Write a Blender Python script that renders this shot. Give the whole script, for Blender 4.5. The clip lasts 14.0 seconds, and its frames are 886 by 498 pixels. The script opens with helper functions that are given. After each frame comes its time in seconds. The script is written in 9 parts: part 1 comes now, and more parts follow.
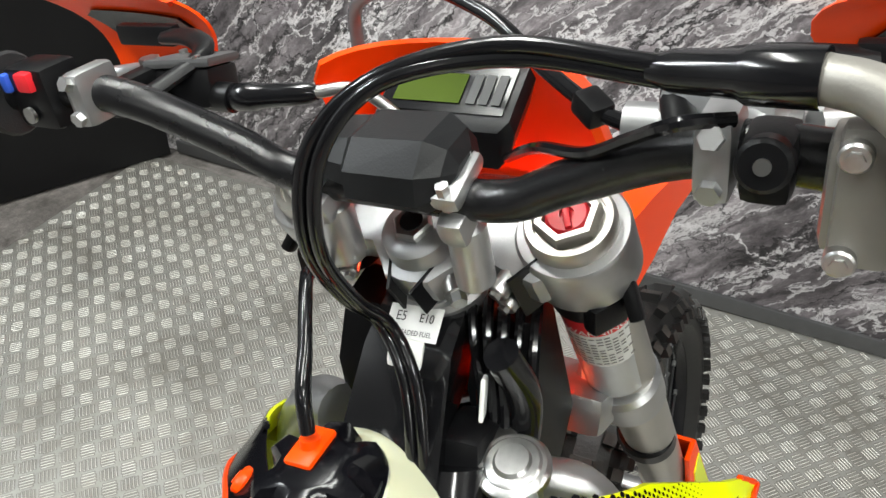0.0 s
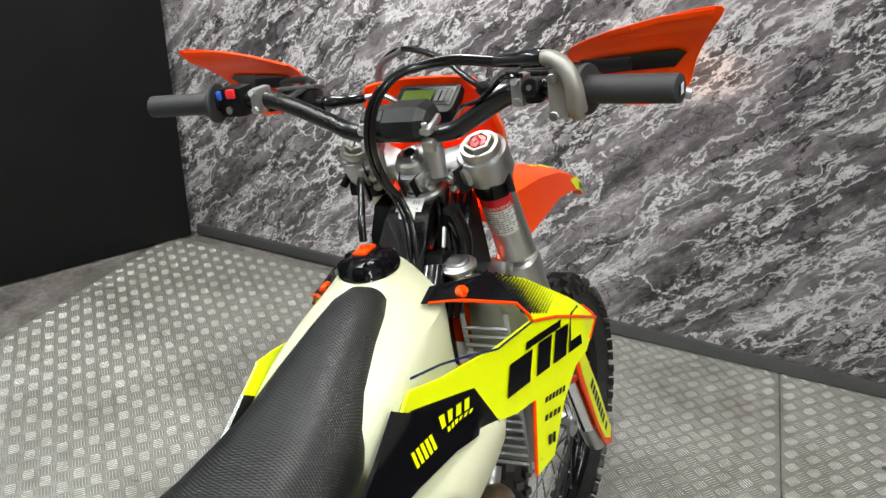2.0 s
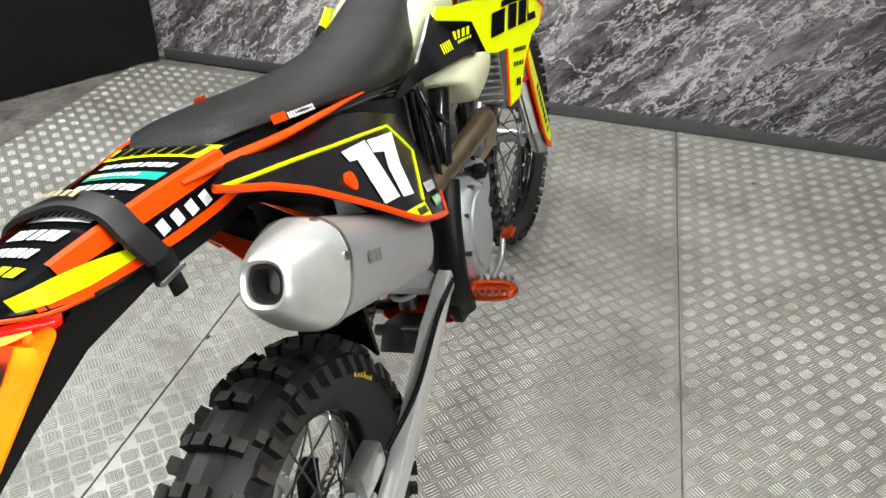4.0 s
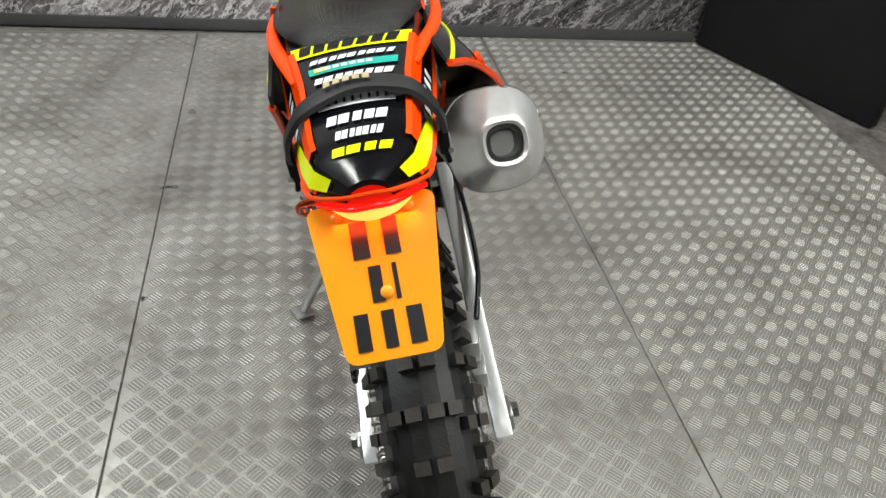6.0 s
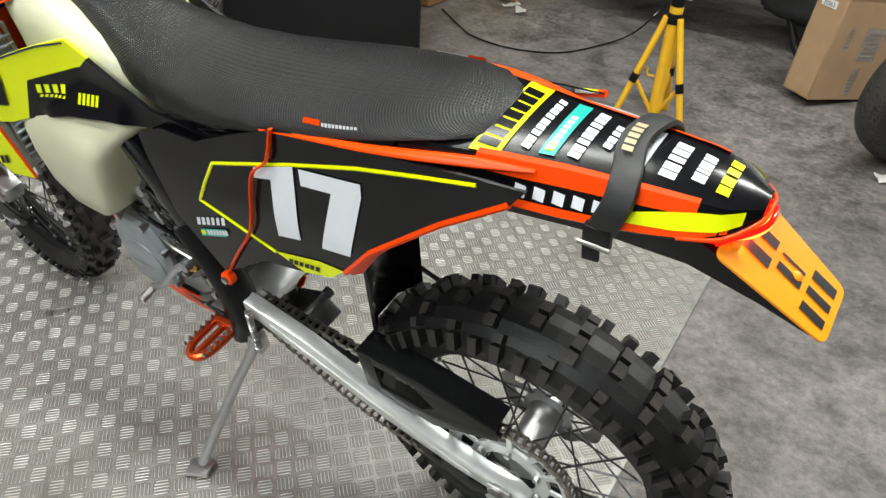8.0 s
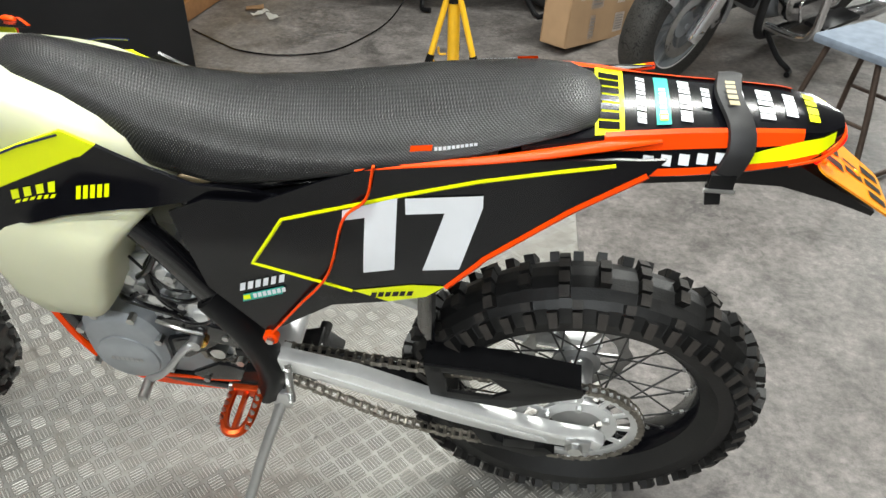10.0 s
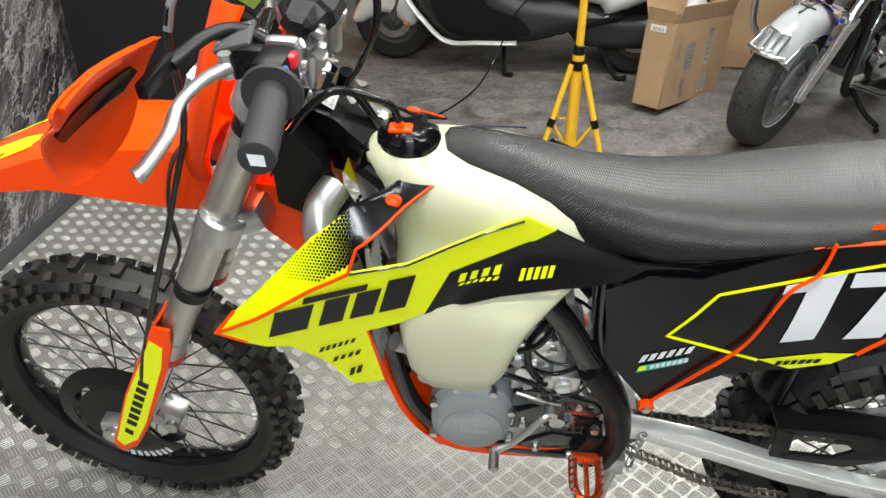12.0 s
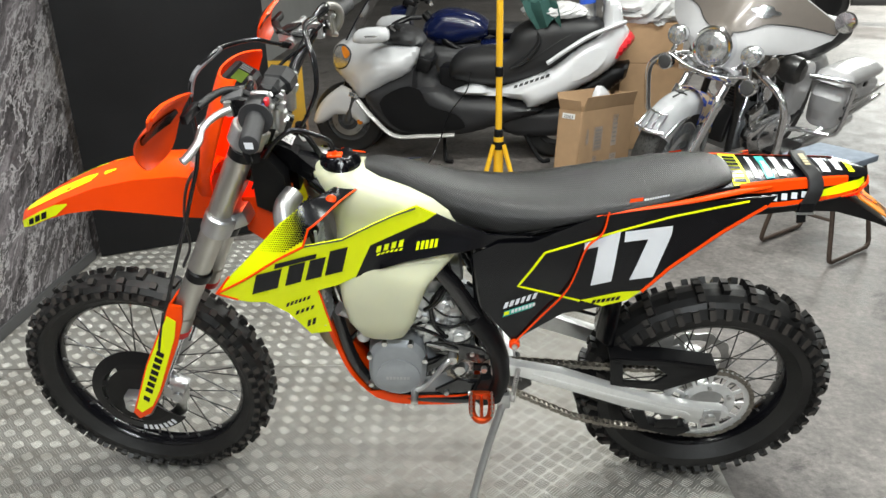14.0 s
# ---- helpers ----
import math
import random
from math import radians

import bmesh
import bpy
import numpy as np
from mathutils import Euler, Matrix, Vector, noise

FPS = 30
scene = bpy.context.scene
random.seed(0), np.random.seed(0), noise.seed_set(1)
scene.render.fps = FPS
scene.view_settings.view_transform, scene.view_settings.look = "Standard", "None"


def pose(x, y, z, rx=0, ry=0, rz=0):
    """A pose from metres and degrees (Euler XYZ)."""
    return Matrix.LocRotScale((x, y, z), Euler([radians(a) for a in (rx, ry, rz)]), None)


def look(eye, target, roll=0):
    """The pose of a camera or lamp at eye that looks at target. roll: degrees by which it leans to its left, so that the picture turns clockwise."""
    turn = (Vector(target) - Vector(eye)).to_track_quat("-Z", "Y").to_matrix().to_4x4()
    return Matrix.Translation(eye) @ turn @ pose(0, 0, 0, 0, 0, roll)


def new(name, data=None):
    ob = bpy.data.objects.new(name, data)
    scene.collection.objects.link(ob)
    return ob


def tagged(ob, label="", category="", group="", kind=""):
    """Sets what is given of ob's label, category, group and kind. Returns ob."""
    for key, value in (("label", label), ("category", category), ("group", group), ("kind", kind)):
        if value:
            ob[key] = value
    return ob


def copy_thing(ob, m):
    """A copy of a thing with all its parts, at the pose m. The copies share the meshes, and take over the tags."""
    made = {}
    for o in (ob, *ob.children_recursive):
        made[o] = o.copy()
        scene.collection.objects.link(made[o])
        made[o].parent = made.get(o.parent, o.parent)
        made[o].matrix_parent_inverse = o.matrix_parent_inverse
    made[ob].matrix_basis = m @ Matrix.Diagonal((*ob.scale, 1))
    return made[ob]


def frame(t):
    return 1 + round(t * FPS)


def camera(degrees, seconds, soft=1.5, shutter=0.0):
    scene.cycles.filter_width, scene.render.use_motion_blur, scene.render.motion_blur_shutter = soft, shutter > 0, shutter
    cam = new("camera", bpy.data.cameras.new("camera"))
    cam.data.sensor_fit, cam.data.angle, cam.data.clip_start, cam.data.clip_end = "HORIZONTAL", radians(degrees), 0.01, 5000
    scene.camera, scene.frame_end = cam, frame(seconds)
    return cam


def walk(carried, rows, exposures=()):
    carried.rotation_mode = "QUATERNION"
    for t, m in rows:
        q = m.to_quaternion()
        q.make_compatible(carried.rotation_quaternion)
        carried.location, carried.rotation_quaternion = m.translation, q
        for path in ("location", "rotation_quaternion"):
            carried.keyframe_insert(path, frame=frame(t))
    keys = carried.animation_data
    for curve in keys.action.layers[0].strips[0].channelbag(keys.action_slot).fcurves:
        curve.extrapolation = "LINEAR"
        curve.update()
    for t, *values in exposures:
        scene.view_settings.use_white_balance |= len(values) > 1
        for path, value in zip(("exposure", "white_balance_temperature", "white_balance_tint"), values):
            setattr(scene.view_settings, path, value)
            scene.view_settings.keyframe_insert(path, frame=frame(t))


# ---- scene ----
cam = camera(60.6, 14.0)
PATH = [
    (0, (0.716, 0.087, 1.444), (2.222, 0.763, 0.198), 1.6),
    (0.5, (0.635, 0.05, 1.483), (2.21, 0.744, 0.336), 1.9),
    (1, (0.445, 0.009, 1.509), (2.099, 0.69, 0.47), 2.4),
    (1.5, (0.273, -0.06, 1.533), (1.967, 0.627, 0.565), 2.2),
    (2, (0.118, -0.171, 1.534), (1.829, 0.517, 0.595), 2),
    (2.5, (-0.066, -0.297, 1.51), (1.634, 0.378, 0.544), 1.6),
    (3, (-0.225, -0.313, 1.465), (1.455, 0.299, 0.427), 1.6),
    (3.5, (-0.4, -0.255, 1.405), (1.261, 0.262, 0.285), 1.9),
    (4, (-0.578, -0.246, 1.394), (1.074, 0.175, 0.222), 2.3),
    (4.2, (-0.665, -0.252, 1.39), (0.99, 0.111, 0.203), 2.7),
    (6.3, (-0.77, 0.418, 1.34), (0.802, -0.07, 0.086), 6),
    (6.5, (-0.716, 0.495, 1.352), (0.816, -0.111, 0.1), 6),
    (7, (-0.597, 0.714, 1.353), (0.786, -0.211, 0.123), 5.4),
    (7.5, (-0.476, 0.905, 1.371), (0.696, -0.3, 0.165), 4),
    (7.7, (-0.393, 0.937, 1.359), (0.668, -0.375, 0.162), 3.7),
    (9.8, (0.134, 1.196, 1.387), (0.331, -0.486, 0.199), 1),
    (10, (0.177, 1.188, 1.385), (0.384, -0.494, 0.201), 0.9),
    (10.5, (0.363, 1.129, 1.378), (0.623, -0.545, 0.191), 0.8),
    (11, (0.56, 1.076, 1.391), (0.822, -0.609, 0.22), 1.1),
    (11.5, (0.697, 1.115, 1.41), (0.931, -0.601, 0.278), 0.7),
    (12, (0.825, 1.29, 1.441), (0.979, -0.477, 0.375), 0.5),
    (12.5, (0.848, 1.445, 1.471), (0.949, -0.366, 0.476), 0.1),
    (13, (0.753, 1.615, 1.48), (0.827, -0.237, 0.561), -0.5),
    (13.5, (0.692, 1.787, 1.496), (0.771, -0.095, 0.64), -0.9),
    (14, (0.665, 1.921, 1.497), (0.748, 0.018, 0.69), -1.1),
]
walk(cam, [(t, look(eye, target, roll)) for t, eye, target, roll in PATH], [(0.0, -0.08), (1.0, -0.10), (2.0, -0.16), (3.2, 0.02), (4.2, 0.0), (6.3, -0.40), (7.6, -0.14), (10.0, 0.14), (11.0, 0.16), (14.0, 0.06)])

# the lamp at y = 3.7 is added fill on the motorcycle's left flank
# the three beyond y = -5 stand in for daylight on the far floor
LIGHTS = ((-0.75, -1.75, 86), (1.35, -1.05, 32), (0.2, 0.35, 54), (1.5, 1.8, 68), (0.35, 3.7, 145), (-0.6, -4.8, 16), (-3.8, -5.8, 108), (-3.5, 1.0, 24), (-5.6, -9.6, 420), (-8.2, -13.8, 620))
TRIPOD = (0.533, -1.955)

# ---- light ----
world = bpy.data.worlds.new("workshop_air")
world.use_nodes = True
world.node_tree.nodes["Background"].inputs[0].default_value = (0.80, 0.86, 1.0, 1)
world.node_tree.nodes["Background"].inputs[1].default_value = 0.15
scene.world = world


# ---- materials ----
def mat(name, col, rough=0.5, metal=0.0, var=0.12, scale=40.0, bump=0.0, bscale=200.0, coat=0.0, spec=0.5, trans=0.0, sss=0.0, emit=None, power=0.0, wear=0.0, rvar=0.1):
    """A surface with colour variation at two scales, uneven gloss and fine relief."""
    m = bpy.data.materials.new(name)
    m.use_nodes = True
    nt = m.node_tree
    b = nt.nodes["Principled BSDF"]
    b.inputs["Roughness"].default_value = rough
    b.inputs["Metallic"].default_value = metal
    b.inputs["Coat Weight"].default_value = coat
    b.inputs["Specular IOR Level"].default_value = spec
    b.inputs["Transmission Weight"].default_value = trans
    if sss:
        b.inputs["Subsurface Weight"].default_value = sss
        b.inputs["Subsurface Radius"].default_value = (0.02, 0.016, 0.008)
    if emit:
        b.inputs["Emission Color"].default_value = (*emit, 1)
        b.inputs["Emission Strength"].default_value = power
    tc = nt.nodes.new("ShaderNodeTexCoord")

    def noise_at(sc, detail=4.0):
        n = nt.nodes.new("ShaderNodeTexNoise")
        n.inputs["Scale"].default_value = sc
        n.inputs["Detail"].default_value = detail
        nt.links.new(tc.outputs["Object"], n.inputs["Vector"])
        return n.outputs["Fac"]

    big, fine = noise_at(scale * 0.15), noise_at(scale)
    add = nt.nodes.new("ShaderNodeMath")
    add.operation = "MULTIPLY_ADD"
    nt.links.new(big, add.inputs[0])
    add.inputs[1].default_value = 0.6
    mul = nt.nodes.new("ShaderNodeMath")
    mul.operation = "MULTIPLY"
    nt.links.new(fine, mul.inputs[0])
    mul.inputs[1].default_value = 0.4
    nt.links.new(mul.outputs[0], add.inputs[2])
    ramp = nt.nodes.new("ShaderNodeValToRGB")
    ramp.color_ramp.elements[0].position, ramp.color_ramp.elements[1].position = 0.3, 0.7
    lo = tuple(max(0.0, c * (1 - var)) for c in col)
    hi = tuple(min(1.0, c * (1 + var)) for c in col)
    ramp.color_ramp.elements[0].color, ramp.color_ramp.elements[1].color = (*lo, 1), (*hi, 1)
    nt.links.new(add.outputs[0], ramp.inputs[0])
    nt.links.new(ramp.outputs[0], b.inputs["Base Color"])
    rr = nt.nodes.new("ShaderNodeMapRange")
    rr.inputs["To Min"].default_value, rr.inputs["To Max"].default_value = max(0.02, rough - rvar), min(1.0, rough + rvar)
    nt.links.new(add.outputs[0], rr.inputs["Value"])
    nt.links.new(rr.outputs[0], b.inputs["Roughness"])
    if bump:
        bp_ = nt.nodes.new("ShaderNodeBump")
        bp_.inputs["Strength"].default_value = bump
        bp_.inputs["Distance"].default_value = 0.002
        nt.links.new(noise_at(bscale, 3.0), bp_.inputs["Height"])
        nt.links.new(bp_.outputs[0], b.inputs["Normal"])
    return m


BLACK = mat("black_plastic", (0.005, 0.005, 0.0057), 0.36, var=0.3, bump=0.05, bscale=600, spec=0.24)
GLOSSBLACK = mat("gloss_black_graphic", (0.0040, 0.0040, 0.0054), 0.17, var=0.3, spec=0.26, rvar=0.05, scale=25)
RUBBER = mat("tyre_rubber", (0.0085, 0.0082, 0.0080), 0.48, var=0.6, scale=60, bump=0.25, bscale=300)
WORNRUBBER = mat("scuffed_tyre_rubber", (0.034, 0.029, 0.025), 0.62, var=0.6, scale=45, bump=0.4, bscale=260)
GRIP = mat("grip_rubber", (0.022, 0.022, 0.024), 0.6, var=0.2, bump=0.3, bscale=900)
ORANGE = mat("orange_plastic", (1.0, 0.068, 0.001), 0.30, var=0.05, scale=15, spec=0.22)
ORANGE_ANOD = mat("orange_anodised", (0.62, 0.075, 0.014), 0.3, metal=0.8, var=0.15)
YELLOW = mat("fluorescent_yellow_graphic", (0.86, 0.97, 0.002), 0.3, var=0.05, scale=15, coat=0.08, spec=0.25)
WHITE = mat("white_vinyl", (0.80, 0.82, 0.86), 0.3, var=0.04)
TEAL = mat("teal_vinyl", (0.01, 0.42, 0.34), 0.3, var=0.05)
TANK = mat("cream_translucent_plastic", (0.62, 0.625, 0.445), 0.36, var=0.07, scale=10, sss=0.25)
ALU = mat("cast_aluminium", (0.50, 0.505, 0.51), 0.36, metal=0.9, var=0.12, scale=50, bump=0.06, bscale=500)
ALU_MATT = mat("brushed_aluminium", (0.74, 0.745, 0.74), 0.34, metal=0.6, var=0.10, scale=60, bump=0.05, bscale=700)
GREYCASE = mat("grey_engine_case", (0.36, 0.38, 0.40), 0.45, metal=0.4, var=0.1, scale=50, bump=0.06, bscale=500)
CHROME = mat("chrome", (0.85, 0.86, 0.88), 0.10, metal=1.0, var=0.05, rvar=0.05)
STEEL = mat("zinc_steel", (0.55, 0.55, 0.54), 0.3, metal=1.0, var=0.2, scale=120)
DARKSTEEL = mat("dark_steel", (0.10, 0.10, 0.10), 0.35, metal=0.9, var=0.3, scale=150)
FORKTUBE = mat("anodised_fork_tube", (0.50, 0.485, 0.45), 0.34, metal=0.9, var=0.08, scale=30)
HEADER = mat("heat_tinted_header", (0.30, 0.24, 0.16), 0.35, metal=0.9, var=0.3, scale=25)
MUFFLER = mat("satin_muffler_aluminium", (0.62, 0.64, 0.66), 0.38, metal=0.75, var=0.05, scale=20)
REDSEAL = mat("red_wiper", (0.55, 0.02, 0.02), 0.35, var=0.1)
FRAMEBLK = mat("black_frame_enamel", (0.006, 0.006, 0.007), 0.16, var=0.3, coat=0.4)
HOSE = mat("black_cable_sheath", (0.006, 0.006, 0.007), 0.15, var=0.2)
LABELWHITE = mat("white_paper_label", (0.82, 0.82, 0.80), 0.55, var=0.04)
RED = mat("red_plastic", (0.75, 0.02, 0.03), 0.3, var=0.08)
BLUE = mat("blue_plastic", (0.03, 0.10, 0.55), 0.35, var=0.08)
LCD = mat("green_lcd", (0.055, 0.085, 0.008), 0.4, var=0.05, spec=0.05)
REDLENS = mat("red_lamp_lens", (0.55, 0.006, 0.004), 0.15, var=0.05, emit=(1.0, 0.012, 0.004), power=0.9)
LAMPGLOW = mat("lit_lamp_elements", (0.9, 0.2, 0.03), 0.2, var=0.3, scale=120, emit=(1.0, 0.30, 0.05), power=3.2)
PLATEYELLOW = mat("yellow_reflective_plate", (0.95, 0.33, 0.004), 0.3, var=0.04)
PLATEBLACK = mat("plate_black", (0.01, 0.01, 0.012), 0.35, var=0.2)
TRIPODYELLOW = mat("yellow_enamel", (0.85, 0.48, 0.02), 0.35, var=0.1, scale=20)
CARD = mat("brown_cardboard", (0.42, 0.27, 0.15), 0.8, var=0.12, scale=18, bump=0.1, bscale=300)
SCOOTWHITE = mat("pearl_white_paint", (0.72, 0.73, 0.75), 0.22, var=0.04, coat=0.5)
BIKEGREY = mat("silver_grey_paint", (0.50, 0.49, 0.47), 0.22, metal=0.1, var=0.04, coat=0.5)
DARKBLUE = mat("dark_blue_paint", (0.006, 0.012, 0.06), 0.2, var=0.2, coat=0.5)
VINYLBLACK = mat("black_seat_vinyl", (0.012, 0.012, 0.013), 0.5, var=0.2, bump=0.1, bscale=500)
GLASS = mat("clear_lamp_glass", (0.62, 0.63, 0.64), 0.10, metal=0.75, var=0.5, scale=160, bump=0.6, bscale=110)
AMBER = mat("amber_lens", (0.8, 0.25, 0.02), 0.2, var=0.1)
GREENCLOTH = mat("green_cloth", (0.06, 0.16, 0.14), 0.9, var=0.2, bump=0.3, bscale=300)
PLASTICFILM = mat("clear_film", (0.62, 0.62, 0.62), 0.25, var=0.15, scale=25, bump=0.5, bscale=60)
BLACKPANEL = mat("matt_black_panel", (0.010, 0.010, 0.011), 0.55, var=0.3, scale=6, spec=0.2)
PLASTER = mat("grey_wall_paint", (0.24, 0.24, 0.235), 0.8, var=0.1, scale=4, bump=0.1, bscale=80)
CEIL = mat("ceiling_paint", (0.52, 0.52, 0.51), 0.8, var=0.06, scale=4)
SKIRT = mat("dark_grey_skirting", (0.06, 0.06, 0.062), 0.5, var=0.15)


# ---- mesh helpers ----
def part(name, bm, material, parent=None, label="", move=None, smooth=True):
    """Links a bmesh as one mesh object, under a thing or a part."""
    if move is not None:
        bm.transform(move)
    bmesh.ops.recalc_face_normals(bm, faces=bm.faces[:])
    me = bpy.data.meshes.new(name)
    bm.to_mesh(me)
    bm.free()
    if material:
        me.materials.append(material)
    if smooth:
        me.shade_smooth()
        me.set_sharp_from_angle(angle=radians(38))
    ob = new(name, me)
    if parent is not None:
        ob.parent = parent
    if label:
        ob["label"] = label
    return ob


def joined(*bms):
    out = bmesh.new()
    for b in bms:
        me = bpy.data.meshes.new("piece")
        b.to_mesh(me)
        out.from_mesh(me)
        bpy.data.meshes.remove(me)
        b.free()
    return out


def rbox(sx, sy, sz, bevel=0.004, at=None, seg=2):
    bm = bmesh.new()
    bmesh.ops.create_cube(bm, size=1.0, matrix=Matrix.Diagonal((sx, sy, sz, 1)))
    if bevel:
        bmesh.ops.bevel(bm, geom=bm.edges[:], offset=bevel, segments=seg, profile=0.6, affect="EDGES")
    if at is not None:
        bm.transform(at if isinstance(at, Matrix) else Matrix.Translation(at))
    return bm


def frame_of(d):
    d = Vector(d).normalized()
    a = Vector((0, 0, 1)) if abs(d.z) < 0.9 else Vector((1, 0, 0))
    u = d.cross(a).normalized()
    return u, d.cross(u).normalized()


def cyl(p0, p1, r0, r1=None, n=20, bevel=0.0):
    p0, p1 = Vector(p0), Vector(p1)
    r1 = r0 if r1 is None else r1
    u, v = frame_of(p1 - p0)
    bm = bmesh.new()
    rings = []
    stops = [(0.0, r0), (1.0, r1)]
    if bevel:
        k = bevel / max((p1 - p0).length, 1e-6)
        stops = [(0.0, r0 - bevel), (k, r0), (1 - k, r1), (1.0, r1 - bevel)]
    for f, r in stops:
        c = p0.lerp(p1, f)
        rings.append([bm.verts.new(c + (u * math.cos(a) + v * math.sin(a)) * r) for a in (2 * math.pi * i / n for i in range(n))])
    for a, b in zip(rings, rings[1:]):
        for i in range(n):
            bm.faces.new((a[i], a[(i + 1) % n], b[(i + 1) % n], b[i]))
    bm.faces.new(rings[0])
    bm.faces.new(rings[-1])
    return bm


def turned(p0, p1, stops, n=24):
    """A turned bar from p0 to p1: (way along, radius) stops."""
    p0, p1 = Vector(p0), Vector(p1)
    u, v = frame_of(p1 - p0)
    rings = [[tuple(p0.lerp(p1, f) + (u * math.cos(a) + v * math.sin(a)) * r) for a in (2 * math.pi * i / n for i in range(n))] for f, r in stops]
    return loft(rings)


def spline(pts, k=6):
    pts = [Vector(p) for p in pts]
    if len(pts) < 3 or k < 2:
        return pts
    out = []
    ext = [2 * pts[0] - pts[1]] + pts + [2 * pts[-1] - pts[-2]]
    for i in range(1, len(ext) - 2):
        a, b, c, d = ext[i - 1:i + 3]
        for j in range(k):
            t = j / k
            out.append(0.5 * (2 * b + (c - a) * t + (2 * a - 5 * b + 4 * c - d) * t * t + (3 * b - a - 3 * c + d) * t ** 3))
    out.append(pts[-1])
    return out


def tube(pts, r, n=10, k=6, radii=None, flat=1.0):
    """A round bar along a smooth line. flat squeezes it across."""
    line = spline(pts, k)
    bm = bmesh.new()
    u, v = frame_of(line[1] - line[0])
    rings = []
    for i, p in enumerate(line):
        d = (line[min(i + 1, len(line) - 1)] - line[max(i - 1, 0)]).normalized()
        u = (u - d * u.dot(d)).normalized()
        v = d.cross(u)
        rr = r
        if radii:
            f = i / (len(line) - 1) * (len(radii) - 1)
            j = min(int(f), len(radii) - 2)
            rr = radii[j] + (radii[j + 1] - radii[j]) * (f - j)
        rings.append([bm.verts.new(p + (u * math.cos(a) + v * math.sin(a) * flat) * rr) for a in (2 * math.pi * q / n for q in range(n))])
    for a, b in zip(rings, rings[1:]):
        for i in range(n):
            bm.faces.new((a[i], a[(i + 1) % n], b[(i + 1) % n], b[i]))
    bm.faces.new(rings[0])
    bm.faces.new(rings[-1])
    return bm


def lathe(profile, n=48, axis="Y", at=(0, 0, 0), closed=False):
    """Turns (radius, height) round an axis."""
    bm = bmesh.new()
    rings = []
    for r, h in profile:
        ring = []
        for i in range(n):
            a = 2 * math.pi * i / n
            c, s = r * math.cos(a), r * math.sin(a)
            p = {"Y": (c, h, s), "Z": (c, s, h), "X": (h, c, s)}[axis]
            ring.append(bm.verts.new(Vector(p) + Vector(at)))
        rings.append(ring)
    pairs = list(zip(rings, rings[1:])) + ([(rings[-1], rings[0])] if closed else [])
    for a, b in pairs:
        for i in range(n):
            bm.faces.new((a[i], a[(i + 1) % n], b[(i + 1) % n], b[i]))
    if not closed:
        for ring, (r, h) in ((rings[0], profile[0]), (rings[-1], profile[-1])):
            if r > 1e-5:
                bm.faces.new(ring)
    bmesh.ops.remove_doubles(bm, verts=bm.verts[:], dist=1e-6)
    return bm


def prism(outline, y0, y1, bevel=0.002):
    """A plate: an (x, z) outline pushed from y0 to y1."""
    bm = bmesh.new()
    f = bm.faces.new([bm.verts.new((x, y0, z)) for x, z in outline])
    ext = bmesh.ops.extrude_face_region(bm, geom=[f])
    bmesh.ops.translate(bm, verts=[g for g in ext["geom"] if isinstance(g, bmesh.types.BMVert)], vec=(0, y1 - y0, 0))
    if bevel:
        edges = [e for e in bm.edges if abs(e.verts[0].co.y - e.verts[1].co.y) < 1e-6]
        bmesh.ops.bevel(bm, geom=edges, offset=bevel, segments=2, profile=0.6, affect="EDGES")
    return bm


def smooth_outline(pts, k=4):
    ring = [Vector((x, 0, z)) for x, z in pts]
    n, out = len(ring), []
    for i in range(n):
        a, b, c, d = (ring[(i + j) % n] for j in (-1, 0, 1, 2))
        for j in range(k):
            t = j / k
            p = 0.5 * (2 * b + (c - a) * t + (2 * a - 5 * b + 4 * c - d) * t * t + (3 * b - a - 3 * c + d) * t ** 3)
            out.append((p.x, p.z))
    return out


def shell(outline, height, thick=0.003, step=0.02, side=1.0, lift=0.0):
    """A panel: an (x, z) outline laid on the surface y = side * height(x, z)."""
    bm = bmesh.new()
    bm.faces.new([bm.verts.new((x, 0, z)) for x, z in outline])
    xs, zs = [p[0] for p in outline], [p[1] for p in outline]
    for lo, hi, axis in ((min(xs), max(xs), 0), (min(zs), max(zs), 2)):
        c = math.floor(lo / step) * step + step
        while c < hi - 1e-4:
            co, no = [0, 0, 0], [0, 0, 0]
            co[axis], no[axis] = c + 1e-5, 1
            bmesh.ops.bisect_plane(bm, geom=bm.verts[:] + bm.edges[:] + bm.faces[:], plane_co=co, plane_no=no, dist=1e-6)
            c += step
    bmesh.ops.triangulate(bm, faces=[f for f in bm.faces if len(f.verts) > 4])
    if thick:
        top = bm.faces[:]
        ext = bmesh.ops.extrude_face_region(bm, geom=top)
        low = {g for g in ext["geom"] if isinstance(g, bmesh.types.BMVert)}
    else:
        low = set()
    for v in bm.verts:
        y = height(v.co.x, v.co.z) + lift - (thick if v in low else 0.0)
        v.co.y = side * y
    return bm


def loft(rings, caps=True, closed=True):
    bm = bmesh.new()
    vs = [[bm.verts.new(p) for p in ring] for ring in rings]
    n = len(vs[0])
    for a, b in zip(vs, vs[1:]):
        for i in range(n if closed else n - 1):
            bm.faces.new((a[i], a[(i + 1) % n], b[(i + 1) % n], b[i]))
    if caps:
        bm.faces.new(vs[0])
        bm.faces.new(vs[-1])
    return bm


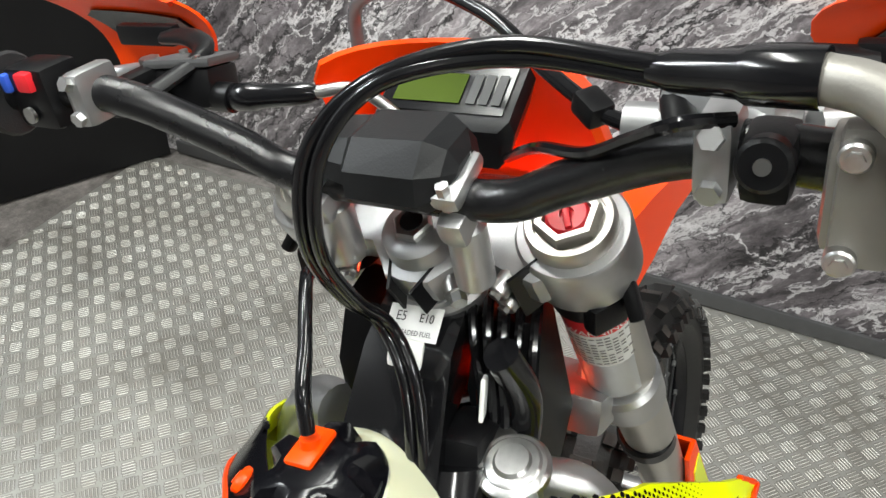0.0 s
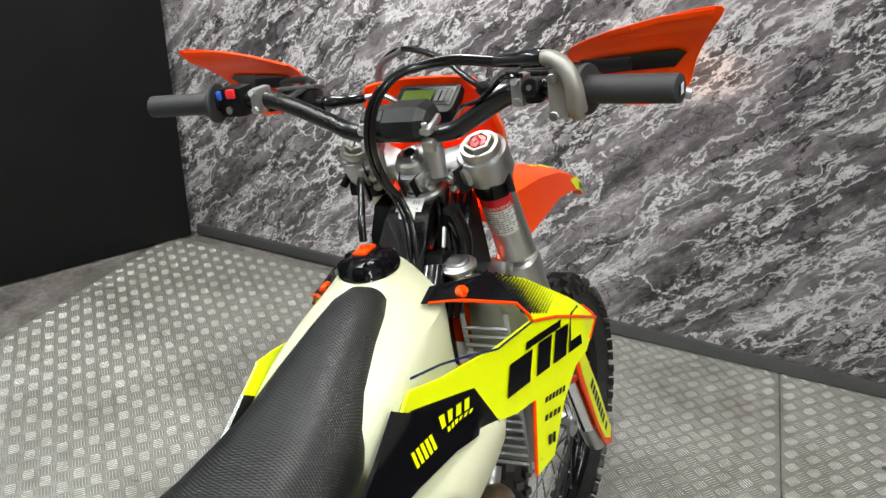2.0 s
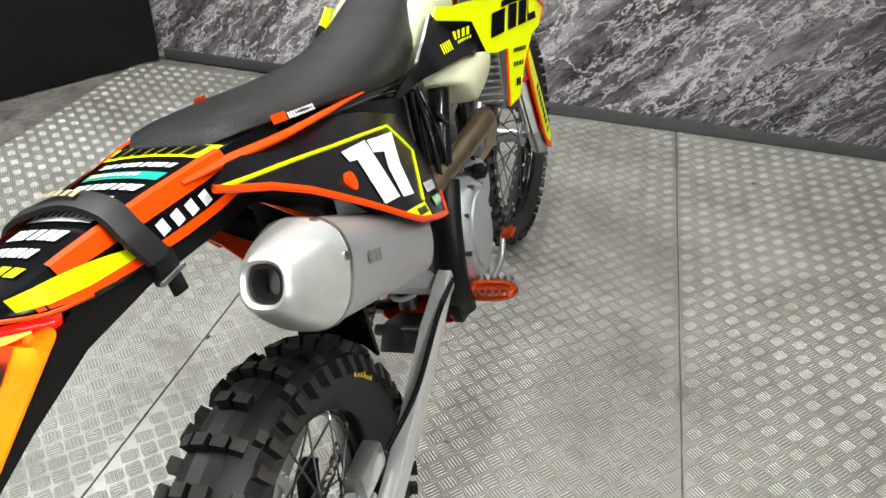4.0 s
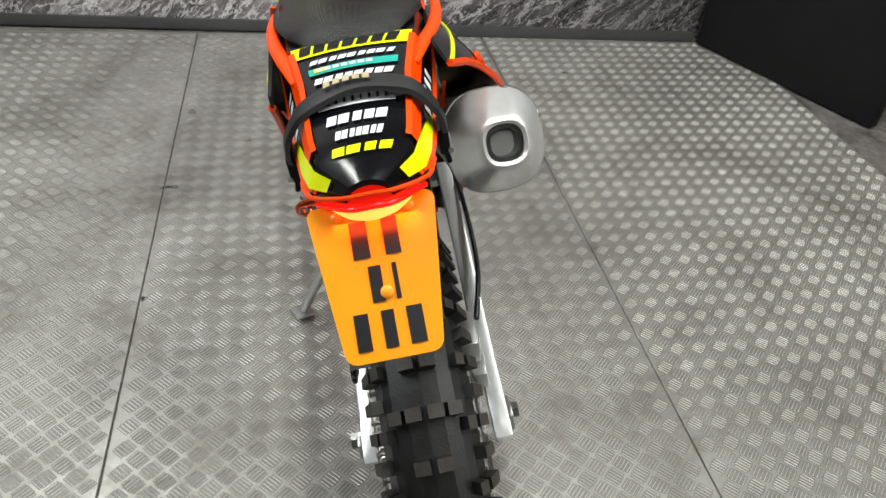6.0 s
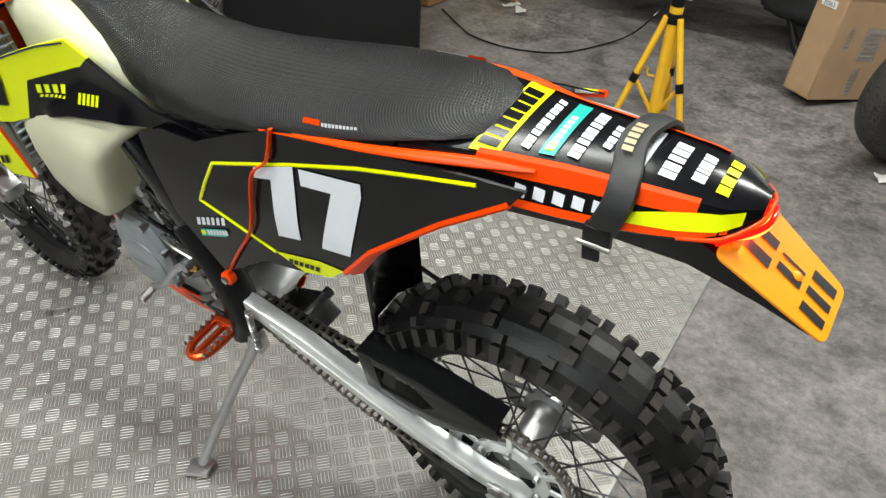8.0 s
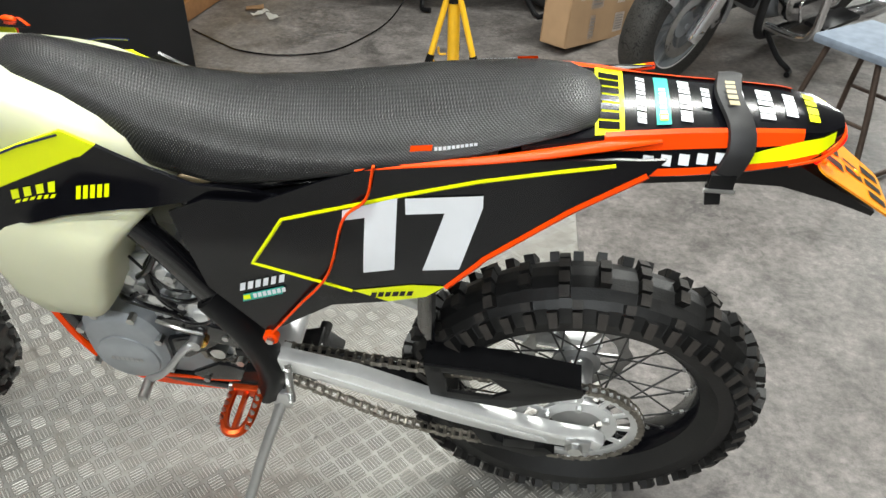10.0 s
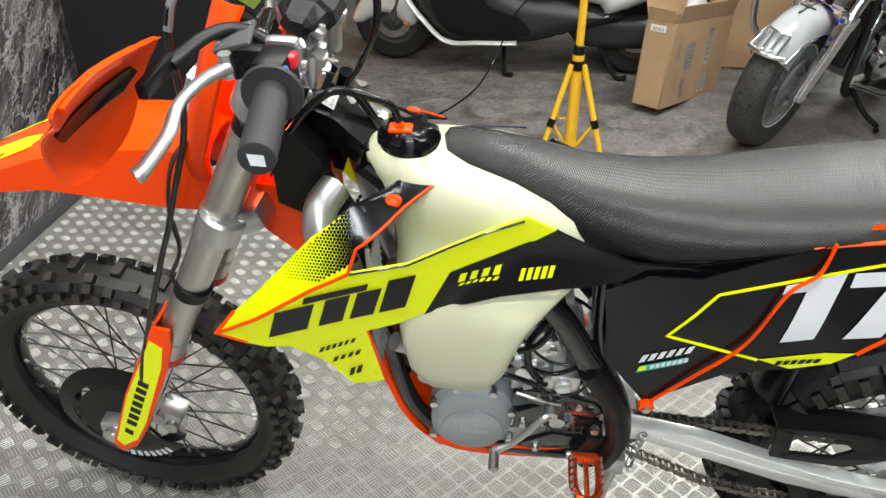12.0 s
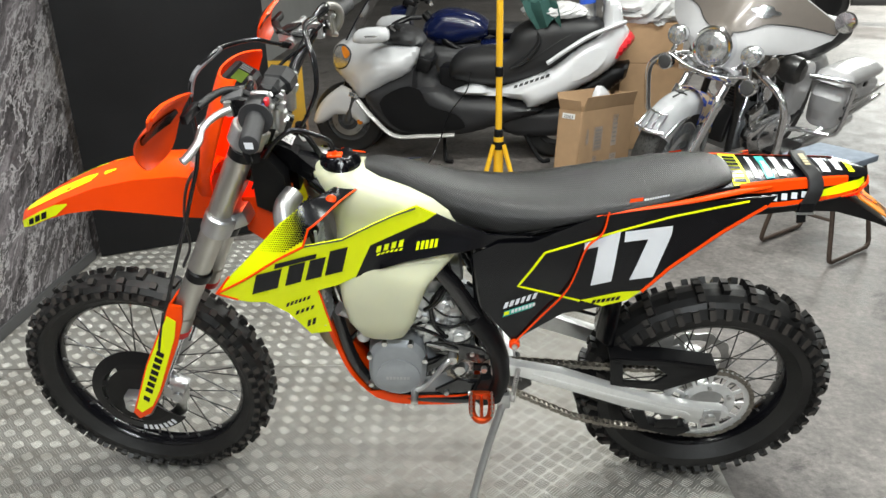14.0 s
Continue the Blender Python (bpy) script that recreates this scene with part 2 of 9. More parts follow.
def oval(cx, cy, rx, ry, n=28, p=2.6):
    out = []
    for i in range(n):
        a = 2 * math.pi * i / n
        c, s = math.cos(a), math.sin(a)
        out.append((cx + rx * math.copysign(abs(c) ** (2 / p), c), cy + ry * math.copysign(abs(s) ** (2 / p), s)))
    return out


def words(text, size, put, align="CENTER"):
    """Flat lettering; put(u, v) gives the place of each point, u along the line and v up."""
    cu = bpy.data.curves.new("lettering", "FONT")
    cu.body, cu.size, cu.align_x, cu.align_y = text, size, align, "CENTER"
    ob = bpy.data.objects.new("lettering", cu)
    scene.collection.objects.link(ob)
    me = bpy.data.meshes.new_from_object(ob.evaluated_get(bpy.context.evaluated_depsgraph_get()))
    bm = bmesh.new()
    bm.from_mesh(me)
    bpy.data.objects.remove(ob)
    bpy.data.meshes.remove(me)
    for v in bm.verts:
        v.co = Vector(put(v.co.x, v.co.y))
    return bm


def bars(rows, put):
    """Plain bars (u0, v0, u1, v1[, slant]) laid by put(u, v)."""
    bm = bmesh.new()
    for u0, v0, u1, v1, *sl in rows:
        s = sl[0] if sl else 0.0
        n = max(1, int(abs(u1 - u0) / 0.02))
        lo = [bm.verts.new(put(u0 + (u1 - u0) * i / n, v0)) for i in range(n + 1)]
        hi = [bm.verts.new(put(u0 + s + (u1 - u0) * i / n, v1)) for i in range(n + 1)]
        for i in range(n):
            bm.faces.new((lo[i], lo[i + 1], hi[i + 1], hi[i]))
    return bm


def thing(name, label, category, at=None, group="", kind=""):
    ob = new(name)
    if at is not None:
        ob.matrix_world = at
    return tagged(ob, label, category, group, kind)


# ---- the stand and the workshop ----
def node_mat(name):
    m = bpy.data.materials.new(name)
    m.use_nodes = True
    return m, m.node_tree, m.node_tree.nodes["Principled BSDF"]


def tex_noise(nt, vec, scale, detail=6.0, rough=0.6, dist=0.0, kind="FBM"):
    n = nt.nodes.new("ShaderNodeTexNoise")
    n.noise_type = kind
    n.inputs["Scale"].default_value = scale
    n.inputs["Detail"].default_value = detail
    n.inputs["Roughness"].default_value = rough
    n.inputs["Distortion"].default_value = dist
    nt.links.new(vec, n.inputs["Vector"])
    return n.outputs["Fac"]


def tex_ramp(nt, fac, stops):
    r = nt.nodes.new("ShaderNodeValToRGB")
    el = r.color_ramp.elements
    while len(el) < len(stops):
        el.new(0.5)
    for e, (p, c) in zip(el, stops):
        e.position, e.color = p, (*c, 1) if len(c) == 3 else c
    nt.links.new(fac, r.inputs[0])
    return r.outputs[0]


def tex_mix(nt, fac, a, b, mode="MIX"):
    m = nt.nodes.new("ShaderNodeMix")
    m.data_type, m.blend_type = "RGBA", mode
    for sock, val in ((m.inputs["Factor"], fac), (m.inputs["A"], a), (m.inputs["B"], b)):
        if isinstance(val, (int, float)):
            sock.default_value = val
        elif isinstance(val, tuple):
            sock.default_value = (*val, 1)
        else:
            nt.links.new(val, sock)
    return m.outputs["Result"]


def mapped(nt, scale=(1, 1, 1), rot=(0, 0, 0), off=(0, 0, 0)):
    tc = nt.nodes.new("ShaderNodeTexCoord")
    mp = nt.nodes.new("ShaderNodeMapping")
    mp.inputs["Scale"].default_value = scale
    mp.inputs["Rotation"].default_value = [radians(a) for a in rot]
    mp.inputs["Location"].default_value = off
    nt.links.new(tc.outputs["Object"], mp.inputs["Vector"])
    return mp.outputs["Vector"]


def unit_range(nt, value, low, high):
    """A value brought to the range from nought to one."""
    mr = nt.nodes.new("ShaderNodeMapRange")
    mr.inputs["From Min"].default_value, mr.inputs["From Max"].default_value = low, high
    nt.links.new(value, mr.inputs["Value"])
    return mr.outputs[0]


def rock_print():
    """Slate: slanted ledges, rough grain, pale ridge lines and thin dark cracks, its tone rising along y."""
    m, nt, b = node_mat("printed_slate_backdrop")
    tilt = mapped(nt, (1, 1, 1), (44, 0, 0))

    def warped(scale, amount, along):
        wob = nt.nodes.new("ShaderNodeTexNoise")
        wob.inputs["Scale"].default_value, wob.inputs["Detail"].default_value, wob.inputs["Roughness"].default_value = scale, 10.0, 0.62
        nt.links.new(tilt, wob.inputs["Vector"])
        av = nt.nodes.new("ShaderNodeVectorMath")
        av.operation = "MULTIPLY_ADD"
        nt.links.new(wob.outputs["Color"], av.inputs[0])
        av.inputs[1].default_value = (amount, amount, amount)
        nt.links.new(tilt, av.inputs[2])
        mp = nt.nodes.new("ShaderNodeMapping")
        mp.inputs["Scale"].default_value = (1, along, 1.4)
        nt.links.new(av.outputs[0], mp.inputs["Vector"])
        return mp.outputs["Vector"]

    def lines(vec, scale, level, width, detail=9.0):
        """Wandering lines where a noise passes a level."""
        n = tex_noise(nt, vec, scale, detail, 0.6)
        d = nt.nodes.new("ShaderNodeMath")
        d.operation = "SUBTRACT"
        nt.links.new(n, d.inputs[0])
        d.inputs[1].default_value = level
        ab = nt.nodes.new("ShaderNodeMath")
        ab.operation = "ABSOLUTE"
        nt.links.new(d.outputs[0], ab.inputs[0])
        return tex_ramp(nt, ab.outputs[0], [(width * 0.35, (1, 1, 1)), (width, (0, 0, 0))])
    va, vb, vc, vd = warped(4.0, 0.16, 0.24), warped(7.0, 0.09, 0.18), warped(2.5, 0.26, 0.45), warped(5.0, 0.12, 0.60)
    tone = tex_ramp(nt, tex_noise(nt, vc, 1.6, 8, 0.6), [(0.36, (0.062, 0.055, 0.060)), (0.50, (0.132, 0.120, 0.127)), (0.64, (0.25, 0.232, 0.242))])
    ledge = tex_ramp(nt, tex_noise(nt, va, 9.0, 15, 0.70), [(0.36, (0.40, 0.40, 0.40)), (0.47, (0.85, 0.85, 0.85)), (0.54, (1.2, 1.2, 1.2)), (0.66, (2.0, 2.0, 2.0))])
    col = tex_mix(nt, 1.0, tone, ledge, "MULTIPLY")
    col = tex_mix(nt, 0.7, col, tex_ramp(nt, tex_noise(nt, vb, 34, 14, 0.78), [(0.38, (0.42, 0.42, 0.42)), (0.5, (0.97, 0.97, 0.97)), (0.62, (1.8, 1.8, 1.8))]), "MULTIPLY")
    pale = tex_ramp(nt, tex_noise(nt, vd, 2.6, 15, 0.80), [(0.52, (0, 0, 0)), (0.70, (0.55, 0.55, 0.55))])
    col = tex_mix(nt, pale, col, (0.44, 0.415, 0.43))
    col = tex_mix(nt, lines(va, 5.0, 0.52, 0.014), col, (0.52, 0.505, 0.515))
    col = tex_mix(nt, lines(vb, 6.0, 0.47, 0.014), col, (0.50, 0.485, 0.495))
    col = tex_mix(nt, lines(vd, 3.0, 0.50, 0.010, 7), col, (0.62, 0.605, 0.615))
    col = tex_mix(nt, lines(vc, 2.0, 0.55, 0.007, 12), col, (0.66, 0.645, 0.655))
    col = tex_mix(nt, lines(va, 2.6, 0.44, 0.009), col, (0.022, 0.021, 0.022))
    col = tex_mix(nt, lines(vc, 4.0, 0.48, 0.006), col, (0.03, 0.029, 0.03))
    # whole tone scaled along Y, from half at one end to 1.4
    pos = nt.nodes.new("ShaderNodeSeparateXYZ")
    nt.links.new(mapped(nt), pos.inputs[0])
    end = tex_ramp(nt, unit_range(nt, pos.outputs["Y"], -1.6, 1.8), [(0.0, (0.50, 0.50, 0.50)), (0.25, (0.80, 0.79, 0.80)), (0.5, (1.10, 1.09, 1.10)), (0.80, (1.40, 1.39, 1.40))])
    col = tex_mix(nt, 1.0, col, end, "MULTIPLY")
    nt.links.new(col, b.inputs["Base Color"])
    b.inputs["Roughness"].default_value = 0.5
    b.inputs["Specular IOR Level"].default_value = 0.25
    return m


def tread_metal(name="worn_tread_plate", metal=0.70, gloss=0.0, tone=0.92):
    m, nt, b = node_mat(name)
    vec = mapped(nt)
    big = tex_noise(nt, vec, 2.2, 5, 0.6)
    mid = tex_noise(nt, vec, 18, 6, 0.65)
    col = tex_ramp(nt, big, [(0.3, (0.44 * tone, 0.435 * tone, 0.415 * tone)), (0.7, (0.58 * tone, 0.572 * tone, 0.55 * tone))])
    dirt = tex_ramp(nt, mid, [(0.38, (0.84, 0.82, 0.79)), (0.6, (1, 1, 1))])
    col = tex_mix(nt, 1.0, col, dirt, "MULTIPLY")
    smudge = tex_ramp(nt, tex_noise(nt, vec, 3.2, 9, 0.72, 0.5), [(0.36, (0.62, 0.60, 0.57)), (0.50, (0.96, 0.96, 0.95)), (0.64, (1.06, 1.06, 1.06))])
    col = tex_mix(nt, 1.0, col, smudge, "MULTIPLY")
    spots = tex_ramp(nt, tex_noise(nt, vec, 9, 3, 0.4, 0.5), [(0.745, (0, 0, 0)), (0.77, (1, 1, 1))])
    col = tex_mix(nt, spots, col, (0.06, 0.055, 0.05))
    nt.links.new(col, b.inputs["Base Color"])
    b.inputs["Metallic"].default_value = metal
    nt.links.new(tex_ramp(nt, mid, [(0.3, (0.50 + gloss,) * 3), (0.7, (0.38 + gloss,) * 3)]), b.inputs["Roughness"])
    return m


def concrete():
    m, nt, b = node_mat("worn_concrete")
    vec = mapped(nt)
    big = tex_noise(nt, vec, 0.9, 6, 0.62, 0.4)
    mid = tex_noise(nt, vec, 7, 8, 0.7, 0.3)
    fine = tex_noise(nt, vec, 90, 4, 0.6)
    col = tex_ramp(nt, big, [(0.3, (0.125, 0.115, 0.108)), (0.7, (0.235, 0.220, 0.210))])
    col = tex_mix(nt, 1.0, col, tex_ramp(nt, mid, [(0.34, (0.42, 0.40, 0.39)), (0.46, (0.80, 0.79, 0.78)), (0.60, (1.12, 1.10, 1.10))]), "MULTIPLY")
    oil = tex_ramp(nt, tex_noise(nt, vec, 2.4, 10, 0.72, 0.6), [(0.58, (0, 0, 0)), (0.66, (0.75, 0.75, 0.75))])
    col = tex_mix(nt, oil, col, (0.035, 0.031, 0.030))
    speck = tex_ramp(nt, tex_noise(nt, vec, 38, 8, 0.8), [(0.36, (0.55, 0.54, 0.53)), (0.5, (1, 1, 1)), (0.64, (1.5, 1.48, 1.46))])
    col = tex_mix(nt, 0.8, col, speck, "MULTIPLY")
    scuff = tex_ramp(nt, tex_noise(nt, mapped(nt, (1, 3.5, 1), (0, 0, 35)), 6, 9, 0.75), [(0.60, (0, 0, 0)), (0.72, (0.5, 0.5, 0.5))])
    col = tex_mix(nt, scuff, col, (0.30, 0.285, 0.275))
    col = tex_mix(nt, 1.0, col, tex_ramp(nt, fine, [(0.3, (0.85, 0.85, 0.85)), (0.7, (1, 1, 1))]), "MULTIPLY")
    nt.links.new(col, b.inputs["Base Color"])
    nt.links.new(tex_ramp(nt, mid, [(0.3, (0.45, 0.45, 0.45)), (0.7, (0.7, 0.7, 0.7))]), b.inputs["Roughness"])
    bump = nt.nodes.new("ShaderNodeBump")
    bump.inputs["Strength"].default_value, bump.inputs["Distance"].default_value = 0.4, 0.004
    nt.links.new(fine, bump.inputs["Height"])
    nt.links.new(bump.outputs[0], b.inputs["Normal"])
    return m


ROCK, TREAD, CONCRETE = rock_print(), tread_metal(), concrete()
# bars toned lighter than the plate so their relief shows in the colour
TREADBAR = tread_metal("worn_tread_bars", 0.52, 0.10, 1.13)
GRIME_SHADE = mat("grime_and_shade_round_bars", (0.235, 0.225, 0.205), 0.6, metal=0.3, var=0.35, scale=14)

# workshop floor, walls, ceiling
X0, X1, Y0, Y1, HIGH = -10.0, 3.2, -17.0, 4.6, 3.6
tagged(part("floor", rbox(X1 - X0 + 0.4, Y1 - Y0 + 0.4, 0.2, 0, at=((X0 + X1) / 2, (Y0 + Y1) / 2, -0.106)), CONCRETE), "worn grey-brown concrete workshop floor with stains", "floor", kind="structure")
for nm, sx, sy, at in (("wall_north", 0.2, Y1 - Y0 + 0.4, (X1 + 0.1, (Y0 + Y1) / 2, HIGH / 2)), ("wall_south", 0.2, Y1 - Y0 + 0.4, (X0 - 0.1, (Y0 + Y1) / 2, HIGH / 2)),
                       ("wall_east", X1 - X0, 0.2, ((X0 + X1) / 2, Y0 - 0.1, HIGH / 2)), ("wall_west", X1 - X0, 0.2, ((X0 + X1) / 2, Y1 + 0.1, HIGH / 2))):
    tagged(part(nm, rbox(sx, sy, HIGH, 0, at=at), PLASTER), "plain grey painted workshop wall", "wall", kind="structure")
tagged(part("ceiling", rbox(X1 - X0 + 0.4, Y1 - Y0 + 0.4, 0.2, 0, at=((X0 + X1) / 2, (Y0 + Y1) / 2, HIGH + 0.1)), CEIL), "pale painted workshop ceiling", "ceiling", kind="structure")

# ceiling tube lights, all out of view
LAMP = mat("lit_diffuser", (0.9, 0.9, 0.9), 0.4, var=0.01, emit=(1.0, 0.98, 0.95), power=9.0)


def tube_light(x, y, watts, size=(1.5, 0.16)):
    t = thing("ceiling_light", "white linear ceiling light with lit diffuser, out of view", "light", pose(x, y, HIGH - 0.05), "ceiling lights")
    part("housing", rbox(size[0] + 0.04, size[1] + 0.04, 0.06, 0.006, at=(0, 0, 0.02)), SCOOTWHITE, t)
    part("diffuser", rbox(size[0], size[1], 0.03, 0.006, at=(0, 0, -0.02)), LAMP, t)
    la = bpy.data.lights.new("tube_lamp", "AREA")
    # the added fill beyond y = 3 is tinted cooler
    la.shape, la.size, la.size_y, la.energy, la.color = "RECTANGLE", size[0], size[1], watts, (0.92, 0.98, 1.0) if y > 3 else (0.97, 1.0, 0.95)
    ob = new("tube_lamp", la)
    ob.matrix_world = pose(x, y, HIGH - 0.11)


for x, y, w in LIGHTS:
    tube_light(x, y, w)

# tread plate deck: three sheets
SHEETS = ((-1.79, -0.535, -0.035), (-0.531, 0.733, -0.066), (0.737, 2.03, -0.06))
DECK_END = 2.555
deck = thing("tread_plate_floor", "worn aluminium five-bar tread plate sheets laid on the floor", "floor plate", kind="structure")
deck.matrix_world = pose(0, 0, 0, 0, 0, 1.7)
for y0, y1, xa in SHEETS:
    part("plate", rbox(DECK_END - xa, y1 - y0, 0.006, 0.0015, at=((DECK_END + xa) / 2, (y0 + y1) / 2, -0.004), seg=1), TREAD, deck)


def tread_bars(y0, y1, xa):
    """Raised bars in fives, turned a right angle from cell to cell, at 45 degrees to the sheet."""
    p, hl, hw, h, gap = 0.0424, 0.0165, 0.0021, 0.0015, 0.0080
    r = math.sqrt(0.5)
    i, j, k, s = np.meshgrid(np.arange(-110, 130), np.arange(-110, 130), np.arange(-2, 3), [0])
    i, j, k = i.ravel(), j.ravel(), k.ravel()
    odd = (i + j) % 2 == 1
    cu, cv = i * p, j * p
    u = np.where(odd, cu + k * gap, cu)
    v = np.where(odd, cv, cv + k * gap)
    along_u = np.where(odd, 0.0, 1.0)
    long = hl * np.where(np.abs(k) == 2, 0.86, 1.0)
    x, y = (u - v) * r + 1.1, (u + v) * r + (y0 + y1) / 2
    dx, dy = np.where(along_u > 0, r, -r), np.full(len(u), r)
    keep = (x > xa + 0.016) & (x < DECK_END - 0.016) & (y > y0 + 0.016) & (y < y1 - 0.016)
    x, y, dx, dy, long = (a[keep] for a in (x, y, dx, dy, long))
    n = len(x)
    z0 = np.full(n, -0.0012)
    co = np.empty((n, 6, 3))
    for q, (a, bb, zz) in enumerate(((-1, -1, 0), (1, -1, 0), (1, 1, 0), (-1, 1, 0), (-0.8, 0, 1), (0.8, 0, 1))):
        co[:, q, 0] = x + dx * long * a - dy * hw * bb
        co[:, q, 1] = y + dy * long * a + dx * hw * bb
        co[:, q, 2] = z0 + h * zz
    base = (np.arange(n) * 6)[:, None]
    quads = np.concatenate([base + np.array([[0, 1, 5, 4]]), base + np.array([[2, 3, 4, 5]])])
    tris = np.concatenate([base + np.array([[1, 2, 5]]), base + np.array([[3, 0, 4]])])
    # flat dark strip round each bar: groove grime plus the bar's painted shade
    skirt = np.empty((n, 4, 3))
    for q, (a, bb) in enumerate(((-1.06, -1.75), (1.06, -1.75), (1.06, 1.75), (-1.06, 1.75))):
        skirt[:, q, 0] = x + dx * long * a - dy * hw * bb
        skirt[:, q, 1] = y + dy * long * a + dx * hw * bb
        skirt[:, q, 2] = -0.0007
    under = (n * 6 + np.arange(n) * 4)[:, None] + np.array([[0, 1, 2, 3]])
    me = bpy.data.meshes.new("tread_bars")
    me.from_pydata(co.reshape(-1, 3).tolist() + skirt.reshape(-1, 3).tolist(), [], quads.tolist() + tris.tolist() + under.tolist())
    me.materials.append(TREADBAR)
    me.materials.append(GRIME_SHADE)
    me.polygons.foreach_set("material_index", np.r_[np.zeros(n * 4, np.int32), np.ones(n, np.int32)])
    ob = new("tread_bars", me)
    ob.parent = deck
    return tagged(ob, kind="stuff")


for sheet in SHEETS:
    tread_bars(*sheet)


def panel_wall(name, a, b, height, thick, material, label, base=0.0):
    """An upright panel on the floor from a to b."""
    a, b = Vector((*a, 0)), Vector((*b, 0))
    d = b - a
    m = Matrix.Translation((a + b) / 2) @ Matrix.Rotation(math.atan2(d.y, d.x), 4, "Z")
    return tagged(part(name, rbox(d.length, thick, height - base, 0.004, at=m @ Matrix.Translation((0, 0, (height + base) / 2))), material), label, "backdrop panel", kind="structure")


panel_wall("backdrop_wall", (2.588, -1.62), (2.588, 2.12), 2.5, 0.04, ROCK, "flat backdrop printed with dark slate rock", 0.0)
panel_wall("skirting", (2.5605, -1.50), (2.5605, 2.01), 0.052, 0.014, SKIRT, "dark grey skirting along the printed backdrop", 0.002)
panel_wall("side_panel", (2.545, 2.045), (1.09, 2.815), 2.5, 0.05, BLACKPANEL, "matt black side panel angled from the backdrop", 0.004)
panel_wall("side_panel", (2.545, -1.535), (1.705, -1.935), 2.5, 0.05, BLACKPANEL, "matt black side panel angled from the backdrop", 0.004)

# yellow cabinet on a timber pallet behind the black panel
WOOD = mat("rough_timber", (0.34, 0.17, 0.07), 0.75, var=0.25, scale=30, bump=0.3, bscale=120)
cab = thing("cabinet", "yellow steel cabinet standing on a timber beam", "cabinet", pose(2.50, -3.38, 0, 0, 0, -4))
part("plinth", rbox(0.9, 1.5, 0.10, 0.006, at=(0, 0, 0.05)), WOOD, cab, "rough brown timber plinth")
part("body", rbox(0.86, 1.46, 0.46, 0.01, at=(0, 0, 0.33)), TRIPODYELLOW, cab)
for y in (-0.37, 0.37):
    part("door", rbox(0.02, 0.70, 0.38, 0.006, at=(-0.436, y, 0.33)), TRIPODYELLOW, cab)

# yellow tripod lamp stand
tri = thing("tripod_stand", "yellow steel telescopic work-light tripod with black collars", "tripod", pose(TRIPOD[0], TRIPOD[1], 0))
part("column", cyl((0, 0, 0.05), (0, 0, 0.49), 0.026), TRIPODYELLOW, tri)
part("mast", cyl((0, 0, 0.48), (0, 0, 1.75), 0.017), TRIPODYELLOW, tri)
part("collar", joined(cyl((0, 0, 0.425), (0, 0, 0.465), 0.031), cyl((0, 0, 0.475), (0, 0, 0.53), 0.024, bevel=0.004)), BLACK, tri, "black clamp collar")
part("upper_collar", cyl((0, 0, 0.80), (0, 0, 0.85), 0.023, bevel=0.004), BLACK, tri, "black clamp collar")
part("hook", tube([(0.03, 0, 0.2), (0.06, 0, 0.2), (0.065, 0, 0.23)], 0.005), TRIPODYELLOW, tri)
for a in (30, 150, 270):
    c, s = math.cos(radians(a)), math.sin(radians(a))
    part("leg", tube([(0.03 * c, 0.03 * s, 0.45), (0.17 * c, 0.17 * s, 0.005)], 0.013, k=1), TRIPODYELLOW, tri)
    part("brace", tube([(0.02 * c, 0.02 * s, 0.06), (0.108 * c, 0.108 * s, 0.20)], 0.009, k=1), TRIPODYELLOW, tri)
    part("joint", cyl((0.103 * c, 0.103 * s, 0.215), (0.115 * c, 0.115 * s, 0.180), 0.017), BLACK, tri, "black pivot bracket")



# ---- the enduro motorcycle ----
LEAN_DEG, STEER_DEG = 12.4, -4.1
bike = thing("enduro_motorcycle", "orange, black and fluorescent yellow enduro motorcycle leaning on its side stand", "motorcycle", pose(0.0467, 0.0395, 0, -LEAN_DEG, 0, -0.1))
AX = Vector((-0.4986, 0, 1)).normalized()
HEAD = Vector((1.10, 0, 1.04))
STEER = Matrix.Translation(HEAD) @ Matrix.Rotation(radians(STEER_DEG), 4, AX) @ Matrix.Translation(-HEAD)


def fork_x(z):
    return 1.134 + 0.447 * (1.04 - z)


def along(v, stops):
    """A value between (place, value) stops."""
    if v <= stops[0][0]:
        return stops[0][1]
    for (a, p), (b, q) in zip(stops, stops[1:]):
        if v <= b:
            return p + (q - p) * (v - a) / (b - a)
    return stops[-1][1]


FRONT_DX = ((0.30, 0.043), (0.347, 0.041), (0.60, 0.018), (0.90, -0.015), (1.10, -0.020), (1.30, -0.012))
FRONT_DZ = ((0.347, 0.008), (0.60, 0.025), (0.85, 0.040))
BODY_DZ = ((0.0, 0.0), (0.10, 0.005), (0.30, 0.012), (0.70, 0.014), (0.85, 0.028), (1.0, 0.036), (1.2, 0.042))


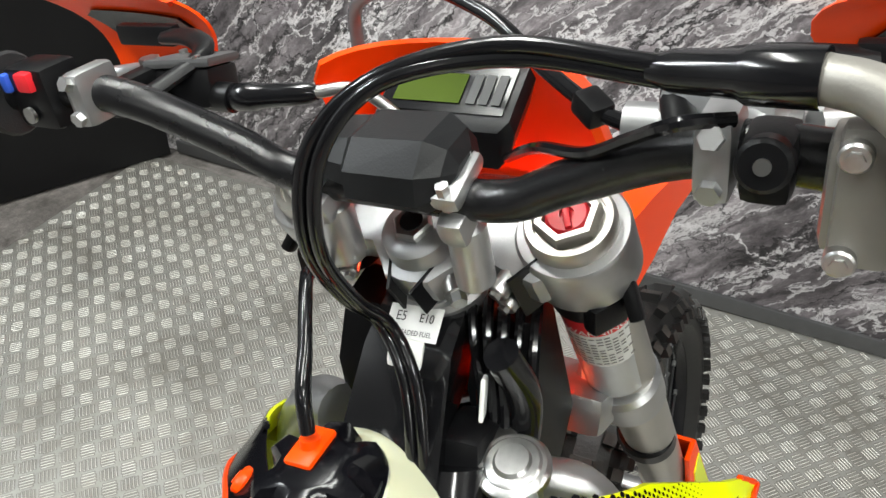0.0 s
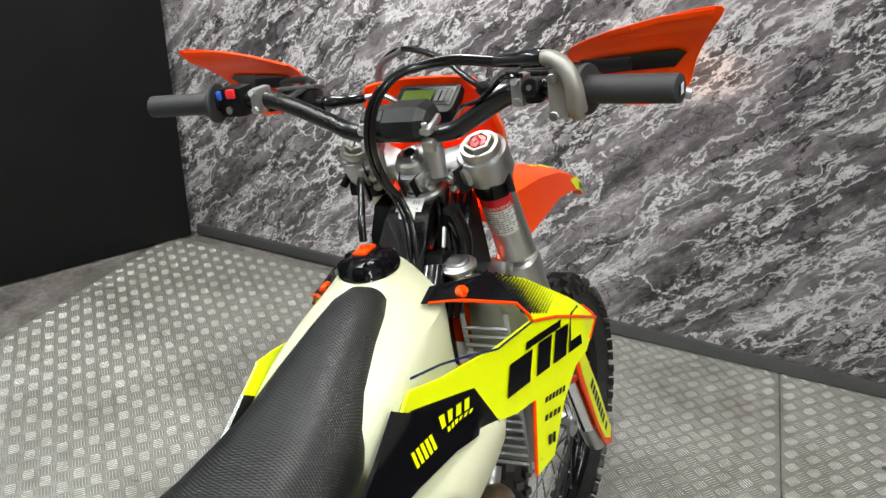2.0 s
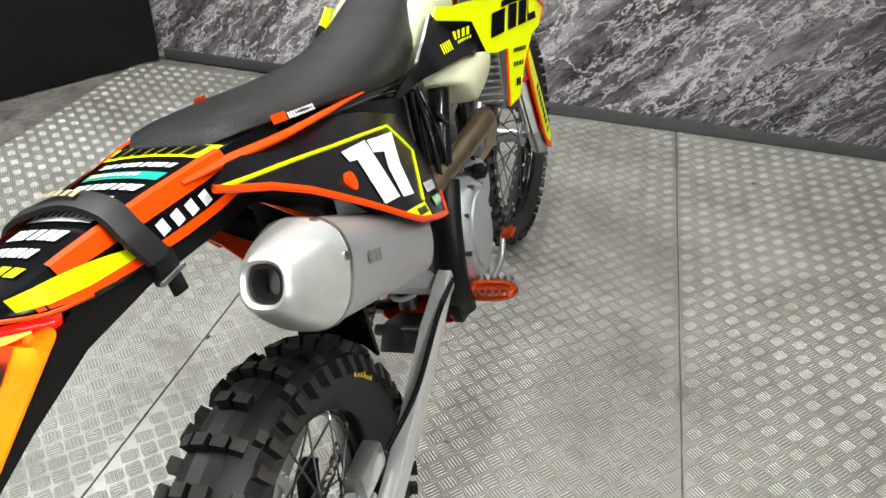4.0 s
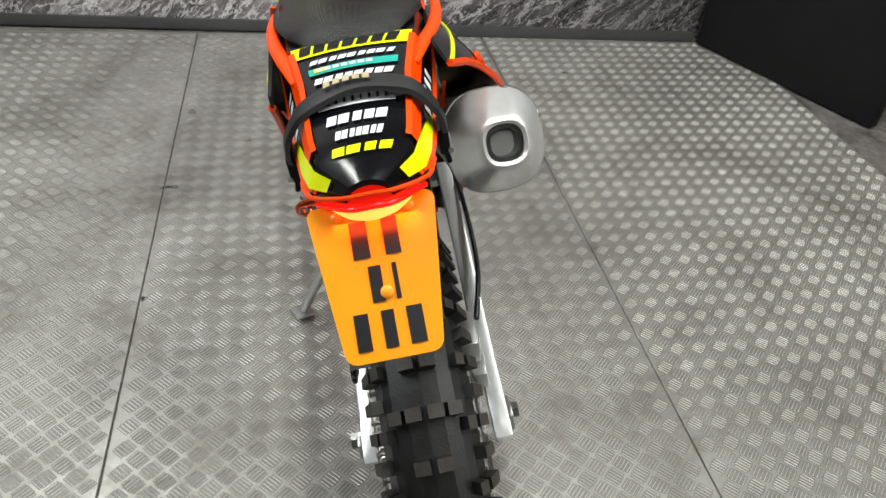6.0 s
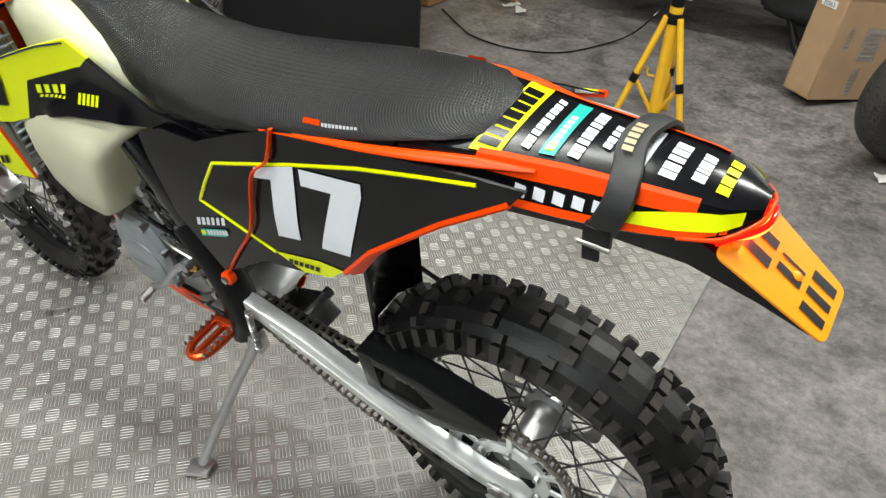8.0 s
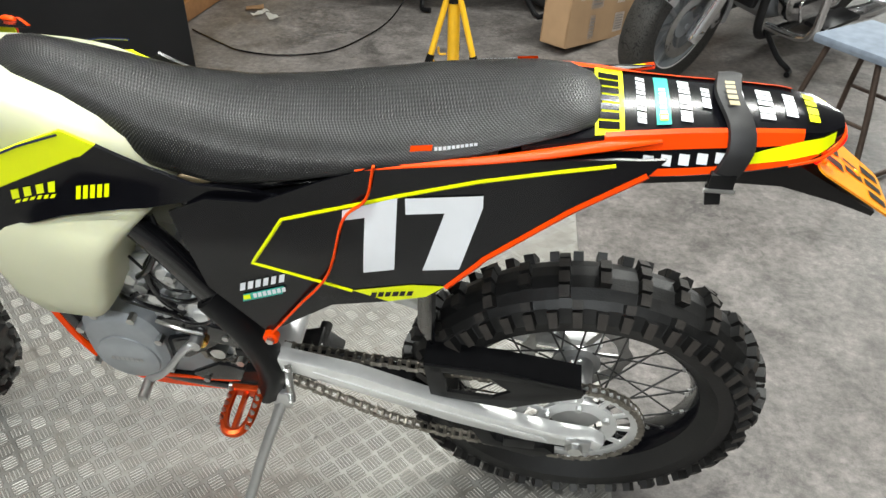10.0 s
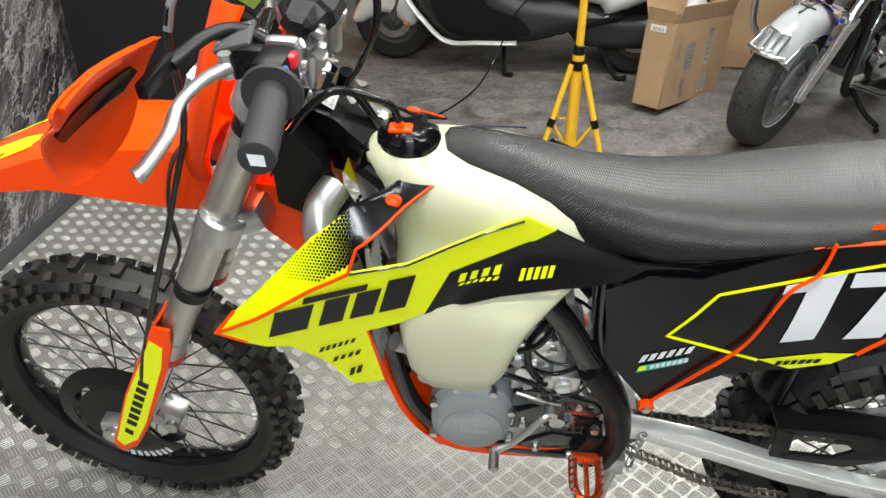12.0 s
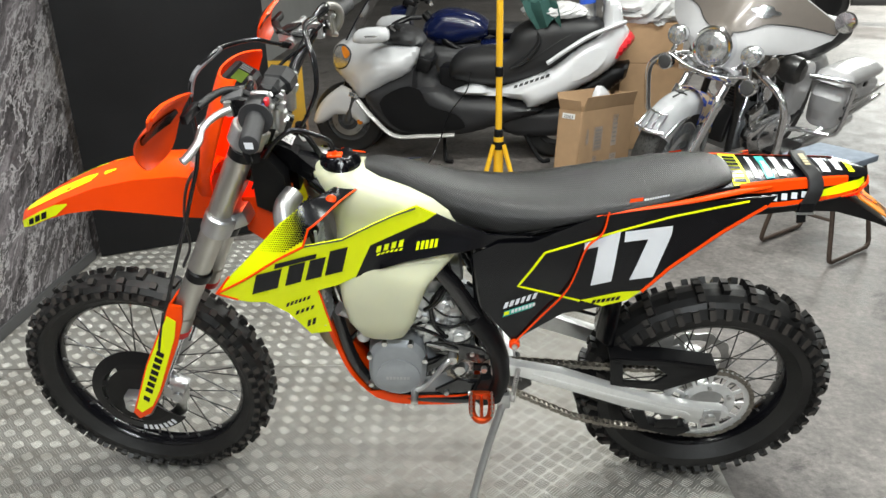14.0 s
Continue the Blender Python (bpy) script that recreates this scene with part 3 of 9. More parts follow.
def fitted(bm, steer=False):
    """Sets the drawn height and rake of the front end and the bodywork to those of this motorcycle."""
    for v in bm.verts:
        x, z = v.co.x, v.co.z
        if steer:
            v.co.x += along(z, FRONT_DX)
            v.co.z += along(z, FRONT_DZ)
            v.co.y -= along(z, ((0.9, 0.0), (1.1, 0.008)))
        else:
            w = along(z, ((0.45, 0.0), (0.75, 1.0)))
            top = 1 - along(z, ((0.97, 0.0), (1.04, 0.8))) * along(x, ((0.97, 1.0), (1.02, 0.0)))
            v.co.x -= 0.012 * w
            v.co.z += along(x, BODY_DZ) * w * top
    return bm


def bk(name, bm, material, label="", parent=None, steer=False, smooth=True):
    return part(name, fitted(bm, steer), material, parent or bike, label, STEER if steer else None, smooth)


def tyre_skin(rm, ar, ay, high, turns, edges, rule):
    """A tyre: a ring of cells between the lean angles in edges; rule(i, j) says which cells stand up as tread blocks."""
    bm = bmesh.new()

    def at(th, ph, lift=0.0):
        c, s = math.cos(radians(ph)), math.sin(radians(ph))
        n = Vector((c / ar, s / ay)).normalized()
        r, y = rm + ar * c + n.x * lift, ay * s + n.y * lift
        return Vector((r * math.cos(th), y, r * math.sin(th)))
    m = len(edges)
    grid = [[bm.verts.new(at(2 * math.pi * i / turns, e)) for e in edges] for i in range(turns)]
    for i in range(turns):
        k = (i + 1) % turns
        for j in range(m - 1):
            q = (grid[i][j], grid[k][j], grid[k][j + 1], grid[i][j + 1])
            if not rule(i, j):
                bm.faces.new(q)
                continue
            t0, t1 = 2 * math.pi * (i + 0.07) / turns, 2 * math.pi * (i + 0.93) / turns
            de = edges[j + 1] - edges[j]
            e0, e1 = edges[j] + de * 0.08, edges[j + 1] - de * 0.08
            w0, w1 = t0 + (t1 - t0) * 0.04, t1 - (t1 - t0) * 0.04
            low = [bm.verts.new(at(t, e)) for t, e in ((t0, e0), (t1, e0), (t1, e1), (t0, e1))]
            h = high * random.uniform(0.93, 1.04)
            top = [bm.verts.new(at(t, e, h)) for t, e in ((w0, e0 + de * 0.03), (w1, e0 + de * 0.03), (w1, e1 - de * 0.03), (w0, e1 - de * 0.03))]
            bm.faces.new(top).material_index = 1
            for a in range(4):
                b = (a + 1) % 4
                bm.faces.new((q[a], q[b], low[b], low[a]))
                bm.faces.new((low[a], low[b], top[b], top[a]))
    bm.faces.ensure_lookup_table()
    for i in range(turns):
        k = (i + 1) % turns
        bm.faces.new((grid[i][0], grid[i][-1], grid[k][-1], grid[k][0]))
    return bm


def wheel(name, centre, rim_r, rm, ar, ay, high, tread, hub_r, hub_w, move, label):
    """A spoked wheel: the rim carries tyre, hub and spokes."""
    w = 0.5 * ay + 0.004
    rim = lathe([(rim_r - 0.020, -w * 0.55), (rim_r - 0.012, -w * 0.9), (rim_r + 0.010, -w), (rim_r + 0.010, -w + 0.004), (rim_r - 0.006, -w * 0.7), (rim_r - 0.006, w * 0.7), (rim_r + 0.010, w - 0.004),
                 (rim_r + 0.010, w), (rim_r - 0.012, w * 0.9), (rim_r - 0.020, w * 0.55), (rim_r - 0.024, 0)], 64, closed=True)
    place = move @ Matrix.Translation(centre)
    rob = part(name, rim, GLOSSBLACK, bike, label, place)
    part("tyre", tyre_skin(rm, ar, ay, high, *tread), RUBBER, rob, "black knobbly off-road tyre", place, False).data.materials.append(WORNRUBBER)
    part("hub", lathe([(0.012, -hub_w), (hub_r + 0.014, -hub_w), (hub_r + 0.014, -hub_w + 0.010), (hub_r, -hub_w + 0.014), (hub_r * 0.9, 0), (hub_r, hub_w - 0.014), (hub_r + 0.014, hub_w - 0.010), (hub_r + 0.014, hub_w), (0.012, hub_w)], 32), ALU, rob, "machined aluminium hub", place)
    one = part("spoke", cyl((0, 0, 0), (0, 0, 1), 0.0019, n=6), DARKSTEEL, rob)
    nip = part("nipple", cyl((0, 0, 0.94), (0, 0, 1.0), 0.0035, n=8), STEEL, rob)
    first = True
    for i in range(36):
        sgn = 1 if i % 2 else -1
        a1 = 2 * math.pi * i / 36
        a0 = a1 + (0.75 if (i // 2) % 2 else -0.75)
        p0 = Vector((hub_r * 1.2 * math.cos(a0), sgn * (hub_w - 0.006), hub_r * 1.2 * math.sin(a0)))
        p1 = Vector(((rim_r - 0.018) * math.cos(a1), sgn * 0.006, (rim_r - 0.018) * math.sin(a1)))
        d = p1 - p0
        q = d.to_track_quat("Z", "Y").to_matrix().to_4x4()
        m = place @ Matrix.Translation(p0) @ q @ Matrix.Diagonal((1, 1, d.length, 1))
        for src in (one, nip):
            ob = src if first else src.copy()
            if not first:
                scene.collection.objects.link(ob)
            ob.matrix_basis = m
        first = False
    return rob, place


REAR_EDGES = [-150, -108, -82, -54, -40, -21, -1, 1, 21, 40, 54, 82, 108, 150]


def rear_tread(i, j):
    """Rows of two centre blocks and rows of four by turns, with shoulder blocks beside them."""
    r = i % 6
    return (r == 0 and j in (5, 7)) or (r == 3 and j in (4, 5, 7, 8)) or (i % 4 == 0 and j in (2, 10)) or (i % 4 == 2 and j in (2, 3, 9, 10))


rwheel, RW = wheel("rear_wheel", (0, 0, 0.34), 0.236, 0.272, 0.054, 0.064, 0.0165, (96, REAR_EDGES, rear_tread), 0.034, 0.062, Matrix.Identity(4), "black rim with dark spokes")
FRONT_EDGES = [-150, -105, -86, -64, -42, -20, 20, 42, 64, 86, 105, 150]


def front_tread(i, j):
    r = i % 4
    return (r == 0 and j in (5, 3, 7)) or (r == 2 and j in (4, 6)) or (r in (1, 3) and j in (2, 8)) or (r == 2 and j in (3, 7) and i % 8 == 2)


FC = (1.486, 0, 0.347)
fwheel, FW = wheel("front_wheel", (1.527, 0, 0.355), 0.278, 0.3025, 0.040, 0.047, 0.0132, (104, FRONT_EDGES, front_tread), 0.024, 0.050, STEER, "black rim with dark spokes")

# brake discs, sprocket, chain
def wavy_disc(r, r_in, y, t, n=10, holes=True):
    bm = bmesh.new()
    k = 120
    outer = [(r + 0.004 * math.cos(n * 2 * math.pi * i / k), 2 * math.pi * i / k) for i in range(k)]
    rings = []
    for yy in (y - t / 2, y + t / 2):
        rings.append(([bm.verts.new((q * math.cos(a), yy, q * math.sin(a))) for q, a in outer], [bm.verts.new((r_in * math.cos(a), yy, r_in * math.sin(a))) for q, a in outer]))
    (oa, ia), (ob_, ib) = rings
    for i in range(k):
        j = (i + 1) % k
        bm.faces.new((oa[i], oa[j], ia[j], ia[i]))
        bm.faces.new((ob_[i], ib[i], ib[j], ob_[j]))
        bm.faces.new((oa[i], ob_[i], ob_[j], oa[j]))
        bm.faces.new((ia[i], ia[j], ib[j], ib[i]))
    return bm


part("brake_disc", wavy_disc(0.108, 0.082, -0.078, 0.004), STEEL, rwheel, "wavy steel brake disc", RW)
part("brake_disc", wavy_disc(0.128, 0.098, 0.066, 0.003), STEEL, fwheel, "wavy steel brake disc", FW)


for whl, place_, r0, r1, yy in ((rwheel, RW, 0.036, 0.085, -0.078), (fwheel, FW, 0.03, 0.10, 0.066)):
    for k in range(6):
        part("disc_carrier", rbox(r1 - r0, 0.004, 0.012, 0.001, at=Matrix.Rotation(math.pi * k / 3, 4, "Y") @ Matrix.Translation(((r0 + r1) / 2, yy, 0)), seg=1), STEEL, whl, "", place_)


def sprocket(n, r, y, t=0.006):
    bm = bmesh.new()
    k = n * 4
    rad = [r + (0.005 if i % 4 in (0,) else (-0.004 if i % 4 == 2 else 0.001)) for i in range(k)]
    vo = [[bm.verts.new((rad[i] * math.cos(2 * math.pi * i / k), yy, rad[i] * math.sin(2 * math.pi * i / k))) for i in range(k)] for yy in (y - t / 2, y + t / 2)]
    vi = [[bm.verts.new((r * 0.84 * math.cos(2 * math.pi * i / k), yy, r * 0.84 * math.sin(2 * math.pi * i / k))) for i in range(k)] for yy in (y - t / 2, y + t / 2)]
    for i in range(k):
        j = (i + 1) % k
        bm.faces.new((vo[0][i], vo[0][j], vi[0][j], vi[0][i]))
        bm.faces.new((vo[1][i], vi[1][i], vi[1][j], vo[1][j]))
        bm.faces.new((vo[0][i], vo[1][i], vo[1][j], vo[0][j]))
        bm.faces.new((vi[0][i], vi[0][j], vi[1][j], vi[1][i]))
    return bm


part("sprocket", sprocket(50, 0.119, 0.082), ALU_MATT, rwheel, "machined aluminium rear sprocket", RW)
part("sprocket_hub", lathe([(0.050, 0.079), (0.076, 0.079), (0.076, 0.085), (0.050, 0.085)], 40, closed=True), ALU_MATT, rwheel, "", RW)
for i in range(12):
    part("sprocket_arm", rbox(0.030, 0.005, 0.011, 0.001, at=Matrix.Rotation(math.pi * i / 6, 4, "Y") @ Matrix.Translation((0.087, 0.082, 0)), seg=1), ALU_MATT, rwheel, "", RW)
for i in range(6):
    a = radians(60 * i + 30)
    part("sprocket_bolt", cyl((0.062 * math.cos(a), 0.084, 0.062 * math.sin(a)), (0.062 * math.cos(a), 0.094, 0.062 * math.sin(a)), 0.006, n=6), STEEL, rwheel, "", RW)

def chain_path():
    """Round the rear sprocket, along the sagging lower run, round the front sprocket and back on top."""
    c0, r0, c1, r1 = Vector((0, 0.34)), 0.119, Vector((0.655, 0.468)), 0.032
    pts = [c0 + Vector((math.cos(a), math.sin(a))) * r0 for a in (radians(88 + 190 * i / 24) for i in range(25))]
    pts += [Vector(p) for p in ((0.09, 0.232), (0.16, 0.245), (0.25, 0.258), (0.349, 0.288), (0.447, 0.344), (0.518, 0.385), (0.60, 0.428))]
    pts += [c1 + Vector((math.cos(a), math.sin(a))) * r1 for a in (radians(-80 + 170 * i / 8) for i in range(9))]
    pts += [Vector((0.45, 0.488)), Vector((0.25, 0.470))]
    pts.append(pts[0])
    return pts


def chain():
    pts = chain_path()
    run = [0.0]
    for a, b in zip(pts, pts[1:]):
        run.append(run[-1] + (b - a).length)
    n = int(run[-1] / 0.01588 / 2) * 2
    pitch, pins, k = run[-1] / n, [], 0
    for i in range(n):
        s = i * pitch
        while run[k + 1] < s:
            k += 1
        pins.append(pts[k].lerp(pts[k + 1], (s - run[k]) / (run[k + 1] - run[k])))
    bm = bmesh.new()
    for i in range(n):
        a, b = pins[i], pins[(i + 1) % n]
        m, d = (a + b) / 2, b - a
        rot = Matrix.Translation((m.x, 0.082, m.y)) @ Matrix.Rotation(-math.atan2(d.y, d.x), 4, "Y")
        gap = 0.0075 if i % 2 else 0.0055
        for s in (-1, 1):
            vs = []
            for yy in (gap, gap + 0.0018):
                vs.append([bm.verts.new(rot @ Vector((x, s * yy, z))) for x, z in ((-0.0125, 0), (-0.009, 0.0068), (-0.003, 0.0052), (0.003, 0.0052), (0.009, 0.0068), (0.0125, 0), (0.009, -0.0068), (0.003, -0.0052), (-0.003, -0.0052), (-0.009, -0.0068))])
            bm.faces.new(vs[1])
            bm.faces.new(vs[0])
            for q in range(10):
                bm.faces.new((vs[0][q], vs[0][(q + 1) % 10], vs[1][(q + 1) % 10], vs[1][q]))
        ring = [[bm.verts.new((a.x + 0.0042 * math.cos(q * math.pi / 3), 0.082 + yy, a.y + 0.0042 * math.sin(q * math.pi / 3))) for q in range(6)] for yy in (-0.0105, 0.0105)]
        for q in range(6):
            bm.faces.new((ring[0][q], ring[0][(q + 1) % 6], ring[1][(q + 1) % 6], ring[1][q]))
        bm.faces.new(ring[0])
        bm.faces.new(ring[1])
    return bm


bk("chain", chain(), mat("oiled_chain_steel", (0.26, 0.24, 0.21), 0.35, metal=0.9, var=0.35, scale=150), "dark oiled drive chain", smooth=False)

# swingarm and its fittings
ARM = [(0.575, 0.520), (0.515, 0.512), (0.394, 0.486), (0.244, 0.427), (0.136, 0.390), (0.03, 0.364), (-0.030, 0.358), (-0.052, 0.342), (-0.046, 0.326), (0.02, 0.324), (0.09, 0.332), (0.227, 0.368), (0.383, 0.430), (0.504, 0.474), (0.575, 0.478)]
for s in (1, -1):
    bk("swingarm_leg", prism(ARM, s * 0.094, s * 0.124, 0.006), ALU_MATT, "cast aluminium swingarm beam")
    bk("axle_nut", joined(cyl((0, s * 0.118, 0.34), (0, s * 0.142, 0.34), 0.014, n=6), cyl((0, s * 0.110, 0.34), (0, s * 0.128, 0.34), 0.019)), STEEL)
    bk("axle_block", rbox(0.045, 0.008, 0.036, 0.003, at=(-0.005, s * 0.127, 0.34)), ALU)
bk("swingarm_bridge", loft([[(x, y * w, z) for y, z in ((-1, z0), (1, z0), (1, z1), (-1, z1))] for x, w, z0, z1 in ((0.58, 0.094, 0.475, 0.505), (0.55, 0.094, 0.465, 0.505), (0.52, 0.094, 0.465, 0.495), (0.51, 0.090, 0.470, 0.485))]), ALU_MATT)
bk("swingarm_rib", prism([(0.47, 0.488), (0.25, 0.410), (0.06, 0.352), (0.05, 0.340), (0.09, 0.345), (0.25, 0.396), (0.47, 0.474)], 0.1235, 0.1265, 0.0014), ALU_MATT, "raised rib along the swingarm")
bk("chain_slider", prism([(0.62, 0.488), (0.50, 0.480), (0.36, 0.466), (0.30, 0.452), (0.36, 0.452), (0.50, 0.462), (0.62, 0.468)], 0.066, 0.096, 0.002), BLACK, "black chain slider")
bk("chain_guard", joined(prism([(0.278, 0.523), (0.15, 0.520), (0.009, 0.499), (0.0, 0.486), (0.04, 0.490), (0.15, 0.503), (0.262, 0.507)], 0.104, 0.112, 0.002), prism([(0.278, 0.523), (0.246, 0.522), (0.232, 0.430), (0.265, 0.437)], 0.104, 0.112, 0.002),
                          prism([(0.262, 0.452), (0.232, 0.430), (0.128, 0.417), (0.06, 0.448), (0.005, 0.473), (0.0, 0.492), (0.10, 0.506), (0.165, 0.505), (0.125, 0.470), (0.155, 0.446)], 0.104, 0.112, 0.002), prism([(0.278, 0.526), (0.15, 0.523), (0.009, 0.502), (0.012, 0.497), (0.15, 0.518), (0.278, 0.521)], 0.062, 0.108, 0.0)), BLACK, "black plastic chain guard with a cut-out")
bk("chain_guide", joined(prism([(0.20, 0.330), (0.17, 0.262), (0.07, 0.230), (0.03, 0.252), (0.05, 0.272), (0.10, 0.262), (0.145, 0.280), (0.165, 0.33)], 0.070, 0.102, 0.003), rbox(0.06, 0.006, 0.03, 0.003, at=(0.10, 0.104, 0.285))), BLACK, "black chain guide under the swingarm")
bk("mud_flap", loft([[(0.27 + dx, y, z) for y, dx in ((-0.07, 0.0), (-0.03, 0.03), (0.03, 0.03), (0.07, 0.0), (0.068, -0.006), (0.03, 0.022), (-0.03, 0.022), (-0.068, -0.006))] for z, dx2 in ((0.52, 0), (0.62, 0), (0.74, 0), (0.86, 0))]), GLOSSBLACK, "glossy black inner mudguard ahead of the tyre")

# front fork
for s in (1, -1):
    y = 0.105 * s

    def on(z, dx=0.0, y=y):
        return (fork_x(z) + dx, y, z)
    bk("fork_tube", cyl(on(0.60), on(1.118), 0.0275, n=32), FORKTUBE, "anodised grey upper fork tube", steer=True)
    bk("fork_taper", cyl(on(0.595), on(0.64), 0.0300, n=32, bevel=0.004), FORKTUBE, steer=True)
    bk("dust_seal", cyl(on(0.582), on(0.600), 0.0325, n=32, bevel=0.003), REDSEAL, "red fork wiper", steer=True)
    bk("fork_slider", cyl(on(0.40), on(0.59), 0.0245, n=28), CHROME, "chrome fork slider", steer=True)
    for z, n_ in ((0.895, "lower_clamp_ring"),):
        bk(n_, cyl(on(z - 0.026), on(z + 0.022), 0.0370, n=36, bevel=0.005), ALU, "machined lower clamp ring", steer=True)
    for z in (1.068, 0.755):
        bk("rubber_band", cyl(on(z - 0.012), on(z + 0.012), 0.0305, n=32, bevel=0.003), BLACK, "black rubber strap on the fork", steer=True)
    bk("axle_clamp", joined(cyl(on(0.31, 0.014), on(0.42, 0.004), 0.027, n=24, bevel=0.004), rbox(0.07, 0.040, 0.05, 0.008, at=(FC[0] - 0.006, y, FC[2])), cyl((FC[0], y - 0.024 * s, FC[2]), (FC[0], y + 0.030 * s, FC[2]), 0.020)), ALU, "cast axle clamp", steer=True)
    gx = lambda z, d: (fork_x(z) + d, z)
    bk("fork_guard", prism([gx(0.688, 0.040), gx(0.684, 0.006), gx(0.640, -0.010), gx(0.57, -0.020), gx(0.40, -0.024), gx(0.335, -0.016), gx(0.312, 0.010), gx(0.335, 0.034), gx(0.50, 0.044)], y + s * 0.030, y + s * 0.037, 0.003), ORANGE, "orange plastic fork guard", steer=True)
    bk("guard_front", prism([gx(0.688, 0.040), gx(0.335, 0.034), gx(0.335, 0.028), gx(0.688, 0.034)], y - s * 0.028, y + s * 0.034, 0.002), ORANGE, steer=True)
    bk("guard_graphic", prism([gx(0.655, 0.034), gx(0.640, 0.006), gx(0.59, -0.006), gx(0.42, -0.017), gx(0.365, -0.013), gx(0.338, 0.010), gx(0.355, 0.029), gx(0.50, 0.039)], y + s * 0.037, y + s * 0.0385, 0.0), YELLOW, "fluorescent yellow graphic", steer=True)
    ln = lambda u, v, s=s, y=y: (fork_x(0.36 + u) + 0.008 + u * 0.04 + v * 0.9, y + s * 0.0395, 0.36 + u + v * 0.35)
    bk("guard_lettering", bars([(0.05 + i * 0.020, -0.010, 0.064 + i * 0.020, 0.011, 0.003) for i in range(7)] + [(0.02, -0.008, 0.034, 0.010, 0.004)], ln), GLOSSBLACK, "black sponsor lettering as plain blocks", steer=True, smooth=False)
    if s > 0:
        continue
    bk("fork_label", cyl(on(1.052), on(0.985), 0.02785, n=32), LABELWHITE, "white warning label wrapped round the fork", steer=True)
    bk("label_band", cyl(on(1.056), on(1.034), 0.0280, n=32), RED, "red heading band of the label", steer=True)
    bk("label_foil", cyl(on(0.985), on(0.925), 0.0279, n=32), MUFFLER, "silver data label", steer=True)


STEM, FWD, UP = Vector((1.050, -0.008, 1.168)), Vector((0.895, 0, 0.446)), Vector((-0.446, 0, 0.895))
YOKE = Matrix(((FWD.x, 0, UP.x, STEM.x), (0, 1, 0, STEM.y), (FWD.z, 0, UP.z, STEM.z), (0, 0, 0, 1)))
YOKE_ALU = mat("machined_bright_yoke", (0.46, 0.465, 0.47), 0.44, metal=0.92, var=0.12, scale=70, bump=0.05, bscale=600)


def yk(name, bm, material, label="", smooth=True):
    """A part of the top yoke, drawn square to the steering stem: forwards, to the left, upwards."""
    return part(name, bm, material, bike, label, STEER @ YOKE, smooth)


def flat(outline, u0, u1, bevel=0.003):
    bm = prism([(a, -b) for a, b in outline], u0, u1, bevel)
    bmesh.ops.transform(bm, matrix=Matrix(((1, 0, 0, 0), (0, 0, -1, 0), (0, 1, 0, 0), (0, 0, 0, 1))), verts=bm.verts)
    return bm


half = [(-0.036, 0.004), (-0.034, 0.018), (-0.020, 0.030), (-0.010, 0.040), (-0.010, 0.055), (-0.016, 0.072), (-0.020, 0.090), (-0.010, 0.104), (0.022, 0.112), (0.052, 0.100), (0.054, 0.078), (0.040, 0.058), (0.030, 0.034), (0.027, 0.004)]
yk("upper_triple_clamp", flat(half + [(a, -b) for a, b in reversed(half)], -0.046, -0.016, 0.005), YOKE_ALU, "machined aluminium upper triple clamp")
yk("stem_boss", lathe([(0.0135, 0.000), (0.022, 0.0), (0.026, -0.003), (0.028, -0.016), (0.030, -0.020), (0.0135, -0.020)], 36, "Z", closed=True), YOKE_ALU)
yk("stem_nut", joined(cyl((0, 0, -0.010), (0, 0, 0.006), 0.0155, n=6, bevel=0.002)), STEEL)
# no hole is cut; a black disc gives the bore its shade
yk("stem_bore_shade", cyl((0, 0, 0.004), (0, 0, 0.0068), 0.0085, n=20), BLACK, "black disc for the shade in the stem's bore")
yk("stem_collar", lathe([(0.030, -0.084), (0.037, -0.082), (0.0395, -0.074), (0.0395, -0.060), (0.036, -0.056), (0.036, -0.050), (0.030, -0.048)], 40, "Z"), YOKE_ALU, "turned collar of the steering head")
# the slots are not cut; black strips give their shade
for a, y in ((-0.0335, -0.014), (-0.0335, 0.014)):
    yk("clamp_slot_shade", rbox(0.030, 0.0022, 0.031, 0.0, at=pose(-0.030, y, -0.031, 0, 0, 20 if y > 0 else -20)), BLACK, "thin black strip for the shade in the clamp's slot")
yk("stem_bolt", joined(cyl((-0.030, -0.034, -0.030), (-0.038, -0.040, -0.030), 0.0062, n=6), cyl((-0.022, -0.028, -0.030), (-0.032, -0.035, -0.030), 0.0085, n=16)), STEEL)
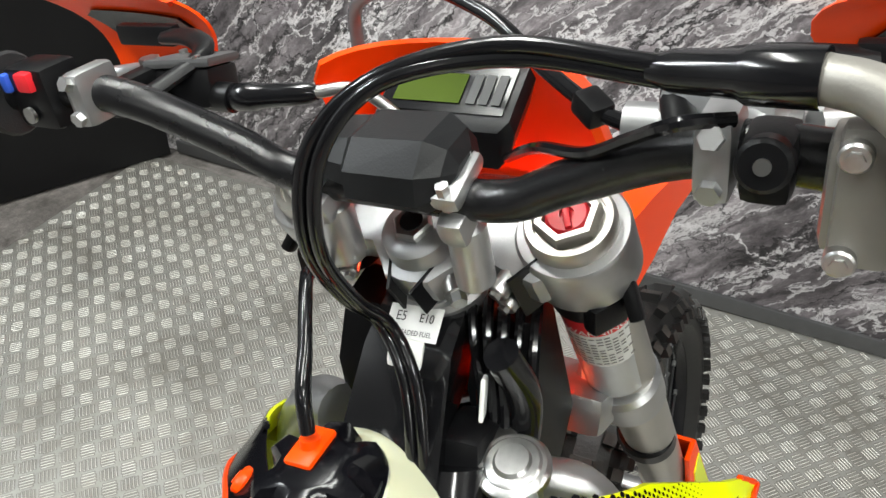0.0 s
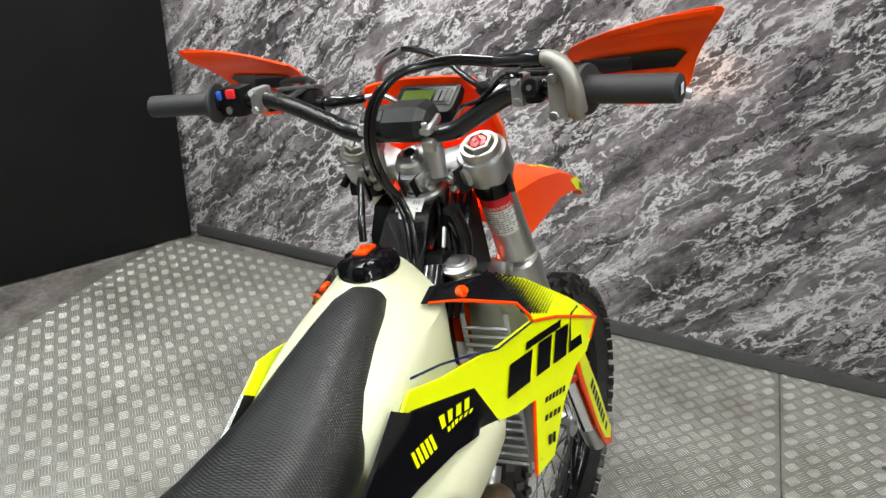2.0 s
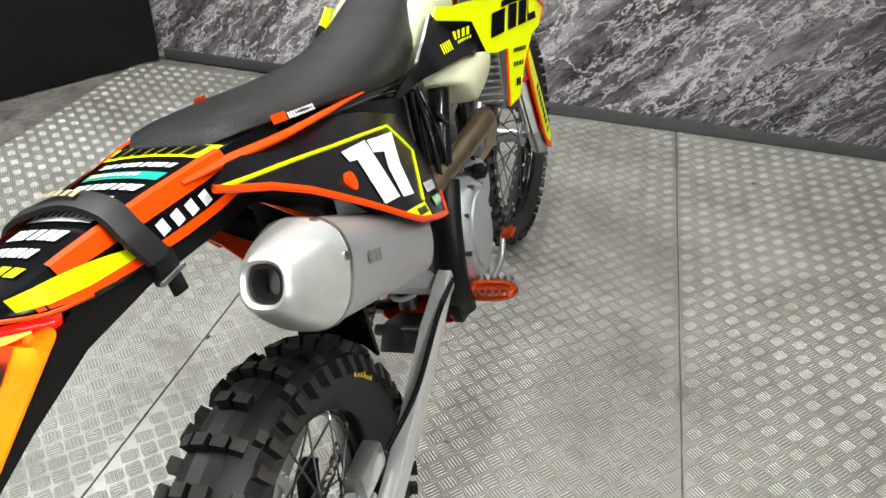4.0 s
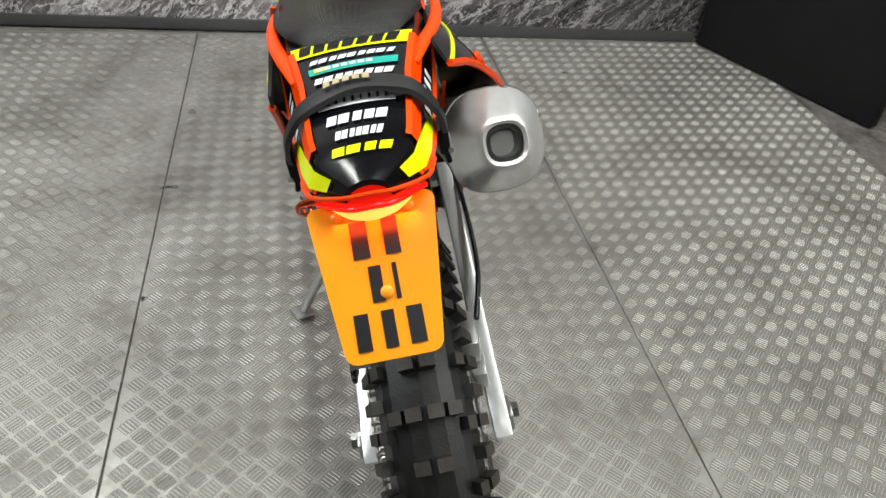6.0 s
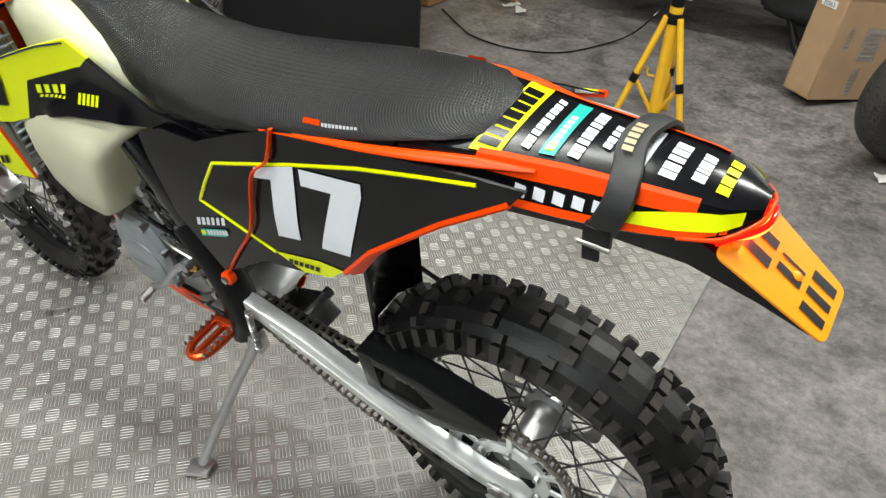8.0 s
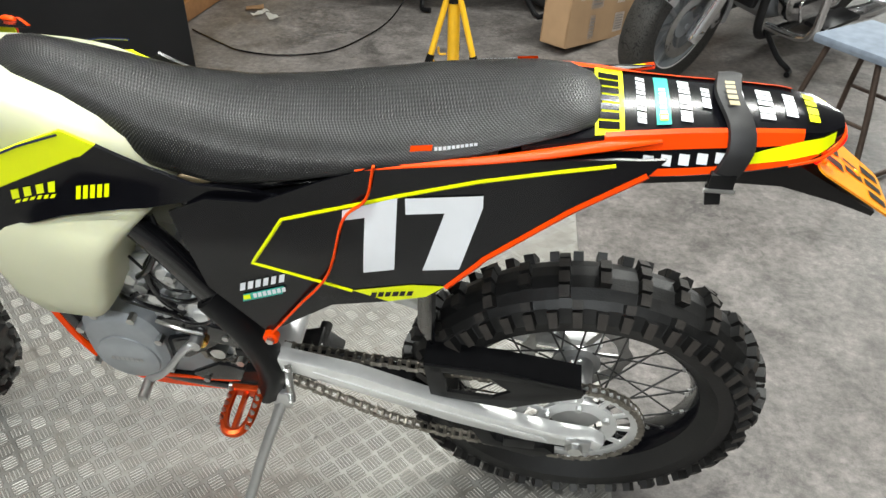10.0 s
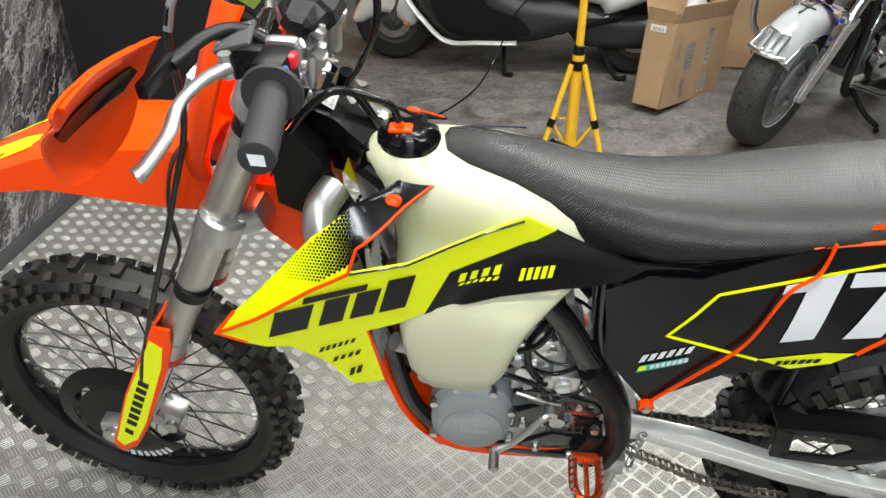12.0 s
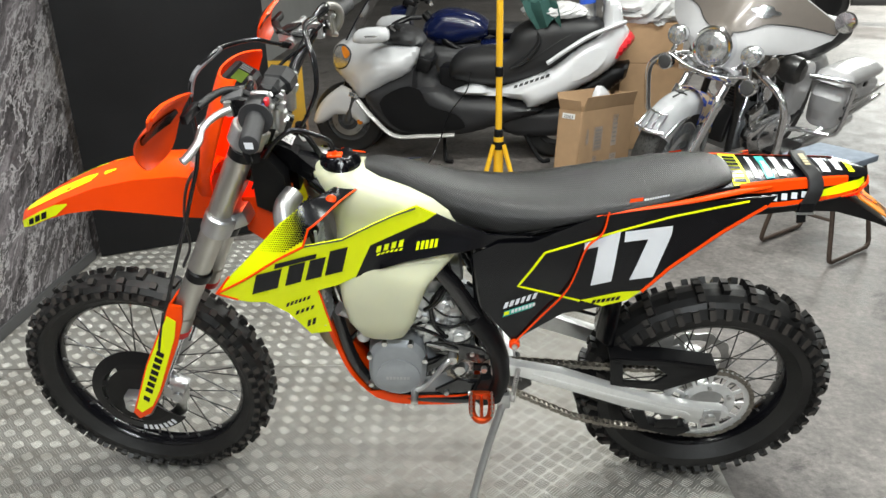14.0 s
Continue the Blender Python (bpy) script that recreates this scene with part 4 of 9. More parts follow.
for s in (1, -1):
    fy = 0.1055 * s
    yk("upper_clamp_ring", lathe([(0.029, -0.056), (0.0365, -0.056), (0.039, -0.053), (0.039, -0.013), (0.037, -0.010), (0.031, -0.010)], 44, "Z", (0.022, fy, 0)), YOKE_ALU, "machined clamp ring of the yoke")
    yk("fork_cap", joined(lathe([(0.0305, -0.020), (0.0305, -0.002), (0.0285, 0.002), (0.024, 0.002), (0.024, -0.003), (0.0, -0.003)], 40, "Z", (0.022, fy, 0)), lathe([(0.0225, -0.004), (0.0225, 0.006), (0.021, 0.008), (0.0165, 0.008), (0.0165, 0.002)], 6, "Z", (0.022, fy, 0))), FORKTUBE, "anodised fork cap with hexagon")
    yk("adjuster", joined(lathe([(0.0145, 0.000), (0.0145, 0.005), (0.0125, 0.007), (0.005, 0.007), (0.005, 0.0045), (0.0, 0.0045)], 28, "Z", (0.022, fy, 0)), rbox(0.024, 0.0045, 0.004, 0.001, at=pose(0.022, fy, 0.008, 0, 0, 25))), RED if s < 0 else STEEL, "red anodised damping adjuster" if s < 0 else "")
    for du in (-0.024, -0.044):
        yk("clamp_bolt", joined(cyl((-0.010, fy - s * 0.034, du), (-0.028, fy - s * 0.040, du), 0.0075, n=18, bevel=0.001), cyl((-0.028, fy - s * 0.040, du), (-0.031, fy - s * 0.041, du), 0.0045, n=6)), STEEL, "zinc clamp bolt")
    # shade of the ring's slot, again as a black strip
    yk("ring_slot_shade", rbox(0.026, 0.0022, 0.048, 0.0, at=pose(-0.014, fy - s * 0.022, -0.034, 0, 0, s * 35)), BLACK, "thin black strip for the shade in the clamp's slot")
bk("lower_triple_clamp", joined(rbox(0.09, 0.22, 0.04, 0.012, at=pose(1.175, 0, 0.89, 0, 24, 0))), ALU, steer=True)
for s in (1, -1):
    for dz in (-0.009, 0.009):
        bk("clamp_bolt", cyl((fork_x(0.89) - 0.03, 0.078 * s, 0.888 + dz), (fork_x(0.89) - 0.046, 0.078 * s, 0.882 + dz), 0.006, n=6), STEEL, steer=True)
bk("front_axle", cyl((FC[0], -0.14, FC[2]), (FC[0], 0.138, FC[2]), 0.011), STEEL, steer=True)


def arc_band(r0, r1, a0, a1, y0, y1, n=28):
    """A curved plate between two radii, round the front axle."""
    rings = []
    for k in range(n + 1):
        a = radians(a0 + (a1 - a0) * k / n)
        rings.append([(FC[0] + r * math.cos(a), y, FC[2] + r * math.sin(a)) for r, y in ((r0, y0), (r1, y1), (r1, y1 - 0.004), (r0, y0 - 0.004))])
    return loft(rings)


bk("disc_guard", joined(arc_band(0.106, 0.140, -142, 118, 0.0895, 0.080), arc_band(0.024, 0.094, -142, 118, 0.094, 0.092), *[arc_band(0.092, 0.108, a, a + w, 0.0918, 0.0893, 8) for a, w in ((-142, 60), (-62, 14), (-24, 12), (14, 14), (60, 58))]), BLACK, "black slotted front disc cover", steer=True)
bk("brake_caliper", joined(rbox(0.075, 0.05, 0.055, 0.012, at=pose(FC[0] - 0.095, 0.075, FC[2] + 0.028, 0, -24, 0)), cyl((FC[0] - 0.09, 0.098, FC[2] + 0.04), (FC[0] - 0.09, 0.108, FC[2] + 0.04), 0.014), cyl((FC[0] - 0.115, 0.098, FC[2] + 0.015), (FC[0] - 0.115, 0.108, FC[2] + 0.015), 0.014), rbox(0.03, 0.02, 0.08, 0.006, at=pose(FC[0] - 0.055, 0.09, FC[2] + 0.02, 0, -24, 0))), ALU, "cast front brake caliper", steer=True)
bk("cover_lettering", bars([(0.01 + i * 0.0165, 0, 0.020 + i * 0.0165, 0.017) for i in range(7)], lambda u, v: (FC[0] + (0.130 - v) * math.cos(radians(-78) - u * 8.0), 0.0905, FC[2] + (0.130 - v) * math.sin(radians(-78) - u * 8.0))), WHITE, "white sponsor lettering as plain blocks", steer=True, smooth=False)

# front fender
FENDER = ((1.225, 0.990, 0.055, 0.10), (1.30, 1.005, 0.070, 0.105), (1.40, 0.996, 0.076, 0.085), (1.50, 0.972, 0.076, 0.055), (1.58, 0.940, 0.074, 0.038), (1.64, 0.910, 0.069, 0.030), (1.690, 0.880, 0.058, 0.026), (1.725, 0.856, 0.038, 0.018), (1.738, 0.846, 0.018, 0.010))


def fender_at(x, a, lift=0.0):
    """A point on the fender's top (a below 90) or down its lip (a from 90 to 100)."""
    z, w, d = (along(x, [(r[0], r[k]) for r in FENDER]) for k in (1, 2, 3))
    sa = math.sin(radians(min(abs(a), 90)))
    down = max(0.0, abs(a) - 90) / 10 * d
    return (x, math.copysign(w * sa + (lift if abs(a) >= 90 else 0.0), a), z - down - 0.018 * sa * sa + (lift if abs(a) < 90 else 0.0))


rings = []
for x in [r[0] for r in FENDER]:
    top = [fender_at(x, a) for a in (-100, -90, -62, -35, -12, 0, 12, 35, 62, 90, 100)]
    rings.append(top + [(px_, py_ * 0.95, pz_ - 0.004) for px_, py_, pz_ in reversed(top[1:-1])])
bk("front_fender", loft(rings), ORANGE, "orange plastic front fender", steer=True)
for s in (1, -1):
    bk("fender_graphic", loft([[fender_at(x, s * a, 0.0015) for a in (a0, a1)] for x, a0, a1 in ((1.575, 93, 94), (1.61, 90.5, 98.5), (1.65, 90, 99.5), (1.69, 90, 99.5), (1.722, 90, 99.5))], caps=False, closed=False), YELLOW, "fluorescent yellow fender graphic", steer=True)
    bk("fender_flash", loft([[fender_at(x, s * a, 0.002) for a in (a0, (a0 + a1) / 2, a1)] for x, a0, a1 in ((1.46, 20, 26), (1.54, 17, 44), (1.62, 14, 46), (1.68, 12, 42), (1.715, 10, 34))], caps=False, closed=False), YELLOW, "fluorescent yellow fender graphic", steer=True)

# headlight mask and lamp
mask = []
for x, z, w in ((1.168, 1.224, 0.092), (1.176, 1.206, 0.108), (1.205, 1.145, 0.116), (1.240, 1.065, 0.110), (1.272, 0.99, 0.094), (1.282, 0.935, 0.066)):
    f = [(x - 0.055 * (abs(a) / 90) ** 2.2, w * math.sin(radians(a)), z) for a in range(-90, 91, 15)]
    mask.append(f + [(px_ - 0.004, py_ * 0.96, pz_ - 0.002) for px_, py_, pz_ in reversed(f)])
bk("headlight_mask", loft(mask), ORANGE, "orange plastic headlight surround", steer=True)
bk("headlight_lens", prism([(1.245, 1.09), (1.268, 1.04), (1.282, 0.985), (1.26, 0.98), (1.22, 1.08)], -0.038, 0.038, 0.008), GLASS, "clear headlight lens", steer=True)

# handlebar
bar = [(0.980, 0.405, 1.234), (1.004, 0.30, 1.231), (1.020, 0.205, 1.229), (1.043, 0.125, 1.190), (1.050, 0.08, 1.168), (1.050, 0.0, 1.166)]
bar = bar + [(x, -y, z) for x, y, z in reversed(bar[:-1])]
BARBLACK = mat("black_anodised_bar", (0.008, 0.008, 0.009), 0.26, var=0.25, bump=0.10, bscale=900)
bk("handlebar", tube(bar, 0.0130, n=24, k=6), BARBLACK, "matt black tapered aluminium handlebar", steer=True)
for s in (1, -1):
    bk("bar_mount", joined(cyl((1.056, 0.052 * s, 1.100), (1.050, 0.052 * s, 1.150), 0.0135, n=20, bevel=0.003), rbox(0.042, 0.020, 0.022, 0.007, at=pose(1.050, 0.052 * s, 1.156, 0, -20, 0)), rbox(0.042, 0.020, 0.012, 0.005, at=pose(1.047, 0.052 * s, 1.180, 0, -20, 0)), cyl((1.064, 0.052 * s, 1.175), (1.060, 0.052 * s, 1.193), 0.0045, n=6), cyl((1.034, 0.052 * s, 1.168), (1.029, 0.052 * s, 1.186), 0.0045, n=6)), ALU, "machined handlebar clamp", steer=True)
    e0, e1 = Vector((0.978, 0.412 * s, 1.234)), Vector((1.003, 0.296 * s, 1.231))
    bk("grip", turned(e0, e1, [(0.0, 0.013), (0.01, 0.0165)] + [(0.03 + 0.9 * k / 40, 0.0165 + 0.0007 * (k % 2)) for k in range(41)] + [(0.95, 0.017), (0.955, 0.030), (1.0, 0.031), (1.02, 0.029), (1.021, 0.014)]), GRIP, "grey-black rubber grip", steer=True)
    bk("grip_end_logo", bars([(-0.008, -0.006, 0.008, 0.006)], lambda u, v, e0=e0, s=s: (e0.x + u * s, e0.y + 0.0015 * s, e0.z + v)), WHITE, "white mark on the grip end", steer=True, smooth=False)


GUARD = [(0.226, 1.232), (0.240, 1.256), (0.290, 1.273), (0.360, 1.287), (0.418, 1.296), (0.438, 1.292), (0.418, 1.262), (0.396, 1.226), (0.382, 1.184), (0.365, 1.168), (0.300, 1.166), (0.254, 1.186)]
SLOT = [(0.250, 1.222), (0.262, 1.234), (0.372, 1.240), (0.384, 1.234), (0.366, 1.214), (0.270, 1.210)]


def guard_x(y, z):
    """Leaning forwards to its lower edge, bowed in the middle."""
    return 1.112 + 0.36 * (1.285 - z) + 0.030 * max(0.0, 1 - ((z - 1.216) / 0.056) ** 2) + 0.016 * (1 - ((y - 0.345) / 0.11) ** 2)


def guard_sheet(ring, s, thick, lift):
    bm = shell(ring, lambda u, z: guard_x(u, z) + lift, thick, 0.012)
    for v in bm.verts:
        v.co = Vector((v.co.y, (0.240 + (v.co.x - 0.226) * 1.07) if s > 0 else -v.co.x, v.co.z + 0.004))
    return bm


for s in (1, -1):
    bk("hand_guard", guard_sheet(smooth_outline(GUARD, 3), s, 0.004, 0.0), ORANGE, "orange plastic hand guard", steer=True)
    bk("guard_slot", guard_sheet(SLOT, s, 0.012, 0.004), GLOSSBLACK, "black vent in the hand guard", steer=True)
    bk("guard_rib", guard_sheet([(0.238, 1.256), (0.29, 1.274), (0.36, 1.288), (0.426, 1.294), (0.424, 1.287), (0.36, 1.281), (0.29, 1.267), (0.246, 1.250)], s, 0.010, 0.001), ORANGE, steer=True)
    bk("guard_bracket", joined(tube([(1.03, 0.19 * s, 1.222), (1.08, 0.175 * s, 1.236), (1.105, 0.205 * s, 1.240), (1.125, 0.26 * s, 1.234)], 0.009, flat=0.6), rbox(0.012, 0.07, 0.018, 0.004, at=pose(1.128, 0.285 * s, 1.234))), BLACK, "black hand guard bracket", steer=True)

# tyre maker's gold marks on the sidewall
part("tyre_mark", bars([(i * 0.012, 0, i * 0.012 + 0.008, 0.011) for i in range(6)], lambda u, v: ((0.276 + v) * math.cos(0.62 + u * 3.6), -0.0645, 0.34 + (0.276 + v) * math.sin(0.62 + u * 3.6))), mat("gold_tyre_print", (0.65, 0.42, 0.04), 0.6), rwheel, "gold tyre lettering as plain bars", None, False)

for s in (1, -1):
    run_to = lambda u, s=s: u if s > 0 else 0.060 - u
    bk("fender_lettering", bars([(i * 0.021, 0, i * 0.021 + 0.016, 5.6, 0.004) for i in range(3)], lambda u, v, s=s: fender_at(1.695 - run_to(u), s * (98.0 - v), 0.0028)), GLOSSBLACK, "black sponsor lettering as plain blocks", steer=True, smooth=False)

# tank
trings = []
for z, xa, xb, w, pw in ((0.604, 0.822, 0.866, 0.112, 3.0), (0.608, 0.806, 0.882, 0.146, 6.0), (0.625, 0.786, 0.900, 0.160, 8.0), (0.665, 0.764, 0.928, 0.166, 9.0), (0.72, 0.750, 0.940, 0.168, 9.0), (0.765, 0.732, 0.946, 0.165, 8.0), (0.80, 0.700, 0.950, 0.153, 6.0), (0.828, 0.664, 0.950, 0.128, 5.0),
                     (0.86, 0.640, 0.952, 0.106, 4.0), (0.91, 0.640, 0.958, 0.106, 3.6), (0.94, 0.660, 0.968, 0.105, 3.2), (0.962, 0.700, 0.984, 0.098, 2.8), (0.982, 0.760, 0.992, 0.080, 2.6), (1.002, 0.835, 0.992, 0.063, 2.3), (1.020, 0.872, 0.984, 0.052, 2.0), (1.030, 0.880, 0.976, 0.046, 2.0)):
    trings.append([(x, y, z) for x, y in oval((xa + xb) / 2, 0.020 * max(0, min(1, (z - 0.96) / 0.05)), (xb - xa) / 2, w, 40, pw)])
for ring in trings:
    for k, (x, y, z) in enumerate(ring):
        if y < -0.02 and z < 0.82:
            f = min(1.0, (-y - 0.02) / 0.03)
            ring[k] = (x, y * (1 - 0.05 * f), z + f * (0.82 - z) * 0.58)
bk("fuel_tank", loft(trings), TANK, "cream translucent plastic fuel tank")
bk("filler_neck", cyl((0.928, 0.020, 1.02), (0.928, 0.020, 1.036), 0.042, n=36), BLACK)
cap = []
for z, r, bite in ((1.030, 0.044, 0.0), (1.040, 0.0465, 0.008), (1.052, 0.043, 0.012), (1.057, 0.036, 0.010), (1.059, 0.022, 0.0)):
    cap.append([((r - bite * (1 if (i // 3) % 2 else 0)) * math.cos(2 * math.pi * i / 36) + 0.928, (r - bite * (1 if (i // 3) % 2 else 0)) * math.sin(2 * math.pi * i / 36) + 0.020, z) for i in range(36)])
bk("fuel_cap", loft(cap), GLOSSBLACK, "black ribbed fuel cap")
bk("cap_tab", joined(rbox(0.034, 0.022, 0.006, 0.003, at=(0.938, 0.028, 1.060)), cyl((0.938, 0.028, 1.060), (0.940, 0.028, 1.067), 0.007, n=16)), ORANGE, "orange vent tab on the cap")
bk("vent_hose", tube([(0.940, 0.028, 1.072), (0.950, 0.030, 1.098), (0.980, 0.042, 1.114), (1.020, 0.062, 1.108), (1.055, 0.078, 1.085), (1.08, 0.09, 1.055)], 0.0055, n=12), HOSE, "black tank vent hose")

# seat
srings = []
for x, zt, zb, w in ((0.884, 1.012, 0.990, 0.016), (0.872, 1.034, 0.972, 0.034), (0.842, 1.036, 0.955, 0.044), (0.795, 1.022, 0.940, 0.054), (0.735, 1.000, 0.915, 0.070), (0.66, 0.973, 0.878, 0.090), (0.56, 0.957, 0.872, 0.108), (0.47, 0.957, 0.894, 0.114), (0.38, 0.966, 0.922, 0.116),
                     (0.28, 0.984, 0.950, 0.112), (0.20, 1.000, 0.973, 0.104), (0.14, 1.013, 0.990, 0.092), (0.095, 1.020, 1.000, 0.078), (0.065, 1.017, 1.003, 0.058), (0.050, 1.010, 1.004, 0.035)):
    ring = []
    for i in range(32):
        a = 2 * math.pi * i / 32
        c, s_ = math.cos(a), math.sin(a)
        yy = w * math.copysign(abs(c) ** 0.62, c) * (1.0 if s_ < 0 else 1.0 - 0.10 * s_)
        mid = (zt + zb) / 2 - (zt - zb) * 0.12
        zz = mid + (zt - mid) * abs(s_) ** 0.8 if s_ > 0 else mid - (mid - zb) * abs(s_) ** 0.8
        ring.append((x, yy, zz))
    srings.append(ring)


def seat_cover():
    """A gripper weave of small lozenges, laid along the seat and round it."""
    m, nt, b = node_mat("woven_gripper_seat_cover")
    b.inputs["Roughness"].default_value = 0.29
    b.inputs["Specular IOR Level"].default_value = 0.42
    tc = nt.nodes.new("ShaderNodeTexCoord")
    waves = []
    for turn, size in ((40, 96.0), (-40, 96.0)):
        mp = nt.nodes.new("ShaderNodeMapping")
        mp.inputs["Rotation"].default_value = (0, 0, radians(turn))
        nt.links.new(tc.outputs["UV"], mp.inputs["Vector"])
        wv = nt.nodes.new("ShaderNodeTexWave")
        wv.wave_type, wv.bands_direction = "BANDS", "X"
        wv.inputs["Scale"].default_value = size
        nt.links.new(mp.outputs["Vector"], wv.inputs["Vector"])
        waves.append(wv.outputs[0])
    mx = tex_mix(nt, 1.0, waves[0], waves[1], "MULTIPLY")
    nt.links.new(tex_ramp(nt, tex_noise(nt, mapped(nt), 14, 5), [(0.3, (0.0062, 0.0063, 0.0066)), (0.7, (0.0105, 0.0107, 0.0112))]), b.inputs["Base Color"])
    bump = nt.nodes.new("ShaderNodeBump")
    bump.inputs["Strength"].default_value, bump.inputs["Distance"].default_value = 0.8, 0.0009
    nt.links.new(mx, bump.inputs["Height"])
    nt.links.new(bump.outputs[0], b.inputs["Normal"])
    return m


def seat_skin():
    """The seat with lengths along and round it as texture coordinates."""
    bm = loft(srings)
    bm.verts.index_update()
    uv = bm.loops.layers.uv.new("weave")
    for f in bm.faces:
        around = [lp.vert.index % 32 for lp in f.loops]
        for lp, k in zip(f.loops, around):
            lp[uv].uv = (lp.vert.co.x, (k + 32 if k == 0 and 31 in around else k) / 32 * 0.31)
    return bm


SEAT = seat_cover()
bk("seat", seat_skin(), SEAT, "black textured gripper seat cover")
for s in (1, -1):
    tag_at = lambda u, v, s=s: ((0.250 - u, 0.0995 - 0.10 * max(0, u) - (0.45 * v if v > 0 else 0.0), 0.980 + v + u * 0.20) if s > 0 else (0.178 + u, -(0.099 + 0.14 * u - (0.40 * v if v > 0 else 0.0)), 0.988 + v - u * 0.24))
    bk("tag_mark", bars([(-0.040, -0.004, -0.012, 0.008, 0.002)], lambda u, v: tuple(a + b for a, b in zip(tag_at(u, v), (0, 0.0018 * s, 0)))), ORANGE, "orange mark on the seat tag", smooth=False)
    bk("tag_lettering", bars([(-0.008 + i * 0.0055, -0.004, -0.0040 + i * 0.0055, 0.005) for i in range(10)], lambda u, v: tuple(a + b for a, b in zip(tag_at(u, v), (0, 0.0018 * s, 0)))), WHITE, "white lettering as plain bars", smooth=False)


# radiator shrouds
def y_shroud(x, z):
    y = min(0.112 + max(0, x - 0.75) * 0.30, 0.225)
    bulge = max(0.0, min(1.0, (0.905 - z) / 0.09)) * max(0.0, min(1.0, (x - 0.56) / 0.10)) * max(0.0, min(1.0, (0.98 - x) / 0.14))
    y = max(y, 0.112 + 0.036 * bulge)
    if x > 0.85:
        y -= 0.6 * max(0, z - (0.79 + (1.2 - x) * 0.55))
    y -= 1.0 * max(0, z - 0.935) * max(0.0, min(1.0, (1.03 - x) / 0.1)) * max(0.0, min(1.0, (x - 0.83) / 0.05))
    return max(y, 0.02)


SHROUD = [(1.199, 0.785), (1.160, 0.830), (1.101, 0.886), (1.050, 0.934), (1.000, 0.966), (0.927, 0.990), (0.888, 0.988), (0.936, 0.960), (0.985, 0.928), (0.998, 0.893), (0.917, 0.899), (0.809, 0.946), (0.755, 0.966), (0.712, 0.948),
          (0.735, 0.915), (0.800, 0.890), (0.850, 0.830), (0.874, 0.802), (0.937, 0.776), (0.983, 0.768), (0.960, 0.652), (1.007, 0.655), (1.050, 0.720), (1.094, 0.758), (1.152, 0.770)]
BAND = [(0.897, 0.791), (0.859, 0.873), (0.810, 0.894), (0.740, 0.924), (0.712, 0.948), (0.656, 0.919), (0.592, 0.894), (0.52, 0.892), (0.470, 0.884), (0.500, 0.872), (0.578, 0.868), (0.612, 0.865), (0.698, 0.854), (0.786, 0.832)]
NOSE = [(0.882, 0.990), (0.927, 0.993), (0.998, 0.968), (0.988, 0.926), (0.936, 0.957)]


def line_on(pts, fn, side, r, lift=0.001):
    out = []
    for (xa, za), (xb, zb) in zip(pts, pts[1:]):
        n = max(2, int(math.hypot(xb - xa, zb - za) / 0.012))
        out += [(xa + (xb - xa) * i / n, za + (zb - za) * i / n) for i in range(n)]
    out.append(pts[-1])
    return tube([(x, side * (fn(x, z) + lift), z) for x, z in out], r, n=6, k=1)


def logo_blocks(n, length, height, slant=0.0, gap=0.18, seed=0):
    """A line of n plain blocks in place of lettering."""
    rr = random.Random(seed)
    w = length / n
    return [(i * w, 0, i * w + w * (1 - gap) * rr.uniform(0.85, 1.0), height, slant) for i in range(n)]


